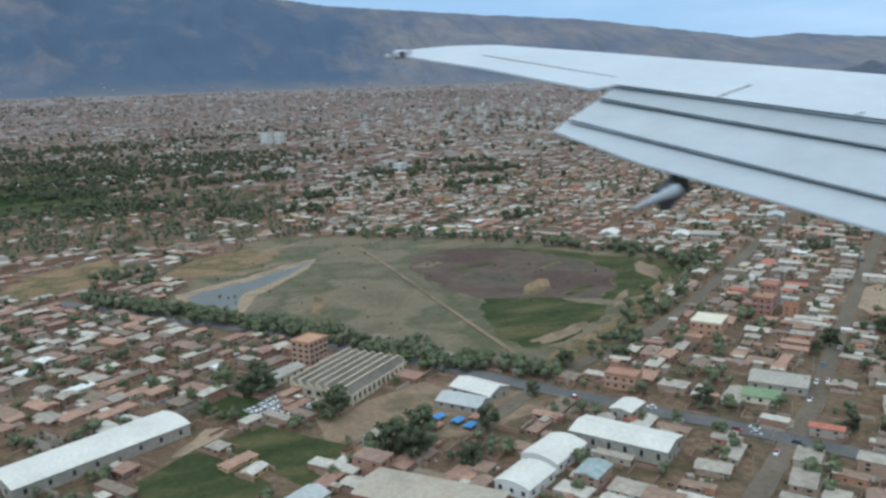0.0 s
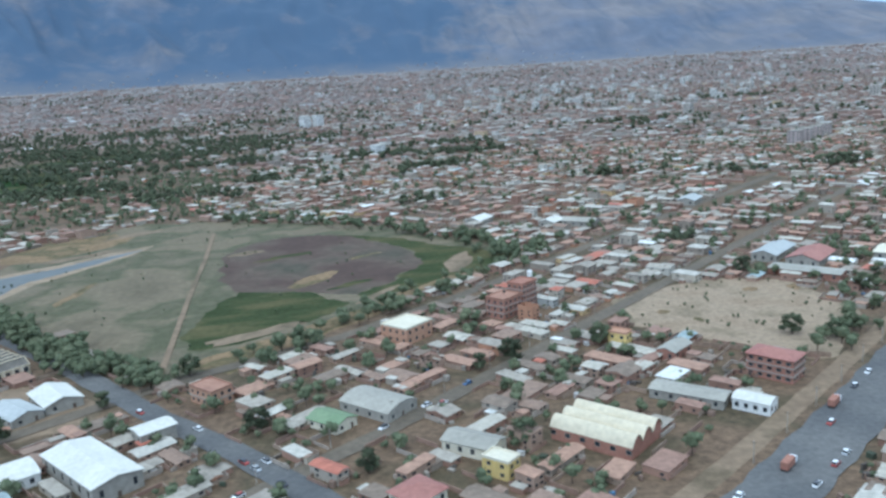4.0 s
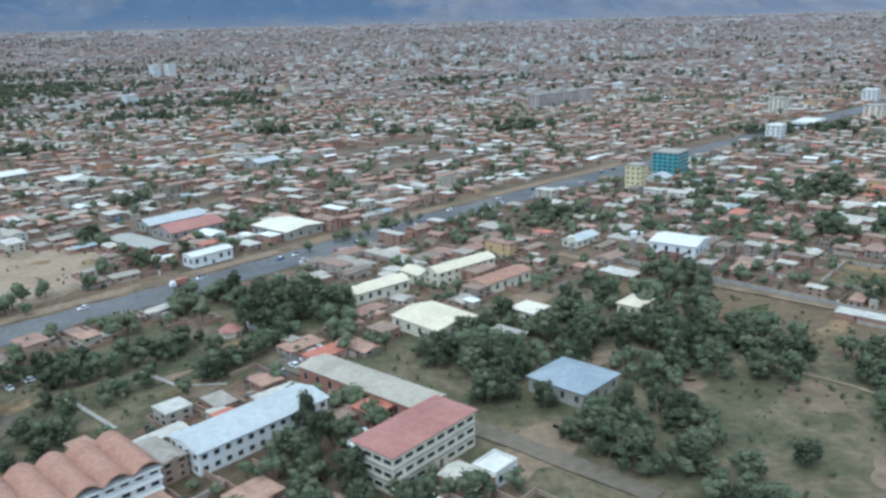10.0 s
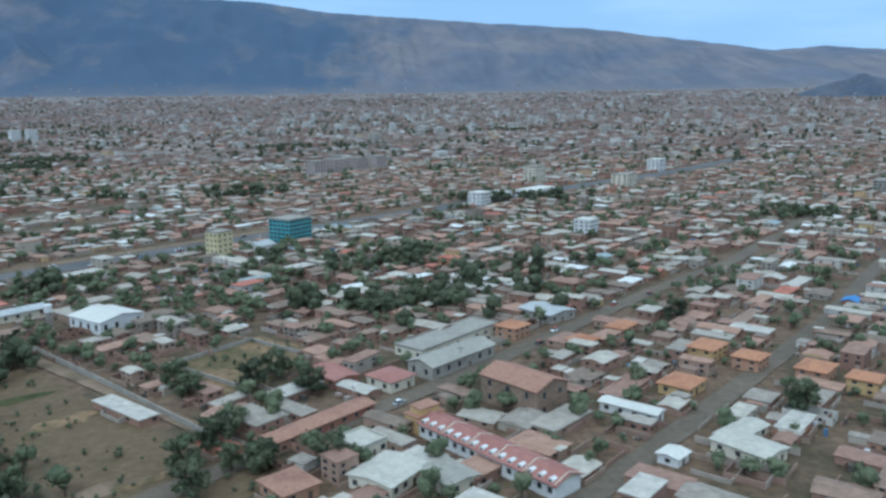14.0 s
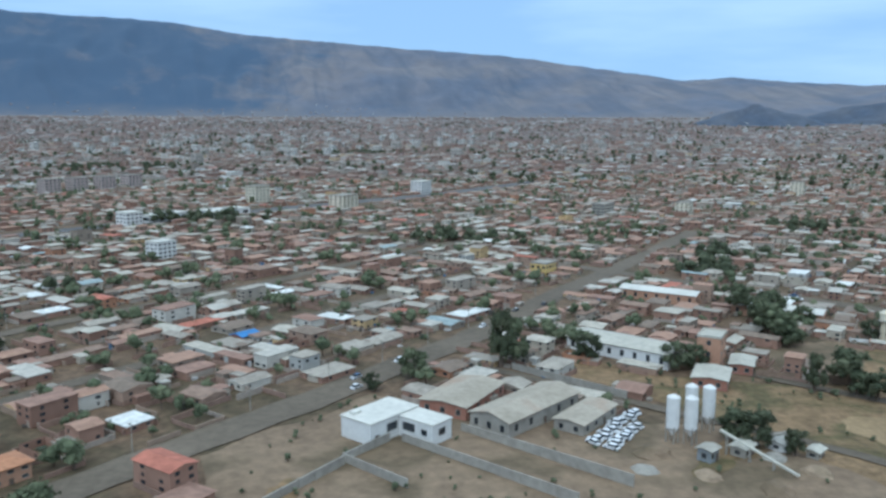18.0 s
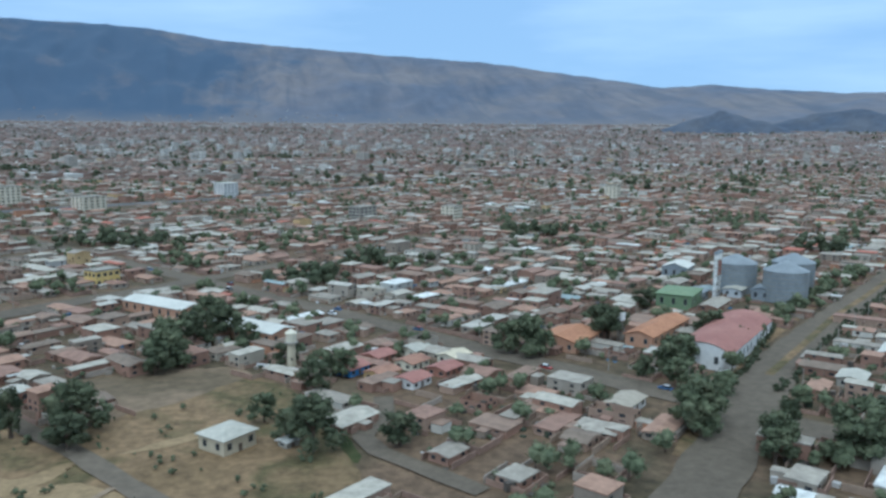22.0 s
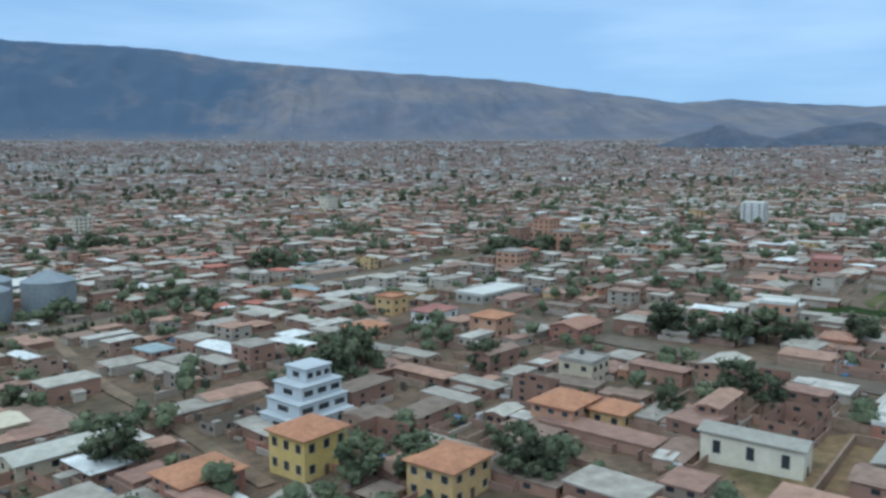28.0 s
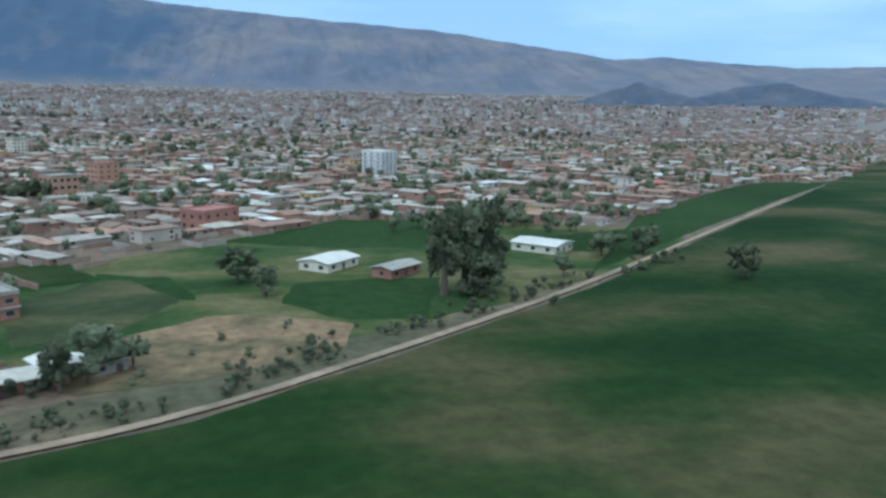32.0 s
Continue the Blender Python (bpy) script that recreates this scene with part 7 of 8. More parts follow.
for k, x, y, s_ in ((4, 697.5, 150.5, 1.5), (4, 700, 149.5, 1.35), (4, 1184, 134, 1.7), (4, 1187.5, 135.5, 2.0), (4, 1191, 138, 1.8), (5, 1189, 132, 1.0),
                      (2, 875.6, 85.6, 1.8), (5, 872.6, 84, 1.3), (4, 868.5, 92.5, 0.9), (2, 864, 89.5, 1.2), (2, 862, 87, 1.1), (2, 859.5, 101.5, 1.7), (5, 857, 99.5, 1.2), (2, 872.6, 129, 1.4), (2, 869, 127, 1.3), (2, 875.5, 132, 1.2),
                      (5, 845, 144.5, 1.4), (2, 842, 147, 1.3), (2, 866, 151, 1.5), (2, 891, 147, 1.3), (2, 794, 110, 1.0), (2, 790, 119, 0.9),
                      (2, 1014, 131, 1.3), (5, 1017, 128.5, 1.2), (2, 984.6, 93, 1.3), (2, 1030.5, 83, 1.1), (2, 1033, 81.5, 0.9), (5, 1090, 137, 1.0), (2, 1086, 140.5, 1.0), (2, 1093, 133, 0.9), (2, 1067, 104, 1.1), (2, 1069.5, 101, 0.9), (2, 1013, 84, 1.1),
                      (2, 1076, 147, 1.1)):
    tree(x, y, k, "lone trees", s_)
# planted groves: corner points and number of trees
WOODS = [([(266, 126), (292, 152), (346, 172), (350, 160), (318, 122), (296, 96)], 84, (0, 1, 2, 2)), ([(384, 120), (372, 146), (388, 160), (424, 186), (446, 150), (440, 100), (410, 84)], 100, (2, 5, 5, 4)),
         ([(440, 100), (448, 128), (470, 112), (466, 84), (430, 70)], 22, (0, 2, 5)), ([(346, 100), (352, 120), (378, 96), (366, 84)], 18, (2, 5, 4)), ([(476, 112), (486, 126), (496, 118), (488, 104)], 6, (2, 0))]
river = [f[1] for f in FIELDS if f[0] == "dry_river"][0]
clearing = [f[1] for f in FIELDS if f[0] == "grove_clearing"][0]
for poly, n, kinds in WOODS:
    xs, ys = [p[0] for p in poly], [p[1] for p in poly]
    made = 0
    while made < n:
        x, y = rng.uniform(min(xs), max(xs)), rng.uniform(min(ys), max(ys))
        if inside(poly, x, y) and not inside(river, x, y) and (not inside(clearing, x, y) or rng.random() < 0.12) and all(not inside(q, x, y) for q in field_polys[len(FIELDS):]) and min(float(near_line(l, x, y)) - w / 2 for l, w in road_lines) > 1:
            tree(x, y, kinds[rng.integers(len(kinds))], "grove trees", rng.uniform(0.55, 1.05))
            made += 1
mid_crowns = [crown_arrays(70 + k, 4, 70, 0.24) for k in range(6)]
far_crowns = [crown_arrays(90 + k, 2, 18, 0.36, 1, 0.28) for k in range(4)]
stem = np.array([[0.04 * math.cos(a), 0.04 * math.sin(a), z] for z in (-0.3, 0.6) for a in (0, 2.1, 4.2)])
stem_q = np.array([[0, 1, 4, 3], [1, 2, 5, 4], [2, 0, 3, 5]])


def tree_mass(name, x, y, size, kinds, label):
    h = Heap()
    which = rng.integers(0, len(kinds), len(x))
    z = gz(x, y)
    for k, (v, t) in enumerate(kinds):
        m = which == k
        if m.any():
            s = np.stack([size[m], size[m], size[m] * rng.uniform(0.8, 1.15, m.sum())], 1)
            h.put(v, t, 0, s, np.stack([x[m], y[m], z[m] + 0.12 * size[m]], 1), rng.uniform(0, 6.28, m.sum()))
            h.put(stem, stem_q, 1, s, np.stack([x[m], y[m], z[m] + 0.12 * size[m]], 1), rng.uniform(0, 6.28, m.sum()))
    return tagged(h.make(name, [M["foliage"], M["bark"]]), label, "trees", kind="stuff")


def along(line, n, side):
    p = np.array(line, float)
    seg = np.hypot(*np.diff(p, axis=0).T)
    d = rng.uniform(0, seg.sum(), n)
    c = np.concatenate([[0], np.cumsum(seg)])
    p = np.array([lay(*q) for q in p])
    return np.interp(d, c, p[:, 0]) + rng.normal(0, side, n), np.interp(d, c, p[:, 1]) + rng.normal(0, side, n)


rows = [along([(-48, 356), (18, 290), (66, 229), (98, 203)], 330, 3.4), along([(-42, 372), (-30, 392), (-46, 400)], 40, 7), along([(85, 458), (165, 402), (222, 316)], 120, 5), along([(222, 316), (167, 262), (113, 214)], 60, 4),
        along([(223, 330), (206, 320)], 30, 8), along([(860, 98), (886, 132), (924, 162), (990, 218)], 26, 1.2), along([(1205, 146), (1215, 156), (1250, 198)], 7, 1.5), along([(1196, 205), (1230, 200)], 14, 5),
        along([(340, 222), (390, 262)], 12, 2), along([(295, 160), (335, 195)], 18, 2), along([(262, 175), (292, 205)], 16, 4), along([(1138, 96), (1143, 102)], 4, 1.2), along([(424, 172), (448, 138), (470, 108)], 26, 1.6), along([(357, 160), (371, 149), (394, 146)], 24, 1.6), along([(358, 128), (366, 118)], 7, 1.5), along([(328, 186), (342, 190), (358, 184), (352, 168)], 44, 4.5), along([(716, 162), (722, 157)], 6, 1.2)]
rx_, ry_ = np.concatenate([r[0] for r in rows]), np.concatenate([r[1] for r in rows])
tree_mass("tree_rows", rx_, ry_, rng.uniform(2.6, 5.6, len(rx_)), mid_crowns, "rows of dusty green trees along fields and roads")
# far belts: centre, half-widths, number
BELTS = [(-134, 831, 75, 28, 150), (43, 784, 70, 24, 130), (182, 760, 34, 26, 80), (264, 738, 52, 20, 90), (91, 629, 16, 12, 30), (-400, 1278, 300, 120, 420), (-138, 1330, 200, 70, 260), (43, 1462, 160, 40, 160), (220, 640, 36, 12, 40),
         (191, 466, 12, 10, 20), (330, 516, 22, 10, 24), (282, 310, 9, 8, 8), (254, 830, 70, 18, 90), (18, 1103, 140, 36, 160), (520, 954, 70, 18, 80)]
BELTS2 = [(-250, 1100, 160, 80, 240), (60, 1000, 120, 60, 180), (-100, 750, 80, 40, 130), (540, 214, 44, 26, 22), (515, 258, 40, 28, 18), (575, 240, 36, 20, 14), (440, 176, 8, 12, 18),
          (-60, 640, 70, 40, 150), (-20, 900, 110, 50, 220), (-160, 1000, 120, 60, 220), (40, 560, 40, 20, 50), (470, 488, 26, 10, 30), (398, 483, 16, 10, 16), (827, 1316, 90, 22, 90), (742, 326, 22, 12, 30), (827, 258, 16, 8, 18), (917, 318, 20, 8, 20), (805, 230, 14, 10, 18), (537, 264, 12, 8, 12), (516, 210, 14, 8, 20),
          (534, 206, 12, 7, 14), (427, 250, 14, 8, 16), (610, 425, 22, 6, 26), (640, 415, 18, 5, 20), (1092, 281, 12, 8, 12), (1000, 252, 10, 8, 10), (1075, 264, 8, 8, 8)]
bx, by = [], []
for cx, cy, hx, hy, n in BELTS + BELTS2:
    cx, cy = lay(cx, cy)
    bx.append(cx + rng.normal(0, hx * 0.55, n))
    by.append(cy + rng.normal(0, hy * 0.55, n))
bx, by = np.concatenate(bx), np.concatenate(by)
tree_mass("tree_belts", bx, by, rng.uniform(4.0, 8.0, len(bx)), far_crowns, "dark belts of trees among the far houses")
# undergrowth between the grove and park trees
ux, uy = [], []
for poly, n, kinds in WOODS:
    px_, py_ = np.array(poly).T
    x, y = rng.uniform(px_.min(), px_.max(), n * 9), rng.uniform(py_.min(), py_.max(), n * 9)
    k = inside(poly, x, y) & ~inside(river, x, y) & ~inside(clearing, x, y) & (np.array([noise.noise(Vector((a * 0.06, b * 0.06, 3))) for a, b in zip(x, y)]) > 0.04)
    for f_ in field_polys[len(FIELDS):]:
        k &= ~inside(f_, x, y)
    for l_, w_ in road_lines:
        k &= near_line(l_, x, y) > w_ / 2 + 0.8
    ux.append(x[k])
    uy.append(y[k])
ux, uy = np.concatenate(ux), np.concatenate(uy)
tree_mass("undergrowth", ux, uy, rng.uniform(1.6, 4.2, len(ux)), mid_crowns, "dense low trees and scrub between the tall trees")
# hedges on both sides of the railway road
hedge = [along([(884, 108), (905, 126), (930, 148), (975, 187), (1010, 218)], 90, 0.45), along([(873, 115), (885.5, 125.7), (909, 149.4), (935, 174.7), (985, 216)], 190, 0.5), along([(881, 111.8), (893.6, 120.6), (916, 139), (942, 160.6), (1000, 206)], 120, 0.5),
         along([(1128, 88), (1134, 95), (1137, 104)], 14, 1.2)]
hx, hy = np.concatenate([h_[0] for h_ in hedge]), np.concatenate([h_[1] for h_ in hedge])
tree_mass("roadside_hedge", hx, hy, rng.uniform(1.0, 1.9, len(hx)), far_crowns, "low dark hedges and bushes along roads and banks")
# scrub on the canal's bank
bank = [along([(1112, 74), (1126, 78), (1137, 82.5), (1149, 91), (1163, 103), (1181, 118), (1203, 137), (1231, 161)], 620, 2.0), along([(1190, 124), (1210, 143), (1240, 170)], 60, 2.5)]
kx, ky = np.concatenate([b_[0] for b_ in bank]), np.concatenate([b_[1] for b_ in bank])
kk_ = near_line(road_lines[[r_[0] for r_ in ROADS].index("canal_path")][0], kx, ky) > 1.2
kk_ &= np.array([noise.noise(Vector((a * 0.16, b * 0.16, 8))) for a, b in zip(kx, ky)]) > 0.02
kx, ky = kx[kk_], ky[kk_]
tree_mass("canal_scrub", kx, ky, 0.35 + 1.3 * rng.random(len(kx)) ** 2, mid_crowns, "low dark scrub on the bank of the canal")
# weeds and tufts on open ground
wx_, wy_ = [], []
for fname, n in (("tan_field", 200), ("works_yard", 160), ("park", 260), ("grove", 420), ("dry_lot", 60), ("lake_field", 150), ("tan_meadow", 26), ("dry_river", 110), ("walled_lot", 40), ("street_verge", 120)):
    poly = [f[1] for f in FIELDS if f[0] == fname][0]
    px_, py_ = np.array(poly).T
    x, y = rng.uniform(px_.min(), px_.max(), n * 2), rng.uniform(py_.min(), py_.max(), n * 2)
    k = inside(poly, x, y) & (np.array([noise.noise(Vector((a * 0.09, b * 0.09, 7))) for a, b in zip(x, y)]) > -0.08)
    for f_ in field_polys[len(FIELDS):]:
        k &= ~inside(f_, x, y)
    for l_, w_ in road_lines:
        k &= near_line(l_, x, y) > w_ / 2 + 0.4
    wx_.append(x[k])
    wy_.append(y[k])
wx_, wy_ = np.concatenate(wx_), np.concatenate(wy_)
tree_mass("field_weeds", wx_, wy_, rng.uniform(0.5, 1.6, len(wx_)), far_crowns, "low weeds and tufts on open ground")
# ---- cars ----
CAR_TONES = [(0.0, (0.75, 0.75, 0.74)), (0.45, (0.45, 0.46, 0.47)), (0.62, (0.05, 0.05, 0.06)), (0.78, (0.32, 0.05, 0.04)), (0.88, (0.06, 0.12, 0.25))]
M["car"] = shade("car_paint", CAR_TONES, 0.3, 3, 0.35, island="object", mottle=0.06, spec=0.5)
M["car_white"] = shade("white_car_paint", [(0.3, (0.72, 0.72, 0.72)), (0.7, (0.78, 0.78, 0.77))], 0.5, 3, 0.35, mottle=0.05, spec=0.5)
body_b = lambda: prism([(-1.28, 0.16), (1.28, 0.16), (1.3, 0.42), (0.9, 0.52), (-1.2, 0.54), (-1.3, 0.45)], -0.5, 0.5)
cabin_b = lambda: prism([(-1.1, 0.54), (0.72, 0.52), (0.3, 0.86), (-0.85, 0.88)], -0.44, 0.44)
wheel_b = lambda: cylinder(0.2, -0.08, 0.08, 10)
car_body = {m: stock(("body", m), body_b, M[m]) for m in ("car", "car_white")}
car_cab, car_roof = stock(("cabin",), cabin_b, M["window"]), {m: stock(("roof_panel", m), lambda: prism([(-0.8, 0.87), (0.28, 0.85), (0.26, 0.91), (-0.78, 0.92)], -0.42, 0.42), M[m]) for m in ("car", "car_white")}
car_wheel = stock(("wheel",), wheel_b, M["window"])


def car(x, y, ang, paint="car", group="cars on the avenue", label="small parked or driving car with dark windows"):
    root = thing("car", label, "car", x, y, ang - 90, group)
    root.location.z += 0.06
    child("body", car_body[paint], root)
    child("cabin", car_cab, root)
    child("roof_panel", car_roof[paint], root)
    for sx in (-0.46, 0.46):
        for sy in (-0.8, 0.85):
            w = child("wheel", car_wheel, root, (sx, sy, 0.2))
            w.rotation_euler = (0, radians(90), 0)
    return root


def cars_along(line, n, lanes, group):
    p = np.array(line, float)
    seg = np.hypot(*np.diff(p, axis=0).T)
    c = np.concatenate([[0], np.cumsum(seg)])
    used = []
    while n:
        d, lane = rng.uniform(0, c[-1]), lanes[rng.integers(len(lanes))]
        if any(l == lane and abs(d - e) < 4 for e, l in used):
            continue
        used.append((d, lane))
        i = min(len(seg) - 1, int(np.searchsorted(c, d, side="right")) - 1)
        u = (p[i + 1] - p[i]) / seg[i]
        x, y = p[i] + u * (d - c[i]) + np.array((-u[1], u[0])) * lane
        car(x, y, math.degrees(math.atan2(u[1], u[0])) + (180 if lane > 0 else 0), "car", group, "white, grey or dark car on the road")
        n -= 1


cars_along([(160, 78), (215, 119), (253, 149), (291, 180), (332, 212), (394, 265), (490, 338)], 44, (-4.4, -2.2, 2.2, 4.4), "cars on the avenue")
cars_along([(66, 226), (98, 184), (118, 161), (135, 138)], 7, (-1.6, 1.6), "cars on the cross street")
cars_along([(590, 82), (624, 112), (659, 140), (696, 172), (741, 217)], 9, (-2, 2), "cars on the depot road")
cars_along([(739, 293), (787, 221), (811, 188), (839, 147), (868, 108)], 8, (-2, 2), "cars on the diagonal road")
cars_along([(104, 127), (147, 160), (215, 221)], 6, (-1.3, 1.3), "cars on the row street")
cars_along([(495, 123), (531, 150), (600, 209)], 5, (-1.3, 1.3), "cars on the school street")
for i in range(5):
    for k in range(9):
        if rng.random() < 0.9:
            u, v = (k - 4) * 1.7 + rng.normal(0, 0.15), (i - 2) * 3.0 + rng.normal(0, 0.2)
            car(16.5 + u * GU[0] + v * GV[0], 211 + u * GU[1] + v * GV[1], 130, "car_white", "parked white cars", "white car parked in the factory lot")
for k in range(18):
    car(698.6 + (k % 11) * 1.7 * GU[0] + (k // 11) * 2.0 + rng.normal(0, 0.25), 108.6 + (k % 11) * 1.7 * GU[1] - (k // 11) * 2.4 + rng.normal(0, 0.25), 130 + rng.normal(0, 14), "car_white", "cars in the works yard", "white car parked in the works yard")
for x, y in ((349, 147), (351, 149), (346, 145), (312, 118), (308, 110), (300, 150), (297, 147)):
    car(x, y, 40 + rng.integers(0, 2) * 90, "car_white", "cars at the college", "white car parked at the college")
truck_box = stock(("cargo_box",), lambda: boxes((-0.72, 0.72, -2.6, 1.1, 0.5, 2.0), bevel=0.04), M["brick"])
truck_cab = stock(("truck_cab",), lambda: prism([(1.2, 0.4), (2.4, 0.4), (2.4, 1.0), (2.2, 1.6), (1.2, 1.65)], -0.68, 0.68), M["car_white"])
for x, y, a in ((246, 149.5, 40), (222, 127, 40), (318, 205, 220), (283, 170.5, 40)):
    root = thing("truck", "red box truck with a white cab on the avenue", "truck", x, y, a - 90, "trucks on the avenue")
    root.location.z += 0.06
    child("cargo_box", truck_box, root)
    child("cab", truck_cab, root)
    for sx in (-0.6, 0.6):
        for sy in (-2.0, -1.2, 1.8):
            w = child("wheel", car_wheel, root, (sx, sy, 0.27))
            w.rotation_euler, w.scale = (0, radians(90), 0), (1.35, 1.35, 1.5)

# ---- the aircraft's wing, outlined and scaled to fit the camera's view where the flight begins ----
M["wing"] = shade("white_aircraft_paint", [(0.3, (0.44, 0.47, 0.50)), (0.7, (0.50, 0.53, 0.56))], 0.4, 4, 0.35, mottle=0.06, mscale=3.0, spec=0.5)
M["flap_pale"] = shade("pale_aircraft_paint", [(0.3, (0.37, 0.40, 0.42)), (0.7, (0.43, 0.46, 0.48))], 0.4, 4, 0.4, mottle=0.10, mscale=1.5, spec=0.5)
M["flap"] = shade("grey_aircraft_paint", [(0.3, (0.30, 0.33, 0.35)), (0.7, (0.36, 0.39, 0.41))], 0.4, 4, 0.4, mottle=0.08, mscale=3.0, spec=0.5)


def slab(pts, t):
    """A thin panel under a four-sided outline."""
    bm = bmesh.new()
    a = [bm.verts.new(p) for p in pts]
    b = [bm.verts.new((p[0], p[1], p[2] - t)) for p in pts]
    bm.faces.new(a)
    bm.faces.new(b[::-1])
    for i in range(len(pts)):
        bm.faces.new((a[i], b[i], b[(i + 1) % len(pts)], a[(i + 1) % len(pts)]))
    bmesh.ops.recalc_face_normals(bm, faces=bm.faces)
    bmesh.ops.bevel(bm, geom=bm.edges[:], offset=t * 0.25, segments=2, affect="EDGES")
    return bm


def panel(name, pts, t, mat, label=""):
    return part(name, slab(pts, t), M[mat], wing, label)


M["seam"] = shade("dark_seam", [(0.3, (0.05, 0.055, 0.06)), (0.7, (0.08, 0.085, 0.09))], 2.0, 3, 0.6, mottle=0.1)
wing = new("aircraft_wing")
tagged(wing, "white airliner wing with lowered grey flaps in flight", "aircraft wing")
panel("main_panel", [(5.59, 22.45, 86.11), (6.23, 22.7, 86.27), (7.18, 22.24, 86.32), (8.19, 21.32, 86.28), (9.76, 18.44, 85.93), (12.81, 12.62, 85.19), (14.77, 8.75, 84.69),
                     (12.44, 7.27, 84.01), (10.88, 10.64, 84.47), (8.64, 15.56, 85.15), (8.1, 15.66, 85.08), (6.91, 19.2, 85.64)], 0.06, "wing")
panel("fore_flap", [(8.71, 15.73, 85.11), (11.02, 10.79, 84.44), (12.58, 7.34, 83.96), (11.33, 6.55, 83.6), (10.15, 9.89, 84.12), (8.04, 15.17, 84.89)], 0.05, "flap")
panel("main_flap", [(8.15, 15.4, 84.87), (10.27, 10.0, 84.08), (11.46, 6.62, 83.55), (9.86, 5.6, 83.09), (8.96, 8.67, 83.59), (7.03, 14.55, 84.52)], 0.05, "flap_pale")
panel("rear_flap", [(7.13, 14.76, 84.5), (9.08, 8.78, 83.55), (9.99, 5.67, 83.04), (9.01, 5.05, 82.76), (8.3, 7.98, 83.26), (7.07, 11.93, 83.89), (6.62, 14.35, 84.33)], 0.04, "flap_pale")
# joints between the flaps and fine seams on the upper skin


def seam(a, b, w, name="seam"):
    a, b = Vector(a), Vector(b)
    side = (b - a).cross(Vector((0, 0, 1))).normalized() * w
    panel(name, [tuple(p) for p in (a - side, b - side, b + side, a + side)], 0.012, "seam")


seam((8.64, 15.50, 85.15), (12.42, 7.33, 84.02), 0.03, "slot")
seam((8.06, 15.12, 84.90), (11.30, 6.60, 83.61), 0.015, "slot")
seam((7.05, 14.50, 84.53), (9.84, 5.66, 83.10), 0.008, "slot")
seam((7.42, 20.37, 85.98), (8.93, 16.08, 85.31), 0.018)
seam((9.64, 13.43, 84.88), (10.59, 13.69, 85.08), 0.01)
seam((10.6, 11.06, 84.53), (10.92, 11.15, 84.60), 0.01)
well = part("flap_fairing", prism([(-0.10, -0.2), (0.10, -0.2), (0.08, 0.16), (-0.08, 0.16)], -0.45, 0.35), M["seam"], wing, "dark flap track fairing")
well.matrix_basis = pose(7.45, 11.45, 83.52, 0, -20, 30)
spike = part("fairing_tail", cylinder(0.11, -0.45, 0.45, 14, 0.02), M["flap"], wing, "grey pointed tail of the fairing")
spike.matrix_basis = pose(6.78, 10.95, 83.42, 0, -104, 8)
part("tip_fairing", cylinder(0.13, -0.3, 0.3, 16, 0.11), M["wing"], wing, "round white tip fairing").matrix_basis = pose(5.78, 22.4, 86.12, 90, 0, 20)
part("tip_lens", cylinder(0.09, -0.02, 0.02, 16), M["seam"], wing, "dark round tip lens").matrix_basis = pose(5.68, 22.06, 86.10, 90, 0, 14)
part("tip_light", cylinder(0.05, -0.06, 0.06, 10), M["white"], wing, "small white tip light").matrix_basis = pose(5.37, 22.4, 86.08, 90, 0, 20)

# ---- the town's mass of houses ----
def free(x, y, pad):
    ok = np.ones(np.shape(x), bool)
    for poly in field_polys:
        ok &= ~inside(poly, x, y)
    for line, w in road_lines:
        ok &= near_line(line, x, y) > w / 2 + pad
    ok &= near_line([lay(*p) for p in [(1070, 48), (1129, 74), (1172, 104), (1210, 140), (1262, 197)]], x, y) > 10 + pad
    ok &= ~inside([lay(*p) for p in [(1196, 150), (1500, 150), (1640, 420), (1400, 340), (1262, 236)]], x, y)
    return ok


def lots(u0, u1, v0, v1, block_u, block_v, lot, road):
    """Centres of the building lots in a street grid, in plan coordinates."""
    out = []
    for cu in np.arange(u0, u1, block_u):
        for cv in np.arange(v0, v1, block_v):
            n = int((block_u - road) / lot)
            m = int((block_v - road) / (lot * 1.15))
            for a in range(n):
                for b in range(m):
                    out.append((cu + road / 2 + (a + 0.5) * (block_u - road) / n, cv + road / 2 + (b + 0.5) * (block_v - road) / m))
    p = np.array(out)
    return p[:, 0] * GU[0] + p[:, 1] * GV[0], p[:, 0] * GU[1] + p[:, 1] * GV[1]


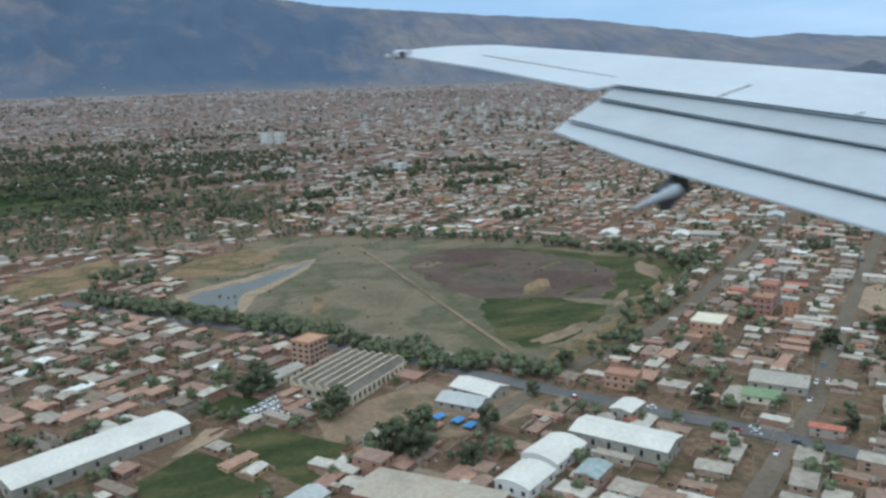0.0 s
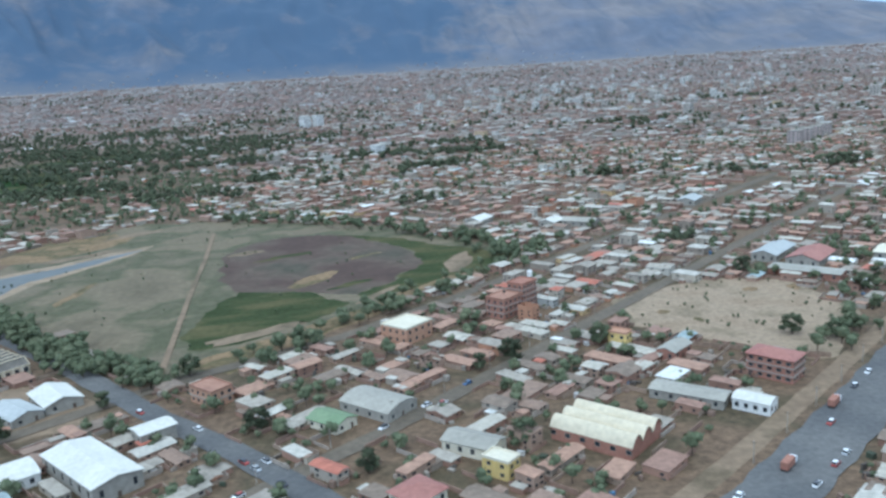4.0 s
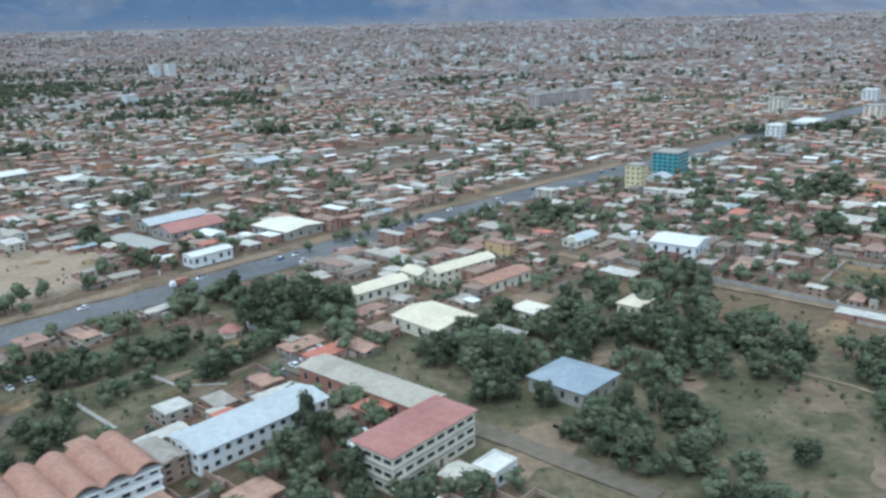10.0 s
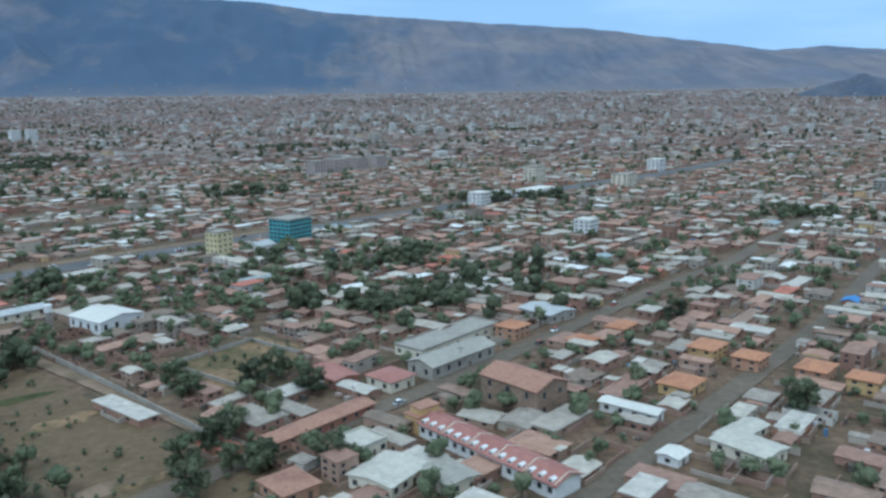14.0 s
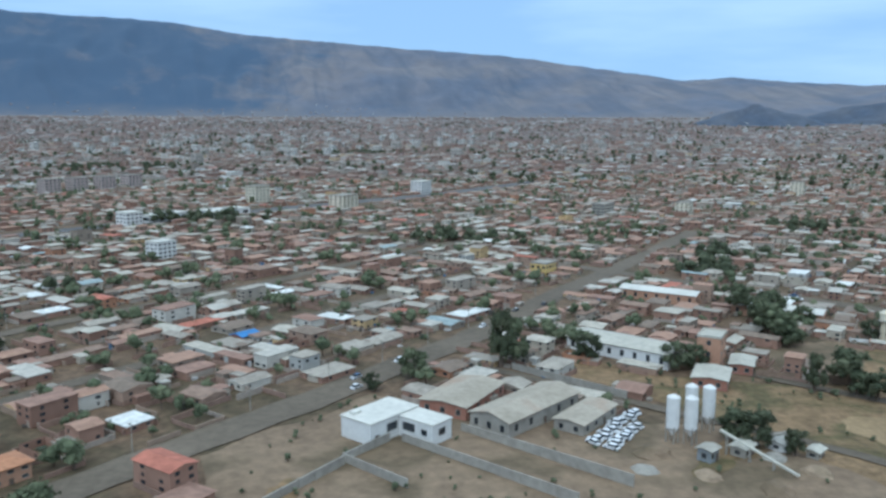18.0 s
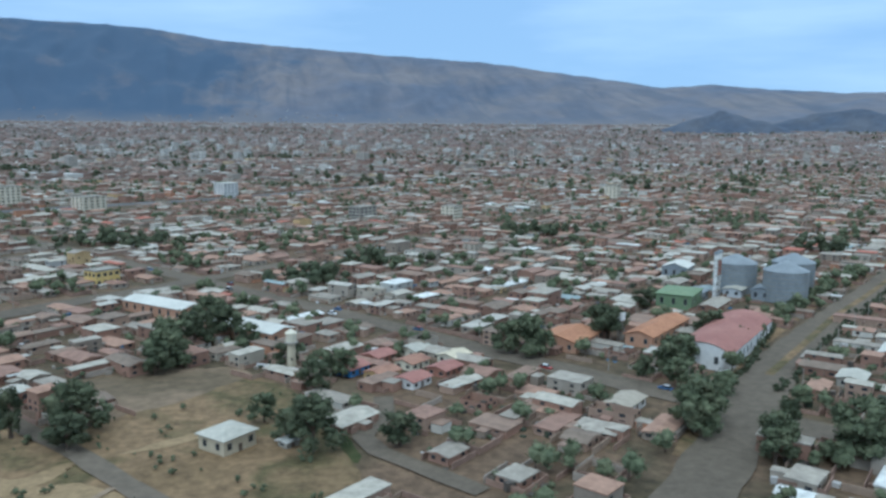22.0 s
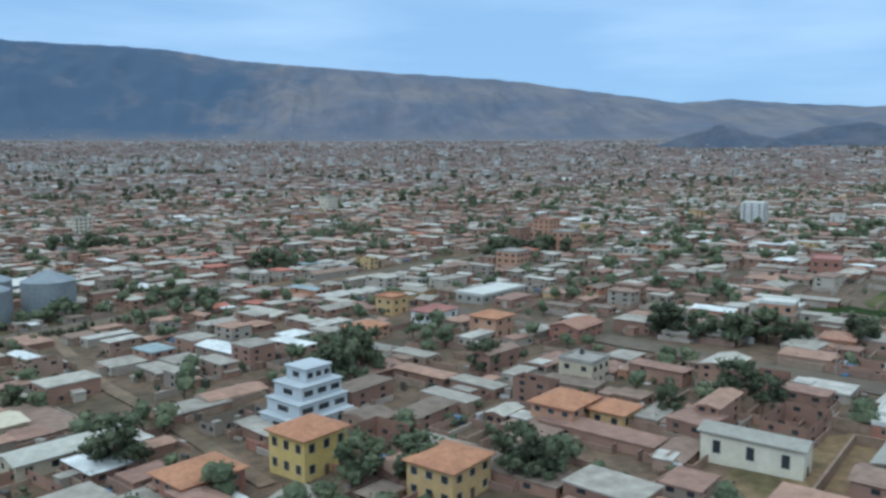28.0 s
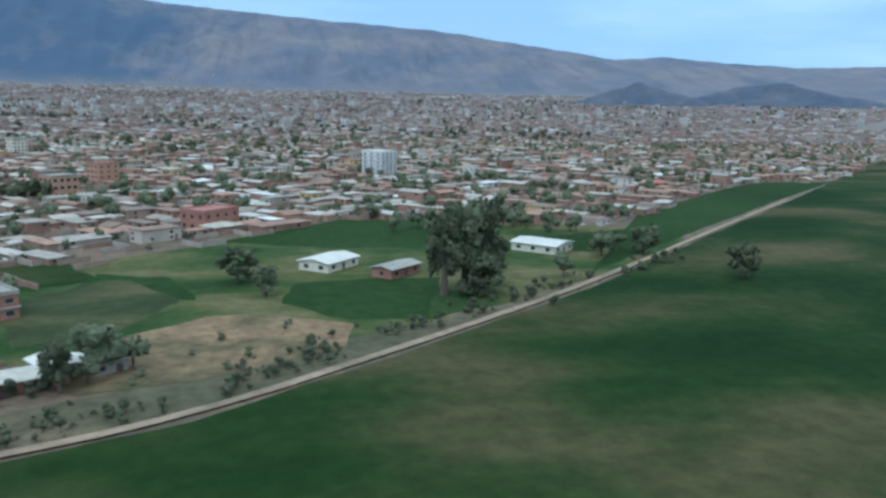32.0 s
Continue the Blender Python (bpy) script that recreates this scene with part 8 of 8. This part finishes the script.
def town(name, x, y, wmin, wmax, label, windows=True, storey=1.4, tall=0.06, mats=("wall_far", "roof_far")):
    h = Heap()
    n = len(x)
    turn = GRID + rng.integers(0, 2, n) * np.pi / 2 + rng.normal(0, 0.04, n)
    w, d = rng.uniform(wmin * 0.8, wmax * 1.15, n) * 1.12, rng.uniform(wmin * 0.85, wmax * 1.1, n) * 0.72
    wide = rng.random(n) < 0.08
    w = np.where(wide, w * 1.7, w)
    fl = 1 + (rng.random(n) < 0.2) + (rng.random(n) < 0.05) + (rng.random(n) < tall) * rng.integers(1, 3, n)
    fl = np.where(wide, 1, fl)
    hh = fl * storey + rng.uniform(0, 0.5, n)
    z = gz(x, y) - 0.3
    quarter = np.array([noise.noise(Vector((a * 0.011, b * 0.011, 13))) + 0.5 * noise.noise(Vector((a * 0.035, b * 0.035, 17))) for a, b in zip(x, y)])
    wall_tone, roof_tone = (0.8 * quarter + 0.6 * rng.random(n)) % 1, (0.1 + 0.8 * quarter + 0.62 * rng.random(n)) % 1
    h.put(BOX, SIDES, 0, np.stack([w, d, hh + 0.3], 1), np.stack([x, y, z], 1), turn, wall_tone)
    kind = rng.random(n)
    top = np.stack([x, y, z + hh + 0.3], 1)
    f = kind < 0.5
    h.put(BOX, SIDES_TOP, 1, np.stack([w + 0.25, d + 0.25, np.full(n, 0.22)], 1)[f], top[f], turn[f], roof_tone[f])
    g = (kind >= 0.55) & (kind < 0.88)
    s = np.stack([w + 0.5, d + 0.5, 0.10 * d + 0.1], 1)
    h.put(GABLE, GABLE_Q, 1, s[g], top[g], turn[g], roof_tone[g])
    h.put(GABLE, GABLE_T, 0, s[g] * (0.98, 0.98, 0.97), top[g], turn[g], wall_tone[g])
    e = kind >= 0.88
    h.put(PYR, PYR_T, 1, np.stack([w + 0.6, d + 0.6, 0.15 * d], 1)[e], top[e], turn[e], roof_tone[e])
    if windows:
        for sx, sy, along in ((0, -1, 0), (0, 1, 0), (1, 0, 1), (-1, 0, 1)):
            for off in (-0.26, 0.24):
                for lev in (0, 1, 2):
                    k = (fl > lev) & (rng.random(n) < 0.75) & (y < 400)
                    lx = sx * (w / 2) + (0 if along else 1) * off * w
                    ly = sy * (d / 2) + along * off * d
                    c, sn = np.cos(turn), np.sin(turn)
                    spot = np.stack([x + lx * c - ly * sn, y + lx * sn + ly * c, z + 0.3 + lev * storey + 0.5], 1)
                    wide = rng.uniform(0.5, 1.0, n)
                    size = np.stack([np.where(along, 0.06, wide), np.where(along, wide, 0.06), np.full(n, 0.55)], 1)
                    h.put(BOX, SIDES_TOP, 2, size[k], spot[k], turn[k])
    ob = h.make(name, [M[mats[0]], M[mats[1]], M["window"]])
    return tagged(ob, label, "houses", kind="stuff")


lx, ly = lots(-420, 2200, -1100, 1150, 48, 31, 6.3, 4.0)
cxm = (ly > 30) & (ly < 720) & (np.abs(lx - 620 - 0.3 * ly) < 560 + 0.76 * ly)
lx, ly = lx[cxm], ly[cxm]
lx, ly = lx + rng.normal(0, 0.7, len(lx)), ly + rng.normal(0, 0.7, len(ly))
ok = free(lx, ly, 2.7) & (rng.random(len(lx)) < np.where((lx < 140) & (ly < 290), 0.62, np.where(ly < 170, 0.78, 0.93)))
lx, ly = lx[ok], ly[ok]
rough = np.array([noise.noise(Vector((a * 0.02, b * 0.02, 8))) for a, b in zip(lx, ly)])
thin = rng.random(len(lx)) < np.clip(0.97 + 1.0 * np.minimum(0, rough), 0.35, 1) * np.where((lx < 60) & (ly > 470), 0.28, 1) * np.where((lx > 395) & (lx < 500) & (ly > 110) & (ly < 270), 0.5, 1)
empty_x, empty_y = lx[~thin], ly[~thin]
lx, ly = lx[thin], ly[thin]
# small houses in the gaps that the street grid leaves
cell = {}
for a, b in zip(lx, ly):
    cell.setdefault((int(a // 5), int(b // 5)), []).append((a, b))
fx, fy = rng.uniform(-120, 1330, 26000), rng.uniform(60, 380, 26000)
fk = free(fx, fy, 2.4)
more = []
for a, b in zip(fx[fk], fy[fk]):
    ci, cj = int(a // 5), int(b // 5)
    if all((a - q[0]) ** 2 + (b - q[1]) ** 2 > 36 for i_ in (-1, 0, 1, -2, 2) for j_ in (-1, 0, 1, -2, 2) for q in cell.get((ci + i_, cj + j_), ())):
        cell.setdefault((ci, cj), []).append((a, b))
        more.append((a, b))
more = np.array(more)
green = rng.random(len(more)) < 0.55
empty_x, empty_y = np.concatenate([empty_x, more[green, 0]]), np.concatenate([empty_y, more[green, 1]])
more = more[~green]
lx, ly = np.concatenate([lx, more[:, 0]]), np.concatenate([ly, more[:, 1]])

# houses nearest to the flight line, one by one
HOUSES = [("brick_house", "unfinished brick house with a flat concrete roof", 5.72, 4.26, 1.98, 2, "flat", "brick", "concrete", 2, 2, True),
          ("brick_house", "low brick house with a flat roof", 7.26, 3.81, 1.17, 1, "flat", "brick", "concrete", 3, 2, False),
          ("tiled_house", "plastered house with a terracotta tile roof", 6.49, 4.37, 1.17, 1, "hip", "wall", "tile", 2, 2, False),
          ("tiled_house", "two-storey plastered house with a terracotta gable roof", 5.50, 4.26, 2.07, 2, "gable", "wall", "tile", 2, 2, False),
          ("tiled_house", "long low house with an old terracotta roof", 8.14, 3.36, 1.12, 1, "gable", "adobe", "tile", 4, 2, False),
          ("sheet_house", "low house with a grey sheet-metal roof", 7.04, 3.70, 1.17, 1, "gable", "wall", "zinc", 3, 2, False),
          ("sheet_house", "small house with a bright sheet-metal roof", 5.39, 3.25, 1.12, 1, "gable", "wall", "white_roof", 2, 2, False),
          ("sheet_house", "long shed-like house with a rusted roof", 8.36, 3.36, 1.17, 1, "gable", "wall", "roof", 4, 2, False),
          ("sheet_house", "square house with a low sheet roof", 5.72, 4.93, 1.24, 1, "hip", "wall", "roof", 2, 2, False),
          ("flat_roof_house", "plastered house with a flat roof and water tank", 6.16, 4.48, 1.26, 1, "flat", "wall", "concrete", 2, 2, True),
          ("flat_roof_house", "two-storey plastered house with a flat roof", 5.39, 4.70, 2.12, 2, "flat", "wall", "concrete", 2, 2, True),
          ("flat_roof_house", "wide house with a pale flat roof", 7.70, 4.70, 1.26, 1, "flat", "wall", "roof", 3, 2, False)]
WEIGHT = (0.05, 0.13, 0.10, 0.03, 0.12, 0.16, 0.10, 0.12, 0.07, 0.07, 0.02, 0.03)
order = np.argsort(ly)
near_n = 262
is_near = np.zeros(len(lx), bool)
is_near[order[:near_n]] = True
first = {}
for hx_, hy_ in zip(lx[is_near], ly[is_near]):
    k = int(rng.choice(len(HOUSES), p=WEIGHT))
    a = 40 + 90 * int(rng.integers(0, 2)) + float(rng.normal(0, 2.5))
    if k in first:
        copy_thing(first[k], pose(hx_, hy_, float(gz(hx_, hy_)), 0, 0, a))
    else:
        name, text, w, d, hh, fl, rf, wl_, tp, nx, ny, tk = HOUSES[k]
        first[k] = building(name, text, "house", hx_, hy_, w, d, hh, rf, wl_, tp, a, fl, nx, ny, tank=tk, rise=0.10 * min(w, d), ww=0.6, share=0.38, group="houses under the flight line")
        first[k].matrix_world = pose(hx_, hy_, float(gz(hx_, hy_)), 0, 0, a)
town("house_mass", lx[~is_near], ly[~is_near], 4.3, 7.4, "dense low brick and plaster houses with mixed roofs", storey=1.12)

# walls round the empty plots
plots = Heap()
pk = empty_y < 330
ex_, ey_ = empty_x[pk], empty_y[pk]
for s_, along_u in ((1, True), (-1, True), (1, False), (-1, False)):
    k = rng.random(len(ex_)) < 0.6
    m = int(k.sum())
    px_, py_ = ex_[k] + 3.0 * s_ * (GV[0] if along_u else GU[0]), ey_[k] + 3.0 * s_ * (GV[1] if along_u else GU[1])
    plots.put(BOX, SIDES_TOP, 0, np.stack([np.full(m, 6.0) if along_u else np.full(m, 0.16), np.full(m, 0.16) if along_u else np.full(m, 6.0), rng.uniform(0.9, 1.4, m)], 1), np.stack([px_, py_, gz(px_, py_) - 0.2], 1), np.full(m, GRID))
tagged(plots.make("plot_walls", [M["yard"]]), "brick and adobe walls round empty plots", "walls", kind="stuff")
# lean-tos, yard walls and garden trees between the houses
n = len(lx)
yards = Heap()
side = rng.integers(0, 4, n)
dx, dy = np.array([1, 0, -1, 0])[side], np.array([0, 1, 0, -1])[side]
ax, ay = lx + 3.2 * (dx * GU[0] + dy * GV[0]), ly + 3.2 * (dx * GU[1] + dy * GV[1])
k = rng.random(n) < 0.7
m = k.sum()
hs = rng.uniform(1.2, 1.9, m)
sz = np.stack([rng.uniform(1.6, 3.4, m), rng.uniform(1.6, 3.4, m), hs], 1)
tn = GRID + rng.normal(0, 0.05, m)
yards.put(BOX, SIDES, 0, sz, np.stack([ax[k], ay[k], gz(ax[k], ay[k]) - 0.2], 1), tn)
yards.put(BOX, SIDES_TOP, 1, sz * (1.08, 1.08, 0) + (0, 0, 0.12), np.stack([ax[k], ay[k], gz(ax[k], ay[k]) - 0.2 + hs], 1), tn)
for s_, along_u in ((1, True), (-1, True), (1, False), (-1, False)):
    k = rng.random(n) < 0.72
    m = k.sum()
    off = 3.1 * s_ + rng.normal(0, 0.3, m)
    wx = lx[k] + off * (GV[0] if along_u else GU[0])
    wy = ly[k] + off * (GV[1] if along_u else GU[1])
    sz = np.stack([np.full(m, 6.1) if along_u else np.full(m, 0.16), np.full(m, 0.16) if along_u else np.full(m, 6.1), rng.uniform(0.9, 1.4, m)], 1)
    yards.put(BOX, SIDES_TOP, 2, sz, np.stack([wx, wy, gz(wx, wy) - 0.2], 1), np.full(m, GRID))
tagged(yards.make("yard_walls", [M["wall_far"], M["roof_far"], M["yard"]]), "brick yard walls and lean-to sheds between the houses", "walls", kind="stuff")
leafy = ((lx < 140) & (ly < 290)) | ((lx > 400) & (lx < 560) & (ly > 110) & (ly < 300)) | ((lx > 760) & (lx < 830) & (ly < 190)) | ((lx < 20) & (ly > 470))
k = rng.random(n) < np.where(leafy, 0.85, np.where(lx > 640, 0.34, 0.36))
gx, gy = lx[k] + rng.normal(0, 1.2, k.sum()) + 3.2 * GU[0], ly[k] + rng.normal(0, 1.2, k.sum()) + 3.2 * GU[1]
keep = rng.random(len(empty_x)) < np.where(empty_x > 640, 0.75, 0.9)
gx, gy = np.concatenate([gx, empty_x[keep], empty_x[keep] + 3]), np.concatenate([gy, empty_y[keep], empty_y[keep] - 2])
k = free(gx, gy, 0.8) & (rng.random(len(gx)) < 0.85)
gx, gy = gx[k], gy[k]
close = gy < 330
tree_mass("garden_trees", gx[close], gy[close], rng.uniform(1.6, 4.8, close.sum()), mid_crowns, "dusty garden trees between the houses")
tree_mass("garden_trees_far", gx[~close], gy[~close], rng.uniform(2.4, 5.2, (~close).sum()), far_crowns, "small trees among the far houses")
# low bushes and clutter in the yards
near_k = ly < 300
qx, qy = np.repeat(lx[near_k], 7), np.repeat(ly[near_k], 7)
qx, qy = qx + rng.uniform(-4.2, 4.2, len(qx)), qy + rng.uniform(-4.2, 4.2, len(qy))
k = free(qx, qy, 0.2)
qx, qy = qx[k], qy[k]
n = len(qx)
junk = Heap()
flat_ = rng.random(n) < 0.3
size = np.stack([rng.uniform(0.3, 1.5, n), rng.uniform(0.3, 1.5, n), np.where(flat_, rng.uniform(1.0, 1.5, n), rng.uniform(0.2, 0.8, n))], 1)
junk.put(BOX, SIDES_TOP, 0, size, np.stack([qx, qy, gz(qx, qy) - 0.15], 1), GRID + rng.normal(0, 0.3, n))
tagged(junk.make("yard_clutter", [M["junk"]]), "sheds, piles and clutter in the back yards", "clutter", kind="stuff")
bush_crowns = [crown_arrays(110 + k, 1, 10, 0.5, 1, 0.1) for k in range(3)]
pick = rng.choice(n, min(n, 2800), replace=False)
tree_mass("yard_bushes", qx[pick] + 0.8, qy[pick] - 0.6, rng.uniform(0.9, 2.0, len(pick)), bush_crowns, "low dusty bushes in the yards")
lx2, ly2 = lots(-1500, 4200, -3200, 2600, 70, 46, 11.5, 6)
dist = np.hypot(lx2 - 576, ly2)
sel = (ly2 >= 715) & (dist < 1900) & (np.abs(lx2 - 576 - 0.22 * ly2) < 420 + 0.85 * ly2)
lx2, ly2 = lx2[sel] + rng.normal(0, 1.2, sel.sum()), ly2[sel] + rng.normal(0, 1.2, sel.sum())
dens = np.array([noise.noise(Vector((a * 0.006, b * 0.006, 5))) for a, b in zip(lx2, ly2)])
okk = (rng.random(len(lx2)) < (0.86 + 0.5 * np.minimum(0, dens)) * np.where((lx2 < 40 + 0.05 * ly2) & (ly2 < 1450), 0.4, 1)) & free(lx2, ly2, 3)
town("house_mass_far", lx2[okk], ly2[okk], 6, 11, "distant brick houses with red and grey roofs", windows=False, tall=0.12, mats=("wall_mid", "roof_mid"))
n3 = 26000
a3, r3 = np.radians(rng.uniform(-38, 52, n3)), np.sqrt(rng.uniform(1880 ** 2, 3500 ** 2, n3))
edge3 = np.array([noise.noise(Vector((a * 14, r * 0.003, 4))) for a, r in zip(a3, r3)])
k3 = rng.random(n3) < np.clip((3300 + 320 * edge3 - r3) / 800, 0.0, 1)
a3, r3 = a3[k3], r3[k3]
lx3, ly3 = 576 + r3 * np.sin(a3), r3 * np.cos(a3)
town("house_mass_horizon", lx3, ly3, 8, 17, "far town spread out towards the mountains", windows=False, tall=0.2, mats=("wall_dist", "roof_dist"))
# the town's ragged edge on the foot of the range
def slope_z(x, y):
    """Height of the mountainside, or of the plain before it."""
    a, r = np.arctan2(x - 576, y), np.hypot(x - 576, y)
    i = np.clip(np.searchsorted(az, a) - 1, 0, len(az) - 2)
    k = np.clip(np.searchsorted(rr, r) - 1, 0, len(rr) - 2)
    s, t = (a - az[i]) / (az[i + 1] - az[i]), np.clip((r - rr[k]) / (rr[k + 1] - rr[k]), 0, 1)
    h = mv[..., 2]
    return np.maximum(gz(x, y), (h[k, i] * (1 - s) + h[k, i + 1] * s) * (1 - t) + (h[k + 1, i] * (1 - s) + h[k + 1, i + 1] * s) * t)


n6 = 2600
a6, r6 = np.radians(rng.uniform(-38, 52, n6)), 3120 + rng.exponential(110, n6)
lobe6 = np.array([noise.noise(Vector((a * 9, r * 0.004, 6))) + 0.6 * noise.noise(Vector((a * 40, r * 0.012, 2))) for a, r in zip(a6, r6)])
k6 = (r6 < 3480) & (rng.random(n6) < np.clip(0.75 + 0.9 * lobe6 - (r6 - 3150) / 900, 0, 1))
a6, r6 = a6[k6], r6[k6]
lx6, ly6 = 576 + r6 * np.sin(a6), r6 * np.cos(a6)
edge_town = Heap()
m6, ex, ey = len(lx6), lx6, ly6
ez, ew = slope_z(ex, ey) - 1.5, rng.uniform(4, 9, m6)
eh_, et = rng.uniform(2.6, 4.4, m6), GRID + rng.normal(0, 0.3, m6)
edge_town.put(BOX, SIDES, 0, np.stack([ew, ew * 0.7, eh_], 1), np.stack([ex, ey, ez], 1), et)
edge_town.put(GABLE, GABLE_Q, 1, np.stack([ew + 0.6, ew * 0.7 + 0.6, np.full(m6, 0.9)], 1), np.stack([ex, ey, ez + eh_], 1), et)
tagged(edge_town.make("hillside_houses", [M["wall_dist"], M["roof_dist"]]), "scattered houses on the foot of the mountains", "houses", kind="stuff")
# scattered far trees and high-rises
n4 = 4600
a4, r4 = np.radians(rng.uniform(-38, 50, n4)), np.sqrt(rng.uniform(700 ** 2, 3000 ** 2, n4))
tx, ty = 576 + r4 * np.sin(a4), r4 * np.cos(a4)
wood = np.array([noise.noise(Vector((a * 0.004, b * 0.004, 2))) for a, b in zip(tx, ty)]) > -0.05
tree_mass("far_trees", tx[wood], ty[wood], rng.uniform(5, 9, wood.sum()), far_crowns, "trees scattered through the distant town")
n5 = 190
cx5 = rng.choice([620, 900, 1250, 1700, 2300], n5, p=[0.3, 0.25, 0.2, 0.15, 0.1])
tx, ty = cx5 + rng.normal(0, 200, n5), np.clip(1750 + rng.normal(0, 330, n5), 1000, 2900)
hi = Heap()
ht, wd = rng.uniform(7, 16, n5), rng.uniform(7, 12, n5)
dp, tn5 = wd * rng.uniform(0.7, 1.4, n5), GRID + rng.normal(0, 0.06, n5)
base5 = gz(tx, ty) - 0.3
hi.put(BOX, SIDES_TOP, 0, np.stack([wd, dp, ht], 1), np.stack([tx, ty, base5], 1), tn5)
for lev in np.arange(1.2, 15, 2.2):
    kk = ht > lev + 1.6
    for part_of in (-0.3, 0.0, 0.3):
        c5, s5 = np.cos(tn5), np.sin(tn5)
        hi.put(BOX, SIDES, 1, np.stack([wd * 0.2, dp + 0.15, np.full(n5, 0.8)], 1)[kk], np.stack([tx + part_of * wd * c5, ty + part_of * wd * s5, base5 + lev], 1)[kk], tn5[kk])
        hi.put(BOX, SIDES, 1, np.stack([wd + 0.15, dp * 0.2, np.full(n5, 0.8)], 1)[kk], np.stack([tx - part_of * dp * s5, ty + part_of * dp * c5, base5 + lev], 1)[kk], tn5[kk])
tagged(hi.make("high_rises", [M["tower"], M["window"]]), "pale high-rise blocks of the distant town centre", "tower blocks", kind="stuff")
